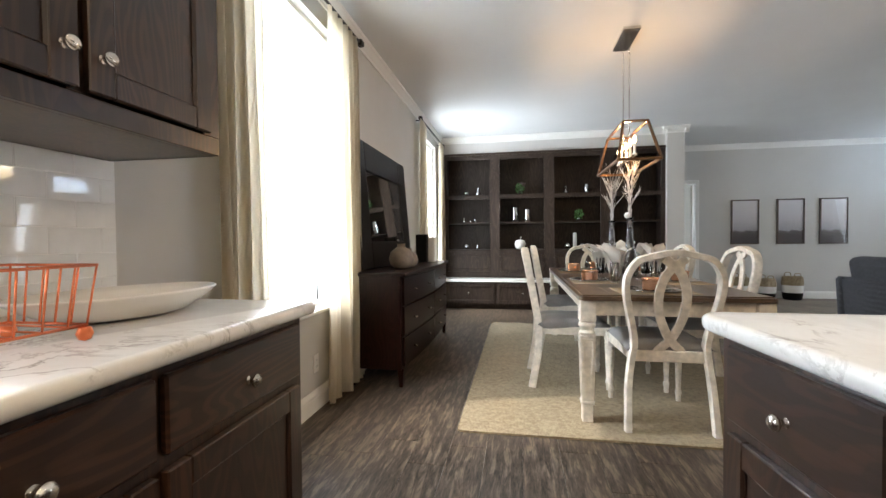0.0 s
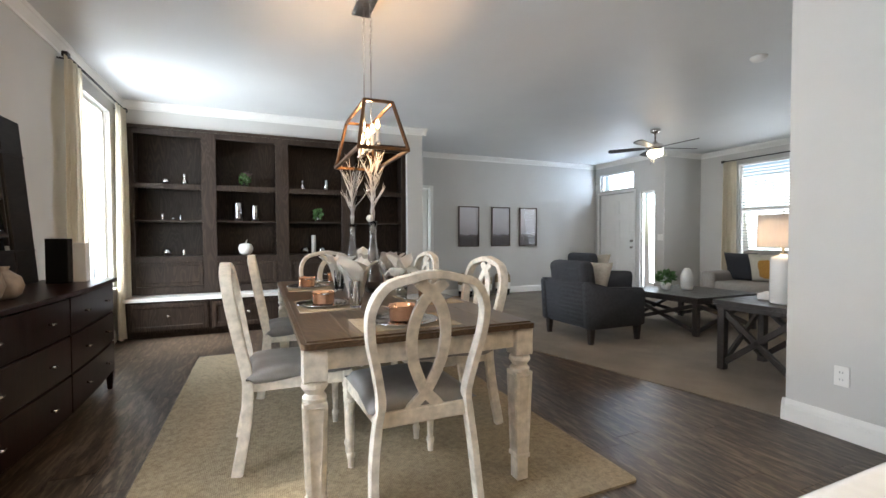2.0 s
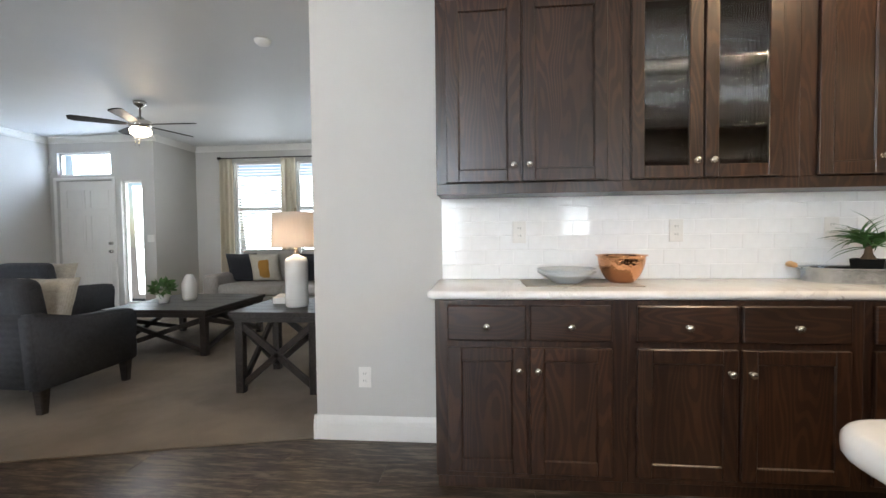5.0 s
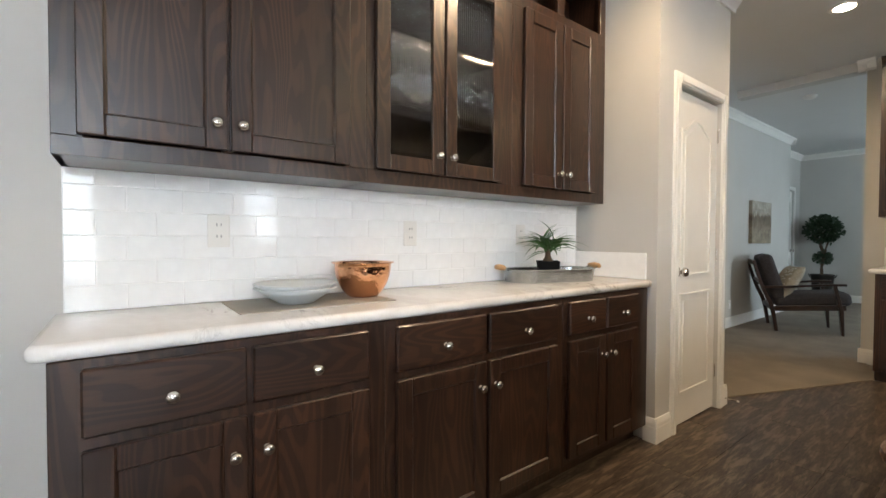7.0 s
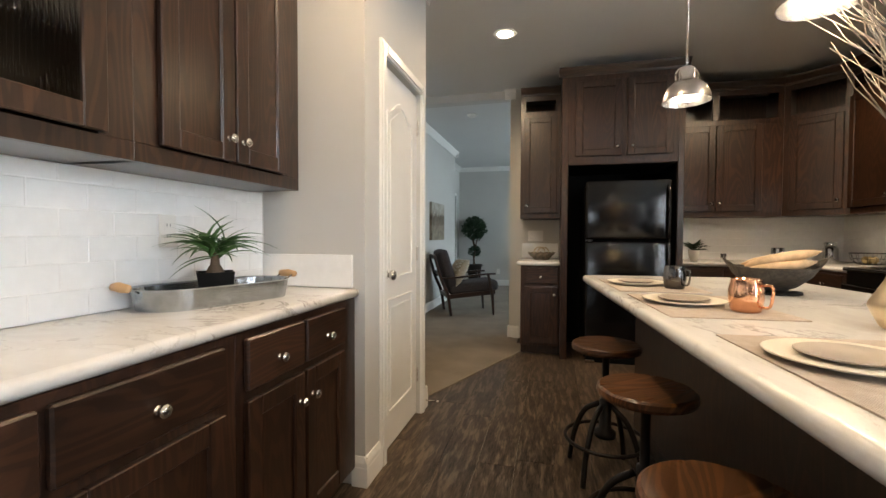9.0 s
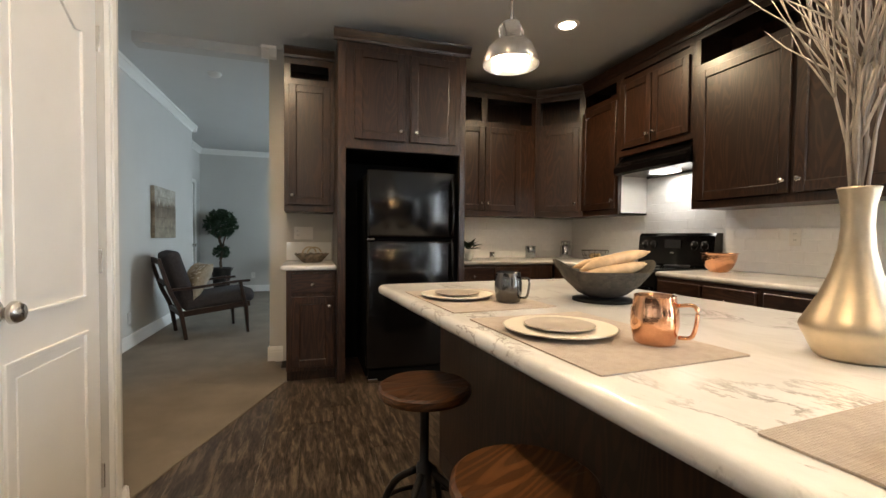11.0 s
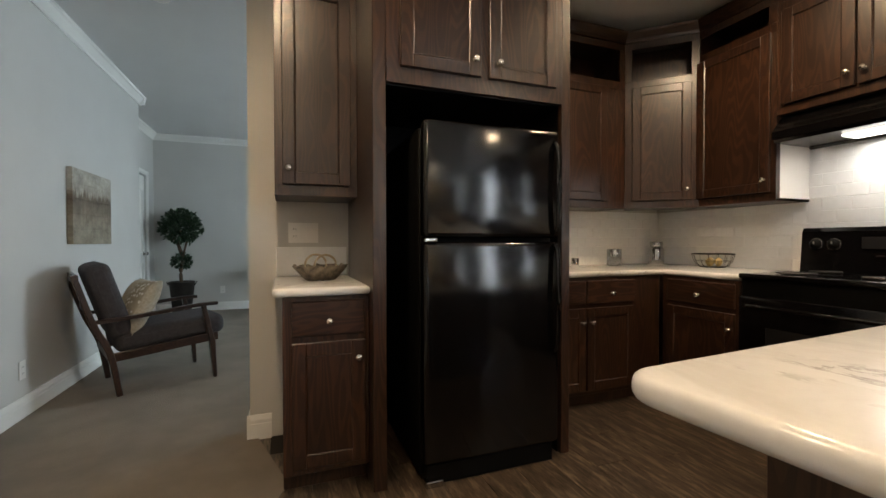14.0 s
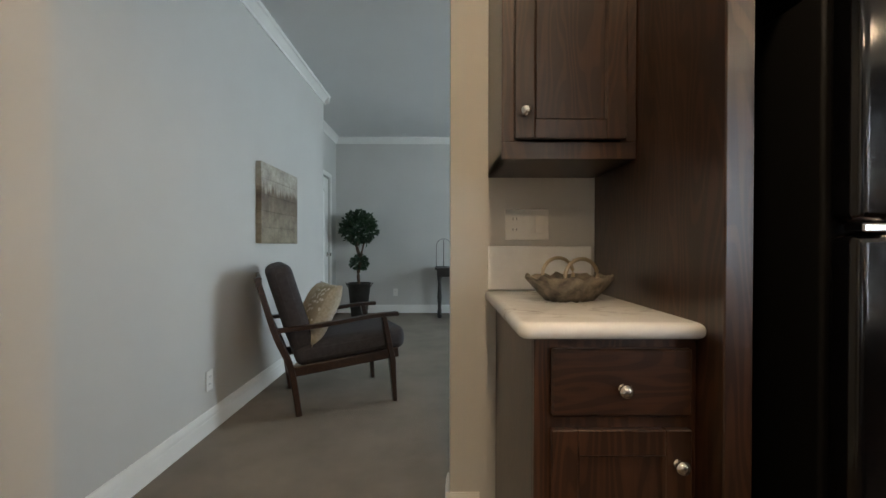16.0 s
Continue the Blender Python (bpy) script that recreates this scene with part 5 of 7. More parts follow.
# chandelier
cx, cy = 2.185, 4.85
cd = thing("chandelier", pose(cx, cy, 0), "trapezoid lantern chandelier with bronze frame and lit candle bulbs", "chandelier")
bx, by, tx, ty, bz, tz = 0.15, 0.41, 0.088, 0.29, 1.665, 1.975
bar = []
lowr = [(-bx, -by, bz), (bx, -by, bz), (bx, by, bz), (-bx, by, bz)]
upr = [(-tx, -ty, tz), (tx, -ty, tz), (tx, ty, tz), (-tx, ty, tz)]
for i in range(4):
    bar += [([lowr[i], lowr[(i + 1) % 4]], 0.020, 0.020), ([upr[i], upr[(i + 1) % 4]], 0.018, 0.018), ([lowr[i], upr[i]], 0.018, 0.018)]
sweep("frame", bar, BRASS, cd, flat=True)
sweep("stem_bar", [([(0, -0.30, bz + 0.055), (0, 0.30, bz + 0.055)], 0.02, 0.014)], NICKEL, cd, flat=True)
for i in range(5):
    y = -0.26 + 0.13 * i
    lathe("candle", [(0.0, 0.0), (0.018, 0.0), (0.020, 0.008), (0.011, 0.012), (0.011, 0.085), (0.0, 0.085)], CERAM, cd, 12, (0, y, bz + 0.06))
    lathe("bulb", [(0.0, 0.0), (0.009, 0.006), (0.0145, 0.024), (0.011, 0.044), (0.003, 0.062), (0.0, 0.064)], BULB, cd, 12, (0, y, bz + 0.147))
for s in (-1, 1):
    sweep("rod", [([(0, s * 0.10, bz + 0.06), (0, s * 0.10, 2.28)], 0.010)], NICKEL, cd, seg=8)
    links = []
    for k in range(15):
        z = 2.30 + k * 0.028
        ring = [Vector((0.010 * math.cos(a * 0.7854) * (1 if k % 2 else 0), 0.010 * math.cos(a * 0.7854) * (0 if k % 2 else 1), 0.019 * math.sin(a * 0.7854))) + Vector((0, s * 0.10, z)) for a in range(8)]
        links.append((ring, 0.004))
    sweep("chain", links, NICKEL, cd, closed=True, seg=5)
boxes("canopy", [((-0.065, -0.20, 2.712), (0.065, 0.20, 2.739)), ((-0.05, -0.185, 2.705), (0.05, 0.185, 2.712))], NICKEL, cd, 0.004)
lamp("chandelier_light", "POINT", pose(cx, cy, 1.90), 26, (1.0, 0.62, 0.30), 0.02)

# dresser and mirror
dr = thing("dresser", pose(0.0, 0.0, 0.0), "dark mahogany dresser with bowed front and six drawers", "dresser")
DY0, DY1 = 4.07, 5.97
def bow(y, base):
    u = (y - DY0) / (DY1 - DY0)
    return base + 0.045 * math.sin(math.pi * u)
def bowed(name, y0, y1, z0, z1, f0, f1, mat):
    bm = bmesh.new()
    n = 10
    ys = [y0 + (y1 - y0) * i / n for i in range(n + 1)]
    out = [(bow(y, f1), y) for y in ys] + [(f0 if f0 < 0.2 else bow(y, f0), y) for y in reversed(ys)]
    add_prism(bm, out, "z", z0, z1)
    es = [e for e in bm.edges if abs(e.verts[0].co.z - e.verts[1].co.z) < 1e-6]
    bmesh.ops.bevel(bm, geom=es, offset=0.003, segments=1, affect="EDGES")
    return finish(name, bm, mat, dr)
bowed("top", DY0 - 0.012, DY1 + 0.012, 0.815, 0.842, 0.04, 0.495, MAHOG)
bowed("body", DY0, DY1, 0.13, 0.815, 0.05, 0.455, MAHOG)
for r, (z0, z1) in enumerate(((0.60, 0.805), (0.375, 0.59), (0.15, 0.365))):
    for c in range(2):
        y0 = DY0 + 0.03 + c * 0.925
        d = bowed("drawer", y0, y0 + 0.91, z0, z1, 0.44, 0.473, MAHOG)
        for q in (0.25, 0.75):
            yy = y0 + 0.88 * q
            k = sweep("pull", [([(bow(yy, 0.473), yy, (z0 + z1) / 2), (bow(yy, 0.495), yy, (z0 + z1) / 2)], 0.012), ([(bow(yy, 0.495), yy - 0.018, (z0 + z1) / 2), (bow(yy, 0.495), yy + 0.018, (z0 + z1) / 2)], 0.012)], NICKEL, dr, seg=8)
for x in (0.075, 0.445):
    for y in (DY0 + 0.03, DY1 - 0.03):
        sweep("leg", [([(x, y, 0.14), (x, y, 0.0)], 0.05, 0.05)], MAHOG, dr, flat=True, taper=[1.0, 0.55])

mr = thing("leaning_mirror", pose(0.095, 4.985, 0.845, 0, -4.5, 0), "dark framed mirror leaning on the dresser", "mirror")
hw, hh = 0.765, 1.07
boxes("frame", [((-0.02, -hw, 0), (0.02, -0.50, hh)), ((-0.02, 0.50, 0), (0.02, hw, hh)), ((-0.02, -0.50, 0), (0.02, 0.50, 0.22)), ((-0.02, -0.50, hh - 0.24), (0.02, 0.50, hh))], MIRFRAME, mr, 0.006)
boxes("bead", [((0.018, -0.51, 0.21), (0.026, 0.51, 0.225)), ((0.018, -0.51, hh - 0.245), (0.026, 0.51, hh - 0.23)), ((0.018, -hw, hh - 0.235), (0.024, hw, hh - 0.226)), ((0.018, -hw, 0.212), (0.024, hw, 0.222))], MIRFRAME, mr, 0.002)
box("glass", (0.0, -0.50, 0.22), (0.008, 0.50, hh - 0.24), MIRROR, mr, 0)


def jug(x, y, z, k, name="pottery_jar"):
    root = thing(name, pose(x, y, z), "rough brown pottery jar on the dresser", "jar", "pottery jars")
    lathe("jar", [(0.0, 0.0), (0.055 * k, 0.0), (0.09 * k, 0.03 * k), (0.105 * k, 0.08 * k), (0.09 * k, 0.14 * k), (0.045 * k, 0.175 * k), (0.03 * k, 0.19 * k), (0.04 * k, 0.21 * k), (0.032 * k, 0.21 * k), (0.022 * k, 0.19 * k), (0.0, 0.17 * k)], POTTERY, root, 28)


jug(0.33, 4.55, 0.842, 1.0)
jug(0.34, 4.76, 0.842, 0.78)
bk1 = thing("box_file", pose(0.26, 5.66, 0.842), "black box with a white side standing on the dresser", "box")
box("case", (-0.06, -0.055, 0), (0.06, 0.03, 0.30), BLACKM, bk1, 0.003)
box("sleeve", (-0.062, 0.032, 0), (0.13, 0.11, 0.27), PAPER, bk1, 0.003)

# bookcase ornaments
def shelf_thing(kind, x, z, k=1.0):
    m = pose(0.05 + x, 8.17, z)
    if kind == "cylinder":
        tagged(place(lathe("canister", [(0.0, 0.0), (0.034 * k, 0.0), (0.036 * k, 0.004), (0.036 * k, 0.16 * k), (0.033 * k, 0.165 * k), (0.031 * k, 0.16 * k), (0.03 * k, 0.01), (0.0, 0.01)], STEEL, None, 22), m), "silver metal canister on a bookcase shelf", "canister", "bookcase ornaments")
    elif kind == "ball":
        tagged(place(lathe("ornament_ball", [(0.0, 0.0), (0.03 * k, 0.006 * k), (0.052 * k, 0.03 * k), (0.058 * k, 0.058 * k), (0.045 * k, 0.09 * k), (0.02 * k, 0.108 * k), (0.0, 0.112 * k)], STEEL, None, 22), m), "silver ball ornament on a bookcase shelf", "ornament", "bookcase ornaments")
    elif kind == "pear":
        tagged(place(lathe("ornament_bottle", [(0.0, 0.0), (0.03 * k, 0.0), (0.042 * k, 0.02 * k), (0.038 * k, 0.05 * k), (0.014 * k, 0.08 * k), (0.014 * k, 0.10 * k), (0.026 * k, 0.115 * k), (0.022 * k, 0.14 * k), (0.0, 0.15 * k)], STEEL, None, 20), m), "silver bottle ornament on a bookcase shelf", "ornament", "bookcase ornaments")
    elif kind == "apple":
        r = thing("ceramic_apple", m, "white ceramic apple on a bookcase shelf", "ornament", "bookcase ornaments")
        lathe("apple", [(0.0, 0.02), (0.035, 0.0), (0.075, 0.03), (0.092, 0.085), (0.075, 0.14), (0.03, 0.155), (0.0, 0.135)], CERAM, r, 24)
        sweep("stalk", [([(0, 0, 0.13), (0.006, 0, 0.18), (0.02, 0, 0.205)], 0.014)], CERAM, r, seg=6)
    elif kind == "candle":
        tagged(place(lathe("pillar_candle", [(0.0, 0.0), (0.03, 0.0), (0.03, 0.255), (0.024, 0.26), (0.0, 0.25)], CERAM, None, 18), m), "white pillar candle on a bookcase shelf", "candle", "bookcase ornaments")
    elif kind in ("herb", "flower"):
        r = thing("potted_herb", m, "small potted green plant on a bookcase shelf", "plant", "bookcase ornaments")
        lathe("pot", [(0.0, 0.0), (0.032, 0.0), (0.04, 0.07), (0.034, 0.07), (0.0, 0.06)], GALV if kind == "herb" else IRON, r, 16)
        leaf_ball("foliage", r, LEAF, 0, 0, 0.105, 0.055 * k, 150, 0.035, int(x * 10))
        if kind == "flower":
            leaf_ball("blossom", r, plain("faded_blossom", (0.14, 0.09, 0.10), 0.8), 0.02, 0, 0.15, 0.06, 80, 0.03, 4)


def leaf_ball(name, parent, mat, x, y, z, r, n, size, seed, squash=1.0):
    """A crown of many small folded leaves with an uneven outline."""
    rnd = random.Random(seed)
    bm = bmesh.new()
    for i in range(n):
        d = Vector((rnd.gauss(0, 1), rnd.gauss(0, 1), rnd.gauss(0, 1))).normalized()
        k = r * (rnd.uniform(0.02, 1.0) ** 0.45) * (1 + 0.16 * noise.noise(d * 2.3 + Vector((seed, 0, 0))))
        p = Vector((x, y, z)) + Vector((d.x * k, d.y * k, d.z * k * squash))
        f = (d + Vector((rnd.uniform(-0.8, 0.8), rnd.uniform(-0.8, 0.8), rnd.uniform(-0.5, 0.9)))).normalized()
        s = f.cross(Vector((rnd.uniform(-1, 1), rnd.uniform(-1, 1), rnd.uniform(-1, 1)))).normalized()
        u = s.cross(f)
        L, w = size * rnd.uniform(0.7, 1.2), size * 0.30
        a, b, c2, e = p, p + f * L * 0.5 + s * w + u * 0.15 * w, p + f * L, p + f * L * 0.5 - s * w + u * 0.15 * w
        va, vb, vc, ve = (bm.verts.new(q) for q in (a, b, c2, e))
        bm.faces.new((va, vb, vc)), bm.faces.new((va, vc, ve))
    return finish(name, bm, mat, parent)


for kind, x, z, k in (("ball", 0.40, 1.80, 0.8), ("pear", 0.60, 1.80, 1.0), ("flower", 1.28, 1.80, 1.2), ("pear", 2.00, 1.80, 0.9), ("cylinder", 2.32, 1.80, 0.9), ("pear", 2.90, 1.80, 0.8),
                      ("cylinder", 0.36, 1.365, 0.5), ("ball", 0.47, 1.365, 0.4), ("cylinder", 0.55, 1.365, 0.36), ("cylinder", 1.20, 1.365, 1.45), ("cylinder", 1.40, 1.365, 1.25), ("herb", 2.20, 1.365, 1.2),
                      ("ball", 0.40, 0.92, 0.9), ("cylinder", 0.58, 0.92, 0.5), ("apple", 1.28, 0.92, 1.0), ("ball", 2.02, 0.92, 0.9), ("candle", 2.14, 0.92, 1.0), ("ball", 2.26, 0.92, 0.9), ("ball", 2.95, 0.92, 0.8)):
    shelf_thing(kind, x, z, k)

# ---- living room ----
def armchair(m, label, pillow=True):
    """Upholstered armchair; faces +y, back at y=0, width along x."""
    root = thing("armchair", m, label, "armchair", "living room armchairs")
    soft_box("seat_base", (-0.40, 0.06, 0.17), (0.40, 0.78, 0.33), GREYUP, root, 0.03)
    soft_box("seat_cushion", (-0.29, 0.16, 0.32), (0.29, 0.80, 0.47), GREYUP, root, 0.05)
    bmb = bmesh.new()
    add_prism(bmb, [(0.0, 0.17), (-0.04, 0.66), (0.10, 0.66), (0.16, 0.17)], "x", -0.40, 0.40)
    bmesh.ops.bevel(bmb, geom=bmb.edges[:], offset=0.025, segments=3, affect="EDGES")
    finish("back", bmb, GREYUP, root, True)
    bc = soft_box("back_cushion", (-0.30, -0.09, -0.24), (0.30, 0.09, 0.24), GREYUP, root, 0.07)
    bc.matrix_basis = pose(0, 0.10, 0.64, 10, 0, 0)
    for s in (-1, 1):
        bm = bmesh.new()
        out = [(-0.02, 0.17), (-0.05, 0.66), (0.02, 0.665), (0.30, 0.60), (0.70, 0.585), (0.77, 0.56), (0.78, 0.50), (0.75, 0.17)]
        a, b = sorted((s * 0.30, s * 0.41))
        add_prism(bm, out, "x", a, b)
        bmesh.ops.bevel(bm, geom=bm.edges[:], offset=0.02, segments=3, affect="EDGES")
        finish("arm", bm, GREYUP, root, True)
    for x in (-0.35, 0.35):
        for y in (0.05, 0.70):
            sweep("leg", [([(x, y, 0.18), (x, y, 0.0)], 0.07, 0.07)], ESPR, root, flat=True, taper=[1, 0.65])
    if pillow:
        p = cushion("throw_pillow", 0.42, 0.42, 0.15, PILLOW, None)
        p.matrix_world = m @ pose(0.06, 0.33, 0.66, 68, 0, 12)
        tagged(p, "cream patterned throw pillow on an armchair", "pillow", "throw pillows")
    return root


armchair(pose(4.64, 5.83, 0, 0, 0, -90), "charcoal grey upholstered armchair on dark tapered legs")
armchair(pose(6.35, 7.60, 0, 0, 0, -90), "charcoal grey upholstered armchair facing the sofa")


def cross_table(name, m, w, d, h, label, cat):
    """A dark plank table with crossed side braces; centred."""
    root = thing(name, m, label, cat)
    n = 5
    bm = bmesh.new()
    for i in range(n):
        a = -w / 2 + w * i / n
        add_box(bm, (a + 0.001, -d / 2, h - 0.035), (a + w / n - 0.001, d / 2, h), 0.003)
    add_box(bm, (-w / 2 + 0.02, -d / 2 + 0.02, h - 0.075), (w / 2 - 0.02, d / 2 - 0.02, h - 0.033), 0.003)
    finish("top", bm, ESPR, root)
    k = 0.03
    for sx in (-1, 1):
        for sy in (-1, 1):
            box("leg", (sx * (w / 2 - 0.055) - k, sy * (d / 2 - 0.055) - k, 0), (sx * (w / 2 - 0.055) + k, sy * (d / 2 - 0.055) + k, h - 0.07), ESPR, root, 0.004)
    X, Y = w / 2 - 0.055, d / 2 - 0.055
    br = []
    for s in (-1, 1):
        br += [([(s * X, -Y, 0.05), (s * X, Y, h - 0.09)], 0.03, 0.045), ([(s * X, Y, 0.05), (s * X, -Y, h - 0.09)], 0.03, 0.045)]
        br += [([(-X, s * Y, 0.05), (X, s * Y, h - 0.09)], 0.03, 0.045), ([(X, s * Y, 0.05), (-X, s * Y, h - 0.09)], 0.03, 0.045)]
    sweep("brace", br, ESPR, root, flat=True)
    return root


cross_table("coffee_table", pose(6.55, 5.78, 0), 1.12, 1.08, 0.45, "dark espresso wood coffee table with crossed braces", "coffee table")
cross_table("end_table", pose(5.42, 4.12, 0), 0.66, 0.66, 0.60, "dark espresso wood end table with crossed braces", "end table")
tl = thing("table_lamp", pose(5.36, 4.06, 0.60), "white ceramic table lamp with drum shade, lit", "lamp")
lathe("base", [(0.0, 0.0), (0.075, 0.0), (0.085, 0.012), (0.085, 0.34), (0.075, 0.37), (0.03, 0.39), (0.02, 0.40), (0.0, 0.40)], CERAM, tl, 28)
lathe("neck", [(0.012, 0.40), (0.018, 0.41), (0.010, 0.43), (0.010, 0.50), (0.0, 0.50)], GOLD, tl, 14)
lathe("shade", [(0.178, 0.455), (0.168, 0.715), (0.166, 0.715), (0.176, 0.455)], SHADE, tl, 36)
lathe("bulb", [(0.0, 0.50), (0.02, 0.505), (0.032, 0.55), (0.02, 0.59), (0.0, 0.60)], BULBW, tl, 14)
lathe("finial", [(0.0, 0.755), (0.008, 0.75), (0.006, 0.73), (0.010, 0.715), (0.010, 0.705), (0.0, 0.705)], GOLD, tl, 10)
lamp("table_lamp_light", "POINT", pose(5.36, 4.06, 1.16), 6, WARM, 0.05)

so = thing("sofa", pose(8.80, 5.45, 0, 0, 0, 90), "light beige upholstered sofa with loose back cushions", "sofa")
soft_box("seat_base", (-1.05, 0.0, 0.10), (1.05, 0.85, 0.30), BEIGEUP, so, 0.03)
soft_box("back", (-1.05, -0.10, 0.10), (1.05, 0.12, 0.80), BEIGEUP, so, 0.05)
for s in (-1, 1):
    soft_box("arm", (s * 1.05 - 0.11, -0.10, 0.10), (s * 1.05 + 0.11, 0.88, 0.60), BEIGEUP, so, 0.05)
    soft_box("seat_cushion", (min(0.005 * s, 0.94 * s), 0.1, 0.30), (max(0.005 * s, 0.94 * s), 0.88, 0.46), BEIGEUP, so, 0.05)
    c = soft_box("back_cushion", (-0.46, -0.09, -0.24), (0.46, 0.09, 0.24), BEIGEUP, so, 0.08)
    c.matrix_basis = pose(s * 0.47, 0.20, 0.69, 10, 0, 0)
for x, mat, lab, w in ((0.80, NAVY, "dark blue-black throw pillow on the sofa", 0.46), (0.45, PILLOW, "cream and mustard throw pillow on the sofa", 0.44), (-0.30, NAVY, "dark throw pillow on the sofa", 0.44)):
    p = cushion("throw_pillow", w, w, 0.15, mat)
    p.matrix_world = pose(8.80, 5.45, 0, 0, 0, 90) @ pose(x, 0.42, 0.67, 72, 0, 8)
    tagged(p, lab, "pillow", "throw pillows")
p = cushion("pillow_panel", 0.26, 0.40, 0.155, MUSTARD)
p.matrix_world = pose(8.80, 5.45, 0, 0, 0, 90) @ pose(0.45, 0.424, 0.67, 72, 0, 8)
tagged(p, "mustard panel on a cream pillow", "pillow", "throw pillows")
for x in (-0.95, 0.95):
    for y in (0.02, 0.78):
        sweep("leg", [([(x, y, 0.11), (x, y, 0.0)], 0.06, 0.06)], ESPR, so, flat=True, taper=[1, 0.7])

pl = thing("potted_plant", pose(6.42, 6.0, 0.45), "small green plant in a white pot on the coffee table", "plant")
lathe("pot", [(0.0, 0.0), (0.05, 0.0), (0.065, 0.09), (0.058, 0.09), (0.0, 0.08)], CERAM, pl, 20)
leaf_ball("foliage", pl, LEAF, 0, 0, 0.155, 0.085, 110, 0.075, 31, 0.85)
tagged(place(lathe("ceramic_vase", [(0.0, 0.0), (0.06, 0.0), (0.075, 0.03), (0.078, 0.18), (0.05, 0.25), (0.03, 0.28), (0.0, 0.285)], CERAM, None, 24), pose(6.62, 5.85, 0.45)), "white ceramic lidded vase on the coffee table", "vase")
tagged(place(box("book_stack", (-0.13, -0.09, 0), (0.13, 0.09, 0.05), PAPER, None, 0.003), pose(5.60, 4.25, 0.60, 0, 0, 15)), "pale book lying on the end table", "book")


def picture(m, w, h, label, mat, frame_mat, group="", depth=0.03):
    root = thing("framed_picture", m, label, "picture", group)
    f = 0.022
    boxes("frame", [((-w / 2, -depth, 0), (-w / 2 + f, 0, h)), ((w / 2 - f, -depth, 0), (w / 2, 0, h)), ((-w / 2 + f, -depth, 0), (w / 2 - f, 0, f)), ((-w / 2 + f, -depth, h - f), (w / 2 - f, 0, h))], frame_mat, root, 0.002)
    box("print", (-w / 2 + f, -depth + 0.012, f), (w / 2 - f, -0.002, h - f), mat, root, 0)
    g = box("pane", (-w / 2 + f, -depth + 0.006, f), (w / 2 - f, -depth + 0.009, h - f), GLASS, root, 0)
    g.visible_shadow = False
    return root


def landscape():
    """A hazy hill under a pale sky."""
    m, nt, bs = nodes_of("misty_landscape_print")
    tc = nt.nodes.new("ShaderNodeTexCoord")
    sep = nt.nodes.new("ShaderNodeSeparateXYZ")
    nt.links.new(tc.outputs["Generated"], sep.inputs[0])
    n = noise_at(nt, tc.outputs["Generated"], 3.0, 5)
    a = nt.nodes.new("ShaderNodeMath")
    a.operation = "MULTIPLY_ADD"
    a.inputs[1].default_value = -0.28
    nt.links.new(n, a.inputs[0])
    nt.links.new(sep.outputs["Z"], a.inputs[2])
    c = ramp(nt, a.outputs[0], [(0.0, (0.055, 0.045, 0.045)), (0.13, (0.12, 0.10, 0.10)), (0.16, (0.33, 0.31, 0.33)), (0.5, (0.52, 0.50, 0.52)), (0.9, (0.62, 0.61, 0.62))])
    nt.links.new(c, bs.inputs["Base Color"])
    bs.inputs["Roughness"].default_value = 0.6
    return m


PRINT = landscape()
FRAMEW = wood("picture_frame_wood", (0.07, 0.05, 0.04), (0.16, 0.12, 0.095), "z", 0.5)
for x0, x1 in ((5.04, 5.49), (5.77, 6.20), (6.43, 6.856)):
    picture(pose((x0 + x1) / 2, 9.498, 0.96), x1 - x0, 0.79, "misty landscape print in a thin brown frame", PRINT, FRAMEW, "landscape prints")


def basket(x, y, s):
    root = thing("floor_basket", pose(x, y, 0.008), "woven tan basket with white band and black base by the wall", "basket", "floor baskets")
    lathe("base", [(0.0, 0.0), (0.115 * s, 0.0), (0.125 * s, 0.01), (0.14 * s, 0.12 * s)], BLACKM, root, 26)
    lathe("band", [(0.14 * s, 0.12 * s), (0.148 * s, 0.24 * s)], CERAM, root, 26)
    lathe("body", [(0.148 * s, 0.24 * s), (0.145 * s, 0.32 * s), (0.135 * s, 0.37 * s), (0.139 * s, 0.378 * s), (0.128 * s, 0.375 * s), (0.136 * s, 0.25 * s), (0.0, 0.24 * s)], RUG, root, 26)
    for q in (-1, 1):
        sweep("handle", [(curve_pts([(-0.05 * s, q * 0.13 * s, 0.365 * s), (-0.035 * s, q * 0.13 * s, 0.43 * s), (0.035 * s, q * 0.13 * s, 0.43 * s), (0.05 * s, q * 0.13 * s, 0.365 * s)], 14), 0.014)], RUG, root, seg=6)


for x, k in ((5.10, 1.0), (5.52, 0.95), (5.92, 1.05)):
    basket(x, 9.30, k)

fan = thing("ceiling_fan", pose(6.95, 6.64, 0), "ceiling fan with dark blades, nickel motor and lit globe", "fan")
lathe("canopy", [(0.0, 2.739), (0.07, 2.739), (0.065, 2.70), (0.02, 2.67), (0.012, 2.66), (0.012, 2.55), (0.0, 2.55)], NICKEL, fan, 24)
lathe("motor", [(0.0, 2.56), (0.03, 2.56), (0.05, 2.53), (0.11, 2.51), (0.125, 2.47), (0.11, 2.43), (0.06, 2.41), (0.0, 2.41)], NICKEL, fan, 28)
lathe("globe", [(0.0, 2.33), (0.06, 2.335), (0.105, 2.365), (0.11, 2.405), (0.09, 2.412), (0.0, 2.412)], BULBW, fan, 24)
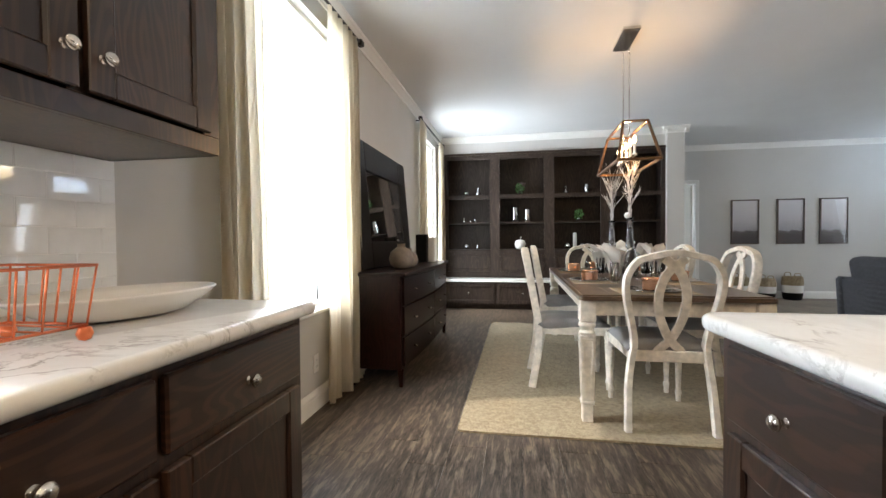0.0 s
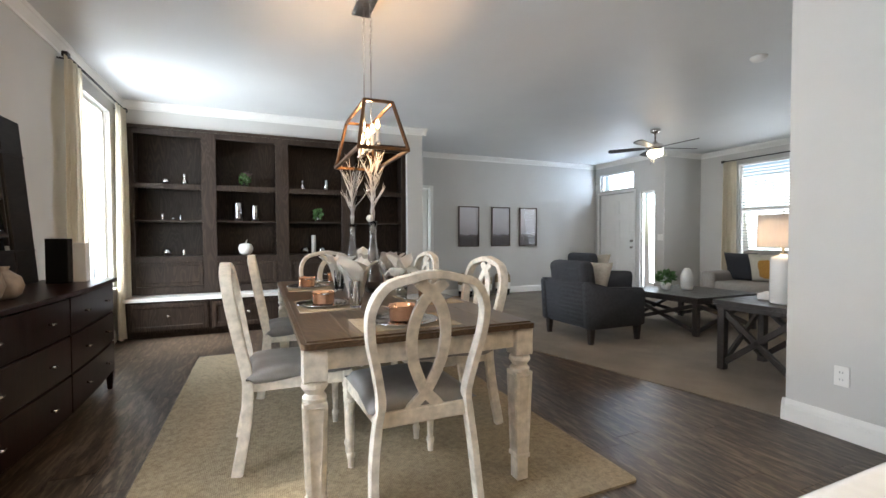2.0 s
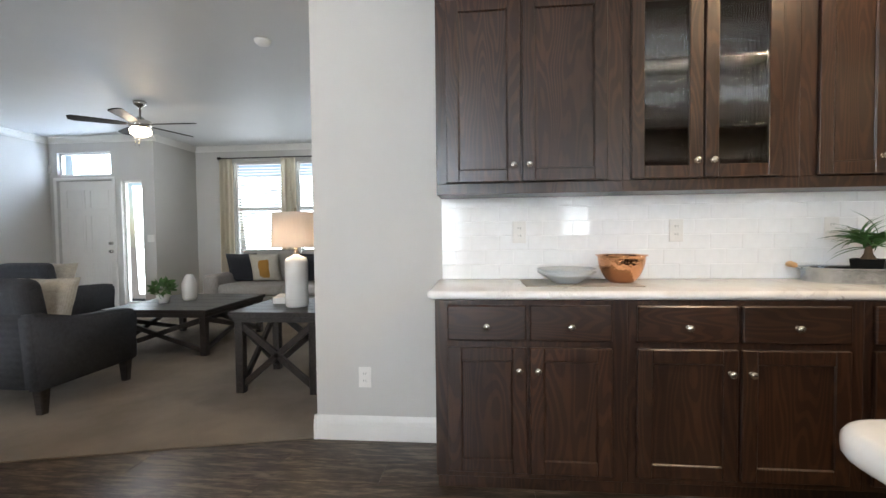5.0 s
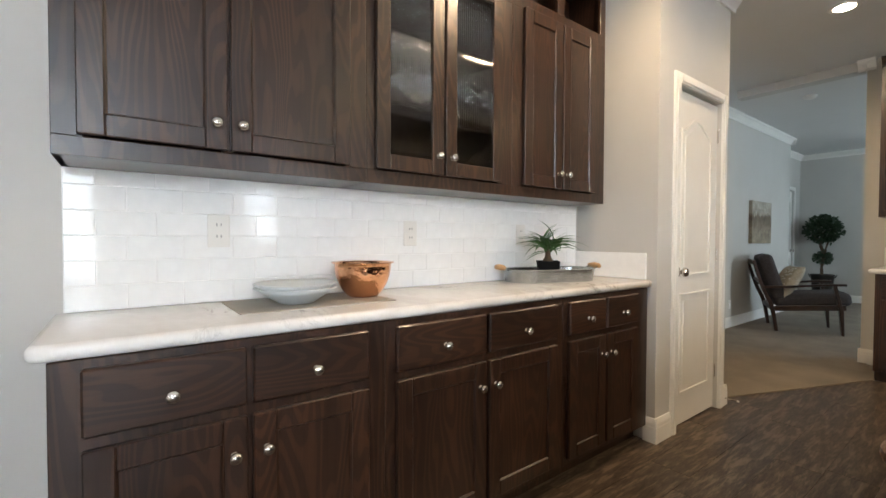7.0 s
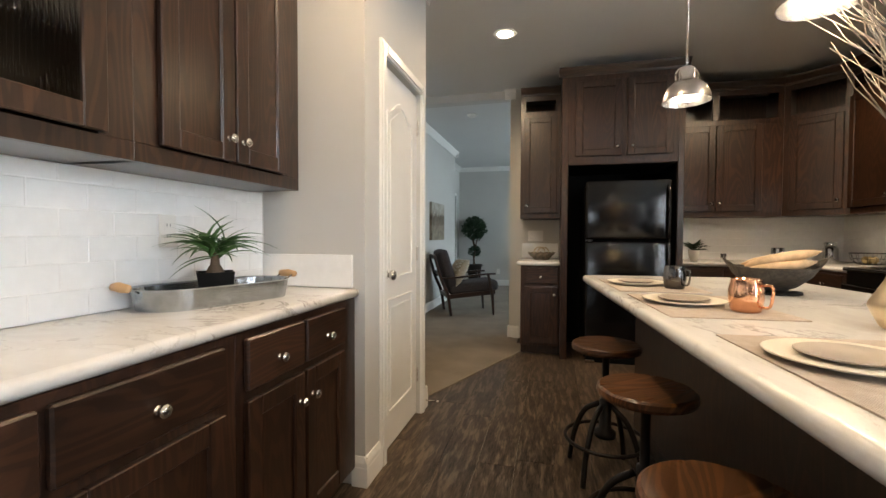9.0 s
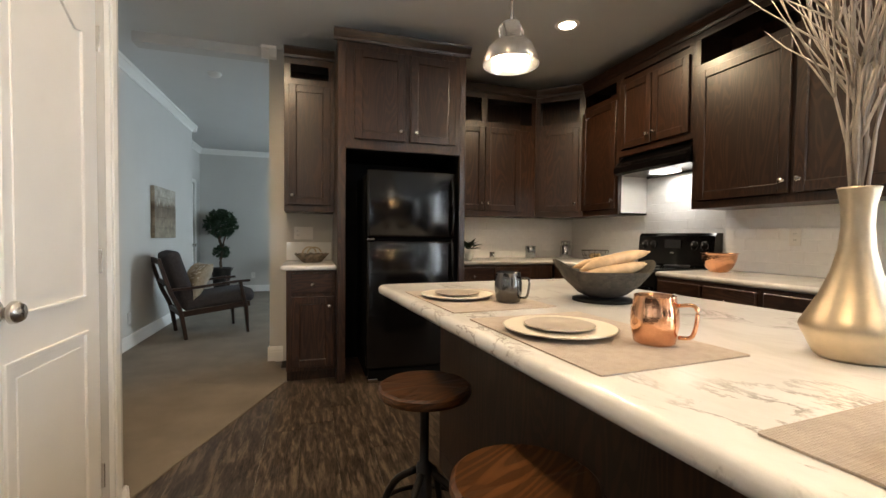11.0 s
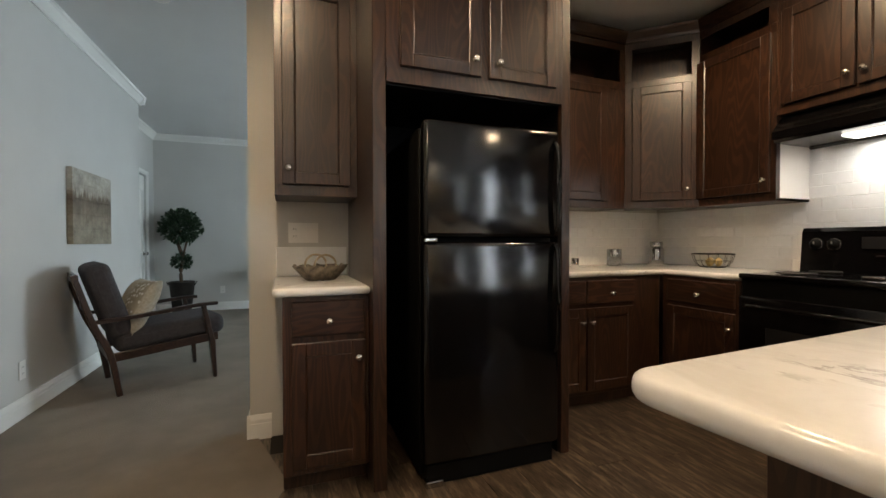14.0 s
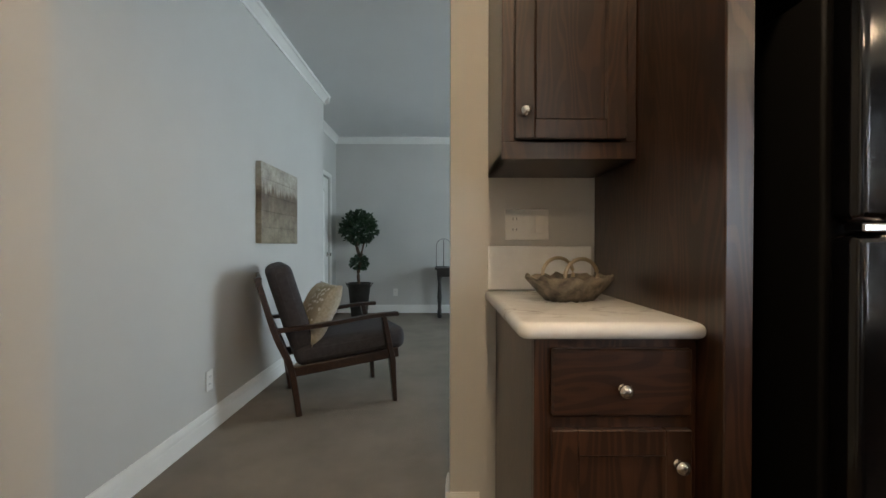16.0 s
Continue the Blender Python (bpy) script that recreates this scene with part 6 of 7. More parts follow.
for i in range(5):
    a = radians(56 + 72 * i)
    bm = bmesh.new()
    outl = [(0.13, -0.025), (0.22, -0.05), (0.62, -0.068), (0.66, -0.04), (0.66, 0.04), (0.62, 0.068), (0.22, 0.05), (0.13, 0.025)]
    add_prism(bm, outl, "z", -0.004, 0.004)
    b = finish("blade", bm, MIRFRAME, fan)
    b.matrix_basis = pose(0, 0, 2.47, 0, 0, math.degrees(a)) @ pose(0, 0, 0, 12, 0, 0)
for s in (-0.03, 0.03):
    sweep("pull_chain", [([(s, 0.05, 2.36), (s, 0.05, 2.22)], 0.004)], NICKEL, fan, seg=5)
lamp("fan_light", "POINT", pose(6.95, 6.64, 2.27), 5, WARM, 0.08)


def smoke_alarm(x, y):
    tagged(place(lathe("smoke_alarm", [(0.0, -0.04), (0.035, -0.038), (0.05, -0.03), (0.065, -0.012), (0.068, 0.0), (0.0, 0.0)], PLATE, None, 26), pose(x, y, H)), "round white smoke alarm on the ceiling", "smoke alarm", "smoke alarms")


smoke_alarm(5.62, 4.42)
smoke_alarm(4.22, -3.46)
tagged(box("door_chime", (8.435, 9.455, 2.18), (8.459, 9.498, 2.30), PLATE), "white alarm sensor on the wall by the front door", "sensor")

# ---- outlets and switches ----
def outlet(m, label="white electrical outlet plate on the wall", gangs=1, kind="o"):
    """Local plate in the xz plane, facing -y, centred."""
    root = thing("outlet", m, label, "outlet", "outlets")
    w = 0.070 + 0.046 * (gangs - 1)
    box("plate", (-w / 2, -0.006, -0.057), (w / 2, 0, 0.057), PLATE, root, 0.003)
    for g in range(gangs):
        x = (g - (gangs - 1) / 2) * 0.046
        if kind == "o" or (kind == "mix" and g == 0):
            for z in (-0.02, 0.02):
                boxes("socket", [((x - 0.016, -0.0075, z - 0.014), (x + 0.016, -0.006, z + 0.014))], PLATE, root, 0.001)
                boxes("slot", [((x - 0.008, -0.0082, z - 0.004), (x - 0.005, -0.0076, z + 0.006)), ((x + 0.005, -0.0082, z - 0.004), (x + 0.008, -0.0076, z + 0.006))], PLATED, root, 0)
        else:
            box("rocker", (x - 0.016, -0.010, -0.033), (x + 0.016, -0.006, 0.033), PLATE, root, 0.002)


for y in (2.45, 1.66, 0.925):
    outlet(pose(4.498, y, 1.143, 0, 0, -90))
outlet(pose(4.508, 3.297, 0.352, 0, 0, -90))
outlet(pose(0.021, 3.60, 0.30, 0, 0, 90))
outlet(pose(3.355, -2.658, 1.14, 0, 0, 180), "white plate with outlet and switches", 3, "mix")
outlet(pose(4.979, -3.47, 0.30, 0, 0, -90))
outlet(pose(4.37, -7.748, 0.33, 0, 0, 180))
outlet(pose(8.459, 7.80, 1.13, 0, 0, -90), "white double light switch by the entry", 2, "s")
outlet(pose(0.36, -0.55, 1.14, 0, 0, 90))

# ---- buffet things ----
structure(box("side_splash", (4.045, 0.392, 0.897), (4.508, 0.410, 1.045), TILE, bevel=0.003), "white side splash on the counter end", "backsplash")
structure(box("back_splash", (3.115, -2.658, 0.897), (3.50, -2.646, 1.06), TILE, bevel=0.003), "white tile upstand behind the small counter", "backsplash")


def counter_mat(m, w, d, mat, label):
    return tagged(place(finish("table_mat", (lambda bm: (add_prism(bm, rounded(-w / 2, -d / 2, w / 2, d / 2, 0.006), "z", 0.0, 0.003), bm)[1])(bmesh.new()), mat), m), label, "placemat", "counter mats")


counter_mat(pose(4.31, 2.19, 0.8955), 0.30, 0.52, plain("taupe_felt", (0.33, 0.30, 0.26), 0.8, vary=0.06), "flat taupe mat on the buffet")
dish = [(0.0, 0.0), (0.055, 0.0), (0.065, 0.006), (0.11, 0.035), (0.138, 0.052), (0.135, 0.055), (0.105, 0.041), (0.062, 0.013), (0.0, 0.010)]
for z in (0.0, 0.014):
    tagged(place(lathe("shallow_bowl", dish, BLUEC, None, 40), pose(4.30, 2.245, 0.899 + z)), "pale blue-grey stoneware shallow bowl stacked on the buffet", "bowl", "stacked bowls")
def hammered(name, colour):
    """Polished metal with shallow round hammer dents."""
    m, nt, bs = nodes_of(name)
    v = coords(nt)
    vor = nt.nodes.new("ShaderNodeTexVoronoi")
    vor.inputs["Scale"].default_value = 80
    nt.links.new(v, vor.inputs["Vector"])
    nt.links.new(ramp(nt, noise_at(nt, v, 25), [(0.3, tuple(c * 0.9 for c in colour)), (0.7, colour)]), bs.inputs["Base Color"])
    bs.inputs["Roughness"].default_value, bs.inputs["Metallic"].default_value = 0.13, 1.0
    bump(nt, bs, vor.outputs["Distance"], 0.40, 0.003)
    return m


bowl_side = [(0.05 + 0.057 * math.sin(u * 0.785) / math.sin(0.785 * 2), 0.125 * (u / 2) ** 1.35) for u in [k * 2 / 14 for k in range(15)]]
cb = lathe("copper_bowl", [(0.0, 0.0)] + bowl_side + [(0.118, 0.128), (0.117, 0.131)] + [(r - 0.004, z + 0.003) for r, z in bowl_side[::-1]] + [(0.0, 0.004)], hammered("hammered_copper", (0.88, 0.47, 0.27)), None, 64)
tagged(place(cb, pose(4.32, 1.985, 0.8985)), "hammered copper mixing bowl on the buffet", "bowl")

tr = thing("oval_tray", pose(4.33, 0.875, 0.8955, 0, 0, -15.8) @ Matrix.Diagonal((1.22, 1.12, 1.22, 1)), "galvanised oval tray with wooden handles on the buffet", "tray")
bm = bmesh.new()
def stadium(r, L, n=10):
    return [(r * math.cos(radians(180 * i / n)), L + r * math.sin(radians(180 * i / n))) for i in range(n + 1)] + [(r * math.cos(radians(180 + 180 * i / n)), -L + r * math.sin(radians(180 + 180 * i / n))) for i in range(n + 1)]
rings = [[bm.verts.new((x, y, z)) for x, y in stadium(r, L)] for r, L, z in ((0.092, 0.135, 0.0), (0.098, 0.14, 0.052), (0.101, 0.141, 0.056), (0.094, 0.139, 0.052), (0.089, 0.134, 0.004))]
for a, b in zip(rings, rings[1:]):
    for i in range(len(a)):
        bm.faces.new((a[i], a[(i + 1) % len(a)], b[(i + 1) % len(a)], b[i]))
bm.faces.new(rings[0][::-1]), bm.faces.new(rings[-1])
bmesh.ops.recalc_face_normals(bm, faces=bm.faces)
finish("pan", bm, GALV, tr)
for s in (-1, 1):
    sweep("strap", [([(-0.03, s * 0.24, 0.05), (-0.03, s * 0.265, 0.062)], 0.006), ([(0.03, s * 0.24, 0.05), (0.03, s * 0.265, 0.062)], 0.006)], GALV, tr, seg=5)
    sweep("grip", [([(-0.035, s * 0.268, 0.063), (0.0, s * 0.272, 0.065), (0.035, s * 0.268, 0.063)], 0.026)], plain("pale_wood_grip", (0.50, 0.30, 0.14), 0.5), tr, seg=8, taper=[0.8, 1.0, 0.8])


def blades(name, parent, mat, n, z, length, width, seed, droop=0.7):
    """A tuft of long narrow arching leaves."""
    rnd = random.Random(seed)
    bm = bmesh.new()
    for i in range(n):
        a = rnd.uniform(0, 6.283)
        d = Vector((math.cos(a), math.sin(a), 0))
        t = Vector((-d.y, d.x, 0))
        L = length * rnd.uniform(0.7, 1.1)
        up = rnd.uniform(0.25, 1.25)
        prev = None
        z0 = z + rnd.uniform(-0.02, 0.03)
        for j in range(7):
            u = j / 6
            p = d * (L * u * math.cos(up * (1 - 0.5 * u))) + Vector((0, 0, z0 + L * (math.sin(up) * u - droop * u * u * 0.55)))
            w = width * (0.6 + 0.8 * u if u < 0.4 else (1 - u) * 1.5 + 0.03)
            l, c, r = bm.verts.new(p - t * w / 2), bm.verts.new(p - Vector((0, 0, w * 0.25))), bm.verts.new(p + t * w / 2)
            if prev:
                bm.faces.new((prev[0], prev[1], c, l)), bm.faces.new((prev[1], prev[2], r, c))
            prev = (l, c, r)
    return finish(name, bm, mat, parent, True)


bp = thing("potted_dracaena", pose(4.32, 0.90, 0.901, 0, 0, 45) @ Matrix.Diagonal((1.2, 1.2, 1.2, 1)), "spiky green houseplant in a square black pot on the tray", "plant")
bm = bmesh.new()
vs = [[bm.verts.new((sx * r, sy * r, z)) for sx, sy in ((-1, -1), (1, -1), (1, 1), (-1, 1))] for r, z in ((0.038, 0.0), (0.048, 0.085), (0.043, 0.085), (0.041, 0.07))]
for a, b in zip(vs, vs[1:]):
    for i in range(4):
        bm.faces.new((a[i], a[(i + 1) % 4], b[(i + 1) % 4], b[i]))
bm.faces.new(vs[0][::-1]), bm.faces.new(vs[-1])
bmesh.ops.recalc_face_normals(bm, faces=bm.faces)
finish("pot", bm, BLACKM, bp)
lathe("stem", [(0.0, 0.06), (0.024, 0.07), (0.024, 0.085), (0.013, 0.105), (0.010, 0.13), (0.010, 0.16), (0.0, 0.165)], BARK, bp, 12)
for side, seed in ((1, 7), (-1, 12)):
    head = blades("foliage", bp, LEAF, 34, 0.15, 0.145, 0.016, seed, 0.8)
    head.matrix_basis = pose(-0.040 * side, 0, 0, 0, 21 * side, 0)

# ---- island things ----
def bar_stool(x, y, turn):
    root = thing("bar_stool", pose(x, y, 0, 0, 0, turn), "industrial bar stool with round wooden seat and iron base", "stool", "bar stools")
    bm = bmesh.new()
    add_lathe(bm, [(0.0, 0.625), (0.146, 0.625), (0.155, 0.618), (0.157, 0.602), (0.153, 0.592), (0.14, 0.590), (0.0, 0.590)], 40)
    bmesh.ops.recalc_face_normals(bm, faces=bm.faces)
    for k in (-0.078, 0.0, 0.078):
        for lip in (-0.0012, 0.0012):
            bmesh.ops.bisect_plane(bm, geom=bm.verts[:] + bm.edges[:] + bm.faces[:], plane_co=(0, k + lip, 0), plane_no=(0, 1, 0))
        for v in bm.verts:
            if v.co.z > 0.6245 and abs(v.co.y - k) < 0.0014:
                v.co.z -= 0.002
    finish("seat", bm, STOOLW, root)
    lathe("plate", [(0.0, 0.590), (0.10, 0.589), (0.10, 0.583), (0.03, 0.58), (0.02, 0.56), (0.016, 0.56), (0.016, 0.36), (0.026, 0.355), (0.028, 0.22), (0.05, 0.205), (0.05, 0.18), (0.0, 0.18)], IRON, root, 20)
    legs = []
    for i in range(4):
        a = radians(45 + 90 * i)
        c, s = math.cos(a), math.sin(a)
        legs.append((curve_pts([(0.03 * c, 0.03 * s, 0.33), (0.11 * c, 0.11 * s, 0.27), (0.165 * c, 0.165 * s, 0.14), (0.19 * c, 0.19 * s, 0.0)], 12), 0.026))
    sweep("leg", legs, IRON, root, seg=8)
    sweep("foot_ring", [([(0.182 * math.cos(radians(i * 10)), 0.182 * math.sin(radians(i * 10)), 0.17) for i in range(36)], 0.018)], IRON, root, closed=True, seg=8)


bar_stool(2.93, 0.0, 10)
bar_stool(2.875, 0.60, 40)
bar_stool(2.86, 1.23, 70)

ZI = 0.8975
def island_setting(x, y, mug):
    m = pose(x, y, ZI, 0, 0, 4.2)
    counter_mat(m @ pose(-0.045, 0, 0), 0.36, 0.50, MATG, "taupe woven placemat on the island")
    plt = [(0.0, 0.0), (0.084, 0.0), (0.093, 0.003), (0.128, 0.011), (0.131, 0.014), (0.127, 0.015), (0.091, 0.009), (0.0, 0.007)]
    tagged(place(lathe("dinner_plate", plt, CREAMC, None, 44), m @ pose(0.0, -0.04, 0.0032)), "cream stoneware dinner plate on a placemat", "plate", "island plates")
    tagged(place(lathe("side_plate", [(r * 0.62, z * 0.8) for r, z in plt], TAUPEC, None, 40), m @ pose(0.0, -0.04, 0.0105)), "taupe stoneware side plate on a dinner plate", "plate", "island plates")
    if mug:
        root = thing("mule_mug", m @ pose(-0.12, 0.12, 0.0032, 0, 0, 120), mug[1], "mug", "metal mugs")
        lathe("cup", [(0.0, 0.0), (0.034, 0.0), (0.040, 0.004), (0.047, 0.04), (0.046, 0.07), (0.040, 0.098), (0.041, 0.101), (0.038, 0.102), (0.043, 0.07), (0.044, 0.04), (0.036, 0.006), (0.0, 0.006)], mug[0], root, 30)
        sweep("handle", [(curve_pts([(0.042, 0, 0.083), (0.070, 0, 0.086), (0.078, 0, 0.070), (0.070, 0, 0.025), (0.045, 0, 0.018)], 16), 0.008, 0.008)], mug[0], root, seg=8)


GUN = plain("gunmetal", (0.16, 0.155, 0.15), 0.18, 1.0, 0.08, 30, 0.1, 50)
island_setting(2.785, -0.05, (GUN, "dark gunmetal mug on the island"))
island_setting(2.738, 0.545, (COPPER, "polished copper mug on the island"))
island_setting(2.66, 1.26, None)

vs_ = thing("metal_vase", pose(2.32, 0.84, ZI) @ Matrix.Scale(0.94, 4), "champagne metal vase holding tall bare branches on the island", "vase")
lathe("vase", [(0.0, 0.0), (0.056, 0.0), (0.063, 0.006), (0.084, 0.050), (0.088, 0.060), (0.087, 0.067), (0.078, 0.084), (0.056, 0.128), (0.039, 0.175), (0.029, 0.22), (0.0255, 0.265), (0.027, 0.305), (0.033, 0.337), (0.034, 0.342), (0.031, 0.342), (0.024, 0.305), (0.0225, 0.265), (0.026, 0.22), (0.036, 0.175), (0.0, 0.07)], GOLD, vs_, 44)
twigs("branches", vs_, TWIG, 18, 0.335, 1.22, 0.20, 21, 0.0036, 10, 0.024)

bw = thing("bread_bowl", pose(2.30, 0.09, ZI, 0, 0, 165) @ Matrix.Scale(0.9, 4), "dark wicker bowl holding long bread loaves on the island", "bowl")
lathe("foot", [(0.0, 0.0), (0.115, 0.0), (0.115, 0.010), (0.05, 0.016), (0.0, 0.016)], BLACKM, bw, 30)
bm = bmesh.new()
prof = [(0.05, 0.014), (0.09, 0.028), (0.14, 0.065), (0.185, 0.118), (0.18, 0.122), (0.135, 0.072), (0.085, 0.037), (0.0, 0.028)]
add_lathe(bm, prof, 60)
for v in bm.verts:
    r = math.hypot(v.co.x, v.co.y)
    a = math.atan2(v.co.y, v.co.x)
    v.co.z += 0.045 * (r / 0.185) ** 3 * max(0, math.cos(2 * a)) + 0.003 * math.sin(a * 30) * (r > 0.08)
    v.co.x *= 1.06
    v.co.y *= 0.86
bmesh.ops.recalc_face_normals(bm, faces=bm.faces)
finish("basket", bm, WICKER, bw, True)
for i, (x, y, z, a, t) in enumerate(((0.0, -0.062, 0.118, 4, 13), (0.012, -0.012, 0.110, -3, 15), (0.004, 0.042, 0.116, 2, 13), (0.022, -0.036, 0.160, 3, 15), (0.018, 0.018, 0.158, -4, 14))):
    bm = bmesh.new()
    pts, tp = [], []
    for j in range(29):
        u = j / 28
        pts.append((-0.135 + 0.29 * u, 0.005 * math.sin(u * 7 + i), 0.004 * math.sin(u * 5 + 2 * i)))
        tp.append(max(0.12, (1 - abs(2 * u - 1) ** 4)) * (1.0 - 0.06 * (j % 5 == 2)))
    add_sweep(bm, pts, 0.053, 0.046, seg=16, taper=tp)
    o = finish("bread_loaf", bm, BREAD, None, True)
    o.matrix_world = bw.matrix_world @ pose(x, y, z, 0, -t, a)
    tagged(o, "long pale bread loaf in the wicker bowl", "bread", "bread loaves")

# ---- lamps over the kitchen ----
def pendant(x, y, z):
    root = thing("pendant_lamp", pose(x, y, z), "brushed nickel dome pendant lamp, lit, over the island", "pendant lamp", "pendant lamps")
    lathe("shade", [(0.105, 0.0), (0.100, 0.028), (0.085, 0.062), (0.058, 0.088), (0.034, 0.098), (0.034, 0.150), (0.028, 0.158), (0.0, 0.160), (0.026, 0.152), (0.03, 0.096), (0.055, 0.083), (0.081, 0.058), (0.096, 0.026), (0.102, 0.0)], NICKEL, root, 40)
    sweep("yoke", [(curve_pts([(-0.045, 0, 0.098), (-0.048, 0, 0.13), (-0.03, 0, 0.155), (0, 0, 0.165), (0.03, 0, 0.155), (0.048, 0, 0.13), (0.045, 0, 0.098)], 18), 0.008)], NICKEL, root, seg=6)
    sweep("stem", [([(0, 0, 0.155), (0, 0, H - z - 0.02)], 0.011)], NICKEL, root, seg=8)
    lathe("canopy", [(0.0, H - z - 0.03), (0.05, H - z - 0.022), (0.06, H - z - 0.001), (0.0, H - z - 0.001)], NICKEL, root, 24)
    lathe("bulb", [(0.0, 0.012), (0.055, 0.014), (0.06, 0.03), (0.03, 0.06), (0.0, 0.065)], BULBW, root, 20)
    lamp("pendant_light", "SPOT", pose(x, y, z + 0.004), 9, WARM, 0.05, spot=140)


pendant(2.58, -0.10, 1.765)
pendant(2.48, 0.75, 1.765)
pendant(2.40, 1.60, 1.765)


def can_light(x, y, energy=80):
    root = thing("recessed_light", pose(x, y, H - 0.001), "white recessed ceiling light, lit", "ceiling light", "recessed lights")
    lathe("trim", [(0.062, -0.004), (0.085, -0.006), (0.090, 0.0), (0.060, 0.0)], PLATE, root, 30)
    lathe("lens", [(0.0, -0.003), (0.062, -0.003), (0.062, 0.0), (0.0, 0.0)], LENS, root, 30)
    lamp("can_light", "SPOT", pose(x, y, H - 0.02), energy, WARM, 0.06, spot=168)


# the last two are unseen, added to light the aisle and the buffet
for x, y, e in ((3.56, -1.31, 66), (1.43, -1.50, 90), (1.25, 0.6, 50), (3.55, 1.0, 84)):
    can_light(x, y, e)

# ---- things on the kitchen counters ----
bs_ = thing("bark_basket", pose(3.285, -2.36, 0.8965, 0, 0, 20) @ Matrix.Scale(1.15, 4), "woven bark basket with hoop handles on the small counter", "basket")
bm = bmesh.new()
add_lathe(bm, [(0.0, 0.0), (0.062, 0.0), (0.085, 0.02), (0.125, 0.062), (0.118, 0.064), (0.08, 0.026), (0.06, 0.010), (0.0, 0.010)], 40)
for v in bm.verts:
    a = math.atan2(v.co.y, v.co.x)
    v.co.z += 0.004 * math.sin(a * 17) + 0.003 * math.sin(a * 29 + 1)
    v.co.y *= 0.72
bmesh.ops.recalc_face_normals(bm, faces=bm.faces)
finish("basket", bm, plain("birch_bark", (0.15, 0.125, 0.095), 0.7, vary=0.65, scale=40, bumpy=0.8, bscale=90), bs_, True)
for y in (-0.05, 0.05):
    sweep("hoop", [([(0.05 * math.cos(radians(i * 15)), y, 0.065 + 0.045 * math.sin(radians(i * 15))) for i in range(24)], 0.010)], GOLD, bs_, closed=True, seg=8)

cv = thing("potted_succulent", pose(1.85, -2.45, 0.8965), "dark leafy plant in a white pot in the kitchen corner", "plant")
lathe("pot", [(0.0, 0.0), (0.03, 0.0), (0.05, 0.11), (0.045, 0.11), (0.0, 0.10)], CERAM, cv, 20)
blades("foliage", cv, LEAFD, 20, 0.11, 0.16, 0.05, 9, 0.5)
tagged(place(lathe("steel_cup", [(0.0, 0.0), (0.026, 0.0), (0.026, 0.075), (0.023, 0.075), (0.022, 0.006), (0.0, 0.006)], STEEL, None, 18), pose(1.56, -2.56, 0.8965)), "small steel cup on the corner counter", "cup")
tagged(place(lathe("steel_canister", [(0.0, 0.0), (0.055, 0.0), (0.055, 0.13), (0.051, 0.132), (0.05, 0.01), (0.0, 0.01)], GALV, None, 24), pose(1.0, -2.80, 0.8965)), "plain steel canister on the corner counter", "canister")
sh = thing("cocktail_shaker", pose(0.56, -2.80, 0.8965), "polished steel jar with lid on the corner counter", "jar")
lathe("jar", [(0.0, 0.0), (0.058, 0.0), (0.060, 0.006), (0.060, 0.13), (0.045, 0.148), (0.0, 0.15)], STEEL, sh, 26)
lathe("lid", [(0.046, 0.148), (0.050, 0.155), (0.050, 0.185), (0.045, 0.19), (0.0, 0.19)], STEEL, sh, 24)


def wire_basket(m, r0, r1, h, mat, label, feet=False, wires=14):
    root = thing("wire_basket", m, label, "basket")
    paths = [([(r * math.cos(radians(i * 12)), r * math.sin(radians(i * 12)), z) for i in range(30)], w) for r, z, w in ((r1, h, 0.006), ((r0 + r1) / 2, h * 0.5, 0.003), (r0, 0.006, 0.004))]
    sweep("rim", paths, mat, root, closed=True, seg=6)
    v = []
    for i in range(wires):
        a = 2 * math.pi * i / wires
        v.append((curve_pts([(r1 * math.cos(a), r1 * math.sin(a), h), ((r0 * 0.35 + r1 * 0.65) * math.cos(a), (r0 * 0.35 + r1 * 0.65) * math.sin(a), h * 0.4), (r0 * math.cos(a), r0 * math.sin(a), 0.005), (0.2 * r0 * math.cos(a), 0.2 * r0 * math.sin(a), 0.004)], 8), 0.0028))
    sweep("wire", v, mat, root, seg=5)
    return root


wb = wire_basket(pose(0.52, -2.33, 0.8965), 0.08, 0.135, 0.10, IRON, "black wire fruit basket on the corner counter")
for i in range(3):
    a = i * 2.1
    tagged(place(lathe("lemon", [(0.0, 0.0), (0.012, 0.006), (0.026, 0.03), (0.024, 0.05), (0.006, 0.066), (0.0, 0.068)], plain("lemon_skin", (0.48, 0.36, 0.16), 0.5), None, 16), pose(0.52 + 0.035 * math.cos(a), -2.33 + 0.035 * math.sin(a), 0.903)), "pale yellow fruit in the wire basket", "fruit", "basket fruit")
tagged(place(copy_thing(cb, Matrix()), pose(0.62, -0.86, 0.8965)), "hammered copper bowl beside the range", "bowl")
pt = thing("oval_platter", pose(0.335, 1.98, 0.8965, 0, 0, -12), "large white oval ceramic platter on the counter", "platter")
bm = bmesh.new()
add_lathe(bm, [(0.0, 0.0), (0.10, 0.0), (0.13, 0.008), (0.170, 0.034), (0.195, 0.055), (0.200, 0.060), (0.194, 0.063), (0.165, 0.046), (0.12, 0.022), (0.0, 0.016)], 56, (0, 0, 0), 0.70, 1.18)
bmesh.ops.recalc_face_normals(bm, faces=bm.faces)
finish("dish", bm, CERAM, pt, True)
cbk = thing("copper_basket", pose(0.42, 1.62, 0.8965), "bright copper wire basket on ball feet on the counter", "basket")
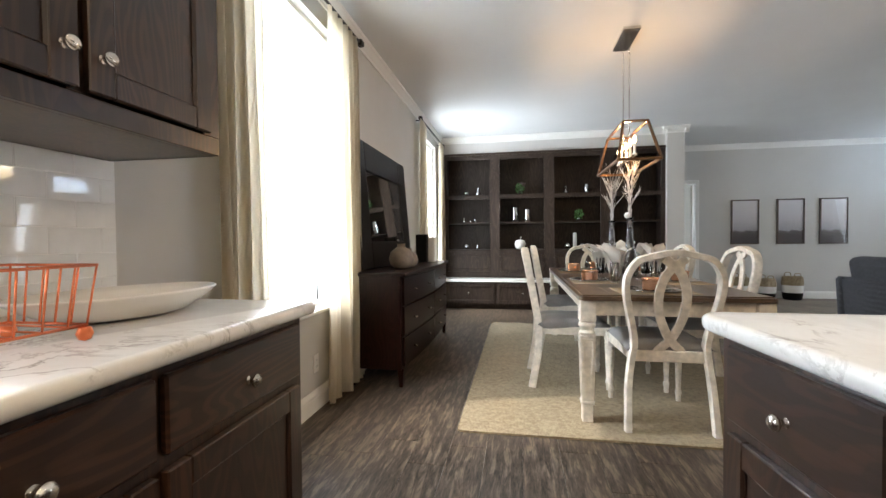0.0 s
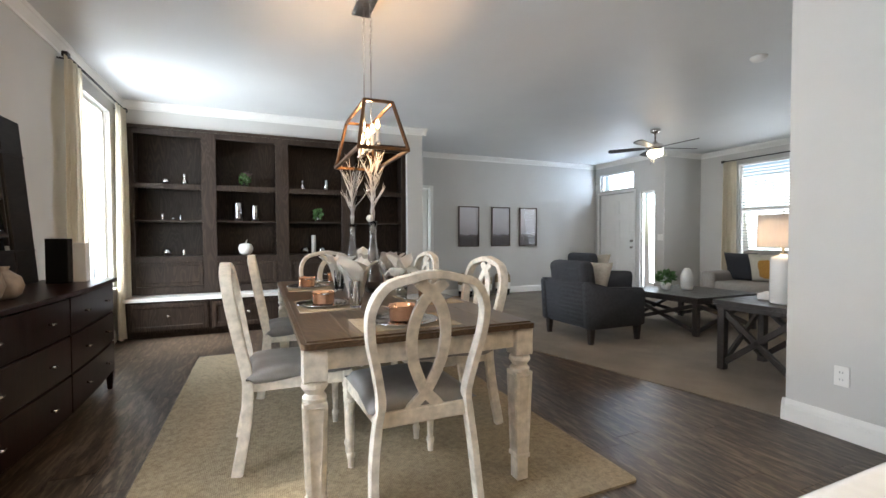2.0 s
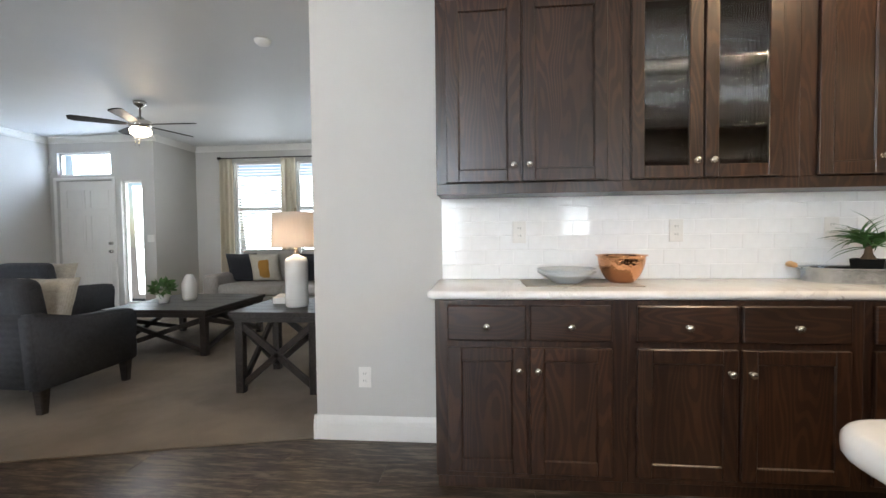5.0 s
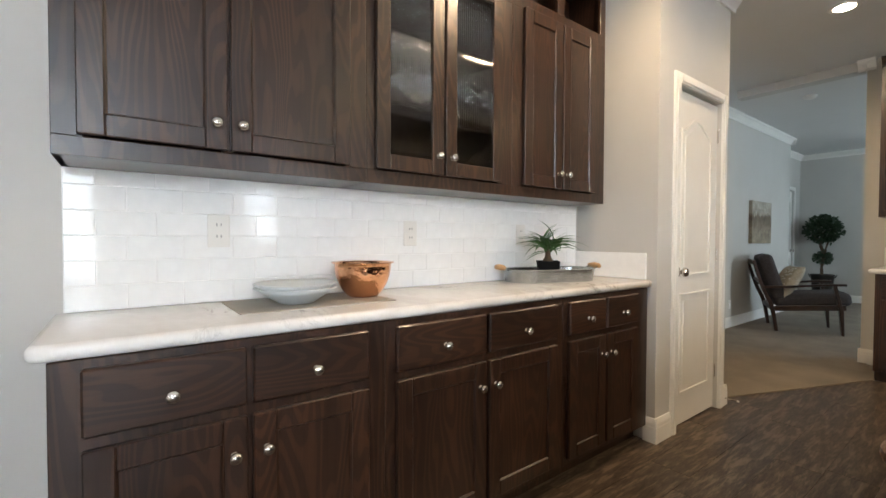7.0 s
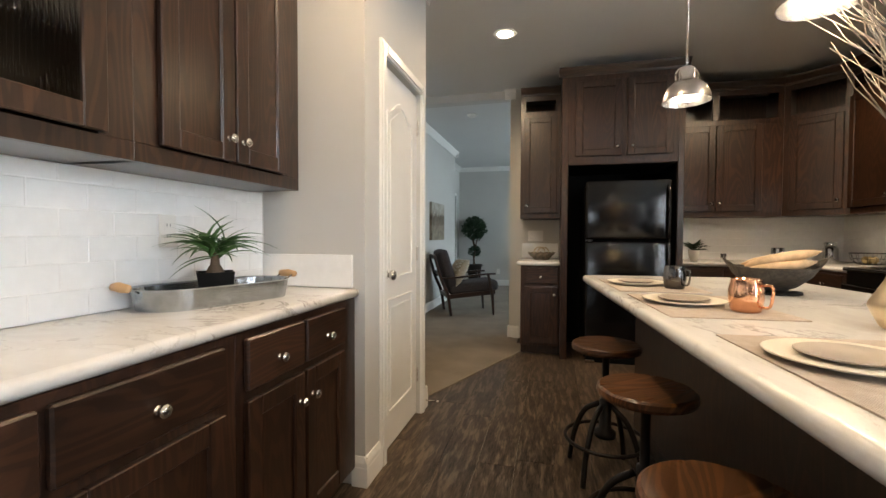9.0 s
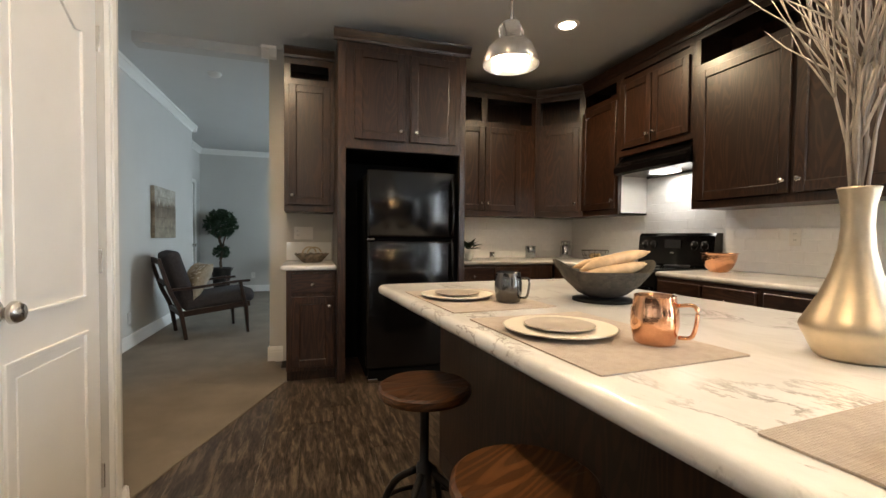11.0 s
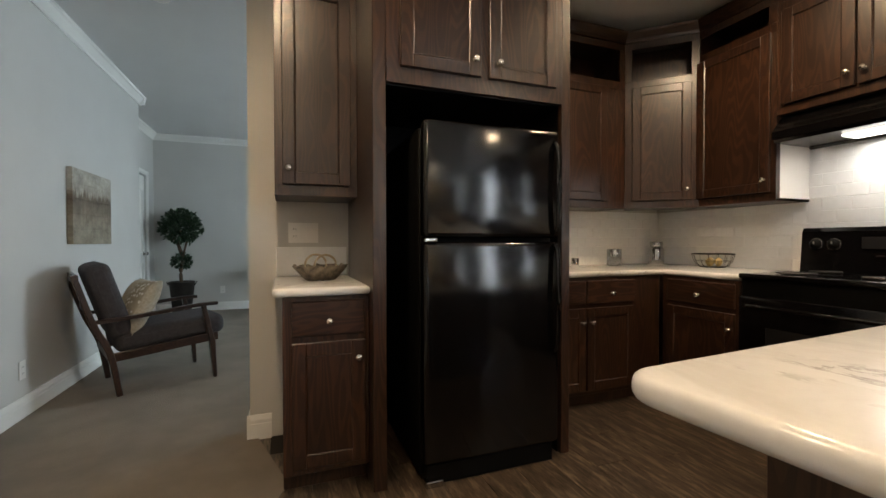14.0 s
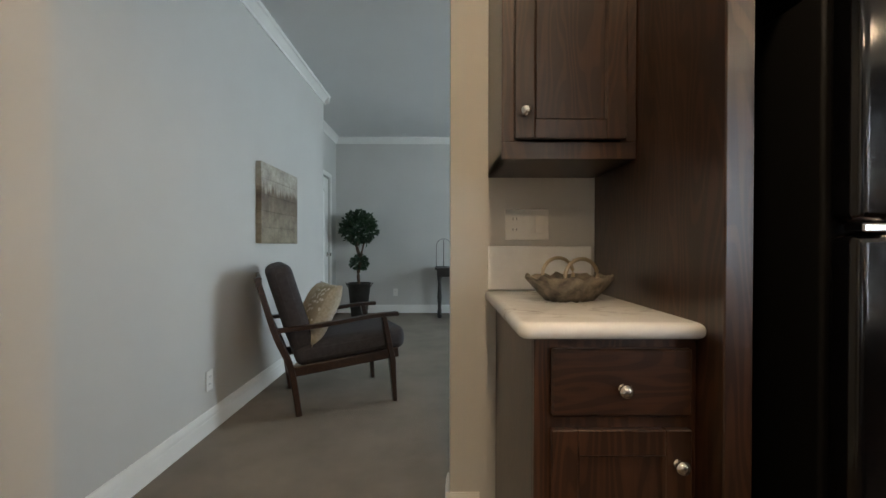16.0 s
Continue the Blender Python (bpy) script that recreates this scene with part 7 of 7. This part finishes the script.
CW = plain("copper_wire", (0.75, 0.22, 0.10), 0.3, 1.0)
hx, hy = 0.10, 0.13
ring = lambda k, z: [(-hx * k, -hy * k, z), (hx * k, -hy * k, z), (hx * k, hy * k, z), (-hx * k, hy * k, z)]
sweep("rim", [(ring(1.0, 0.14), 0.006), (ring(0.9, 0.03), 0.006)], CW, cbk, closed=True, seg=6)
sweep("wire", [([(x * hx, s * hy, 0.14), (x * hx * 0.9, s * hy * 0.9, 0.03)], 0.004) for x in (-1, -0.6, -0.2, 0.2, 0.6, 1) for s in (-1, 1)] + [([(s * hx, y * hy, 0.14), (s * hx * 0.9, y * hy * 0.9, 0.03)], 0.004) for y in (-0.7, -0.35, 0, 0.35, 0.7) for s in (-1, 1)] + [([(-hx * 0.9, y * hy, 0.03), (hx * 0.9, y * hy, 0.03)], 0.004) for y in (-0.7, -0.35, 0, 0.35, 0.7)], CW, cbk, seg=5)
for sx in (-1, 1):
    for sy in (-1, 1):
        lathe("foot", [(0.0, 0.0), (0.010, 0.004), (0.014, 0.014), (0.010, 0.026), (0.0, 0.03)], CW, cbk, 12, (sx * hx * 0.88, sy * hy * 0.88, 0))

# ---- den ----
ac = thing("wooden_armchair", pose(4.63, -3.985, 0.008, 0, 0, 114), "dark wood lounge chair with charcoal cushions on carpet", "armchair")
for s in (-1, 1):
    x = s * 0.285
    sweep("rear_leg", [(curve_pts([(x, -0.28, 0.86), (x, -0.18, 0.52), (x, -0.09, 0.30), (x, -0.04, 0.0)], 14), 0.042, 0.062)], CHAIRW, ac, up=(1, 0, 0), flat=True, taper=[0.7 + 0.3 * min(1, (14 - abs(8 - i)) / 14) for i in range(15)])
    sweep("front_leg", [([(x, 0.50, 0.58), (x, 0.56, 0.28), (x, 0.58, 0.0)], 0.040, 0.058)], CHAIRW, ac, up=(1, 0, 0), flat=True, taper=[0.8, 1.0, 0.6])
    sweep("arm", [(curve_pts([(x, -0.20, 0.53), (x, 0.1, 0.55), (x, 0.42, 0.585), (x, 0.60, 0.592)], 14), 0.055, 0.026)], CHAIRW, ac, flat=True)
    sweep("side_rail", [([(x, -0.10, 0.27), (x, 0.60, 0.33)], 0.028, 0.06)], CHAIRW, ac, flat=True)
for y, z, a, b in ((0.57, 0.32, 0.03, 0.06), (-0.09, 0.28, 0.03, 0.05), (-0.265, 0.83, 0.026, 0.06), (-0.20, 0.60, 0.02, 0.04)):
    sweep("cross_rail", [([(-0.285, y, z), (0.285, y, z)], a, b)], CHAIRW, ac, flat=True)
c = soft_box("seat_cushion", (-0.268, -0.33, -0.075), (0.268, 0.40, 0.085), DARKUP, ac, 0.06)
c.matrix_basis = pose(0, 0.27, 0.385, 5, 0, 0)
c = soft_box("back_cushion", (-0.268, -0.075, -0.28), (0.268, 0.075, 0.28), DARKUP, ac, 0.055)
c.matrix_basis = pose(0, -0.08, 0.66, 17, 0, 0)
p = cushion("throw_pillow", 0.43, 0.43, 0.16, LACE)
p.matrix_world = ac.matrix_world @ pose(0.05, 0.10, 0.60, 62, 0, 10)
tagged(p, "beige throw pillow with white crochet band on the wooden armchair", "pillow")


def tree_picture():
    m, nt, bs = nodes_of("weathered_tree_panel")
    tc = nt.nodes.new("ShaderNodeTexCoord")
    sep = nt.nodes.new("ShaderNodeSeparateXYZ")
    full = nt.nodes.new("ShaderNodeMapping")
    full.inputs["Scale"].default_value = (1.3, 1, 1.7)
    nt.links.new(tc.outputs["Object"], full.inputs["Vector"])
    nt.links.new(full.outputs["Vector"], sep.inputs[0])
    mp = nt.nodes.new("ShaderNodeMapping")
    mp.inputs["Scale"].default_value = (12, 1, 1.2)
    nt.links.new(full.outputs["Vector"], mp.inputs["Vector"])
    n = noise_at(nt, mp.outputs["Vector"], 1.0, 5, 0.7)
    n2 = noise_at(nt, full.outputs["Vector"], 7, 6, 0.7)
    a = nt.nodes.new("ShaderNodeMath")
    a.operation = "MULTIPLY_ADD"
    a.inputs[1].default_value = -0.5
    nt.links.new(n, a.inputs[0])
    nt.links.new(sep.outputs["Z"], a.inputs[2])
    c = ramp(nt, a.outputs[0], [(0.0, (0.30, 0.26, 0.20)), (0.2, (0.20, 0.16, 0.12)), (0.38, (0.16, 0.12, 0.09)), (0.46, (0.40, 0.37, 0.32)), (0.8, (0.44, 0.42, 0.38))])
    nt.links.new(mixed(nt, c, ramp(nt, n2, [(0.35, (0.45, 0.40, 0.33)), (0.65, (1.2, 1.15, 1.05))]), 0.7, "MULTIPLY"), bs.inputs["Base Color"])
    bs.inputs["Roughness"].default_value = 0.8
    return m


pc = thing("plank_picture", pose(4.979, -4.47, 1.075, 0, 0, -90), "weathered plank wall picture of a row of trees", "picture")
TP = tree_picture()
for i in range(5):
    box("plank", (-0.382, -0.04, i * 0.117), (0.382, 0, i * 0.117 + 0.116), TP, pc, 0.002)

tp = thing("topiary_tree", pose(4.87, -7.40, 0.008), "double-ball topiary tree in a dark metal bucket", "tree")
lathe("bucket", [(0.0, 0.0), (0.115, 0.0), (0.12, 0.01), (0.165, 0.48), (0.172, 0.485), (0.172, 0.50), (0.16, 0.50), (0.15, 0.44), (0.0, 0.43)], plain("aged_zinc", (0.055, 0.05, 0.045), 0.55, 0.7, 0.3), tp, 28)
for s in (-1, 1):
    sweep("handle", [(curve_pts([(s * 0.165, -0.04, 0.44), (s * 0.20, 0, 0.50), (s * 0.165, 0.04, 0.44)], 10), 0.010)], IRON, tp, seg=6)
sweep("trunk", [(curve_pts([(0, 0, 0.40), (0.012, 0.01, 0.65), (-0.02, 0, 0.85), (0.03, 0, 1.02), (0.0, 0, 1.25)], 24), 0.05), (curve_pts([(-0.015, 0, 0.85), (-0.05, 0.02, 1.0), (-0.09, 0.02, 1.15)], 10), 0.028), (curve_pts([(0.03, 0, 1.0), (0.09, -0.02, 1.12), (0.13, -0.02, 1.22)], 10), 0.026)], BARK, tp, seg=8)
leaf_ball("crown", tp, LEAFD, 0, 0, 1.31, 0.265, 1500, 0.06, 51, 0.92)
leaf_ball("lower_crown", tp, LEAFD, 0.0, 0, 0.80, 0.125, 420, 0.05, 52, 0.85)

dk = thing("console_table", pose(3.30, -7.45, 0.008), "dark carved wooden console table against the far wall", "table")
boxes("top", [((-0.45, -0.22, 0.70), (0.45, 0.22, 0.735)), ((-0.42, -0.20, 0.60), (0.42, 0.20, 0.70))], ESPR, dk)
for sx in (-1, 1):
    for sy in (-1, 1):
        lathe("leg", [(0.0, 0.0), (0.03, 0.0), (0.035, 0.06), (0.022, 0.10), (0.034, 0.30), (0.024, 0.50), (0.035, 0.60), (0.0, 0.60)], ESPR, dk, 14, (sx * 0.38, sy * 0.16, 0))
wr = thing("wire_lantern", pose(3.62, -7.45, 0.743), "black wire arched ornament on the console table", "ornament")
sweep("hoop", [([(-0.11, 0, 0.0)] + [(0.11 * math.cos(radians(180 - i * 15)), 0, 0.30 + 0.12 * math.sin(radians(i * 15))) for i in range(13)] + [(0.11, 0, 0.0)], 0.008), ([(0, -0.11, 0.0)] + [(0, 0.11 * math.cos(radians(180 - i * 15)), 0.30 + 0.12 * math.sin(radians(i * 15))) for i in range(13)] + [(0, 0.11, 0.0)], 0.008), ([(-0.11, 0, 0.004), (0.11, 0, 0.004)], 0.008), ([(0, -0.11, 0.004), (0, 0.11, 0.004)], 0.008)], IRON, wr, seg=6)
ds = thing("door_stop", pose(3.974, -0.53, 0.05), "spring door stop on the baseboard", "door stop")
sweep("spring", [([(0, 0, 0), (-0.07, 0, 0)], 0.008)], NICKEL, ds, seg=8)
sweep("tip", [([(-0.07, 0, 0), (-0.082, 0, 0)], 0.013)], CERAM, ds, seg=8)

# ---- floor planks and wall tiles ----
def planks():
    """Vinyl planks running along y; those wholly under carpet are left out."""
    host = structure(new("floor"), "dark grey-brown wood-look vinyl plank floor", "floor")
    rnd = random.Random(5)
    bw, bl = 0.185, 1.25
    meshes = {}
    x = 0.02
    row = 0
    while x < 4.66:
        y = -2.9 + rnd.uniform(-1.1, 0)
        while y < 8.4:
            y0, y1 = max(y, -2.9), min(y + bl, 8.4)
            x1 = min(x + bw, 4.66)
            y += bl
            if y1 - y0 < 0.05:
                continue
            edge = 4.51 - (y0 - 3.575) * (1.08 / 4.375)
            if y0 > 3.6 and x > edge + 0.02:
                continue
            if y1 < 3.4 and x > 4.5 and y0 > 0.3:
                continue
            if y1 < -0.55 and x > 4.08 + (y1 + 0.55) * 0.401 + 0.02:
                continue
            key = (round(x1 - x, 3), round(y1 - y0, 3))
            if key not in meshes:
                ob = box("plank", (-key[0] / 2 + 0.0004, -key[1] / 2 + 0.0004, -0.006), (key[0] / 2 - 0.0004, key[1] / 2 - 0.0004, 0.0), PLANK, host, 0.0008)
                meshes[key] = ob.data
            else:
                ob = new("plank", meshes[key])
                ob.parent = host
            ob.location = ((x + x1) / 2, (y0 + y1) / 2, 0)
        x += bw
        row += 1


planks()


def tiles(name, m, w, h, label, shift=0.0):
    """Subway tiles over local x 0..w and z 0..h, faces towards -y, on a grout bed."""
    host = structure(thing(name, m, label, "backsplash"), label, "backsplash")
    box("grout", (0, -0.0086, 0), (w, 0.0, h), GROUT, host, 0)
    tw, th, g = 0.152, 0.076, 0.0012
    meshes = {}
    r = 0
    z = 0.0
    while z < h - 0.01:
        z1 = min(z + th, h)
        x = -tw * 0.5 * (r % 2) - shift
        while x < w:
            a, b = max(x, 0), min(x + tw, w)
            x += tw
            if b - a < 0.012:
                continue
            key = (round(b - a, 3), round(z1 - z, 3))
            if key not in meshes:
                ob = box("tile", (g / 2, -0.010, g / 2), (key[0] - g / 2, -0.003, key[1] - g / 2), TILE, host, 0.0022)
                meshes[key] = ob.data
            else:
                ob = new("tile", meshes[key])
                ob.parent = host
            ob.location = (a, 0, z)
            ob.rotation_euler = (random.uniform(-0.006, 0.006), 0, random.uniform(-0.006, 0.006))
        z = z1
        r += 1
    return host


TL = "glossy white subway tile backsplash"
tiles("backsplash", pose(4.509, 2.86, 0.896, 0, 0, -90), 2.45, 0.43, TL)
tiles("backsplash", pose(2.06, -2.978, 0.896, 0, 0, 180), 1.70, 0.44, TL)
tiles("backsplash", pose(0.352, -2.97, 0.896, 0, 0, 90), 1.15, 0.44, TL)
tiles("backsplash", pose(0.352, -1.82, 0.896, 0, 0, 90), 0.79, 0.78, TL)
tiles("backsplash", pose(0.352, -1.03, 0.896, 0, 0, 90), 1.44, 0.44, TL)
tiles("backsplash", pose(0.022, 1.43, 0.896, 0, 0, 90), 0.81, 0.44, TL)
tiles("backsplash", pose(0.022, 0.61, 0.896, 0, 0, 90), 0.82, 0.152, TL)
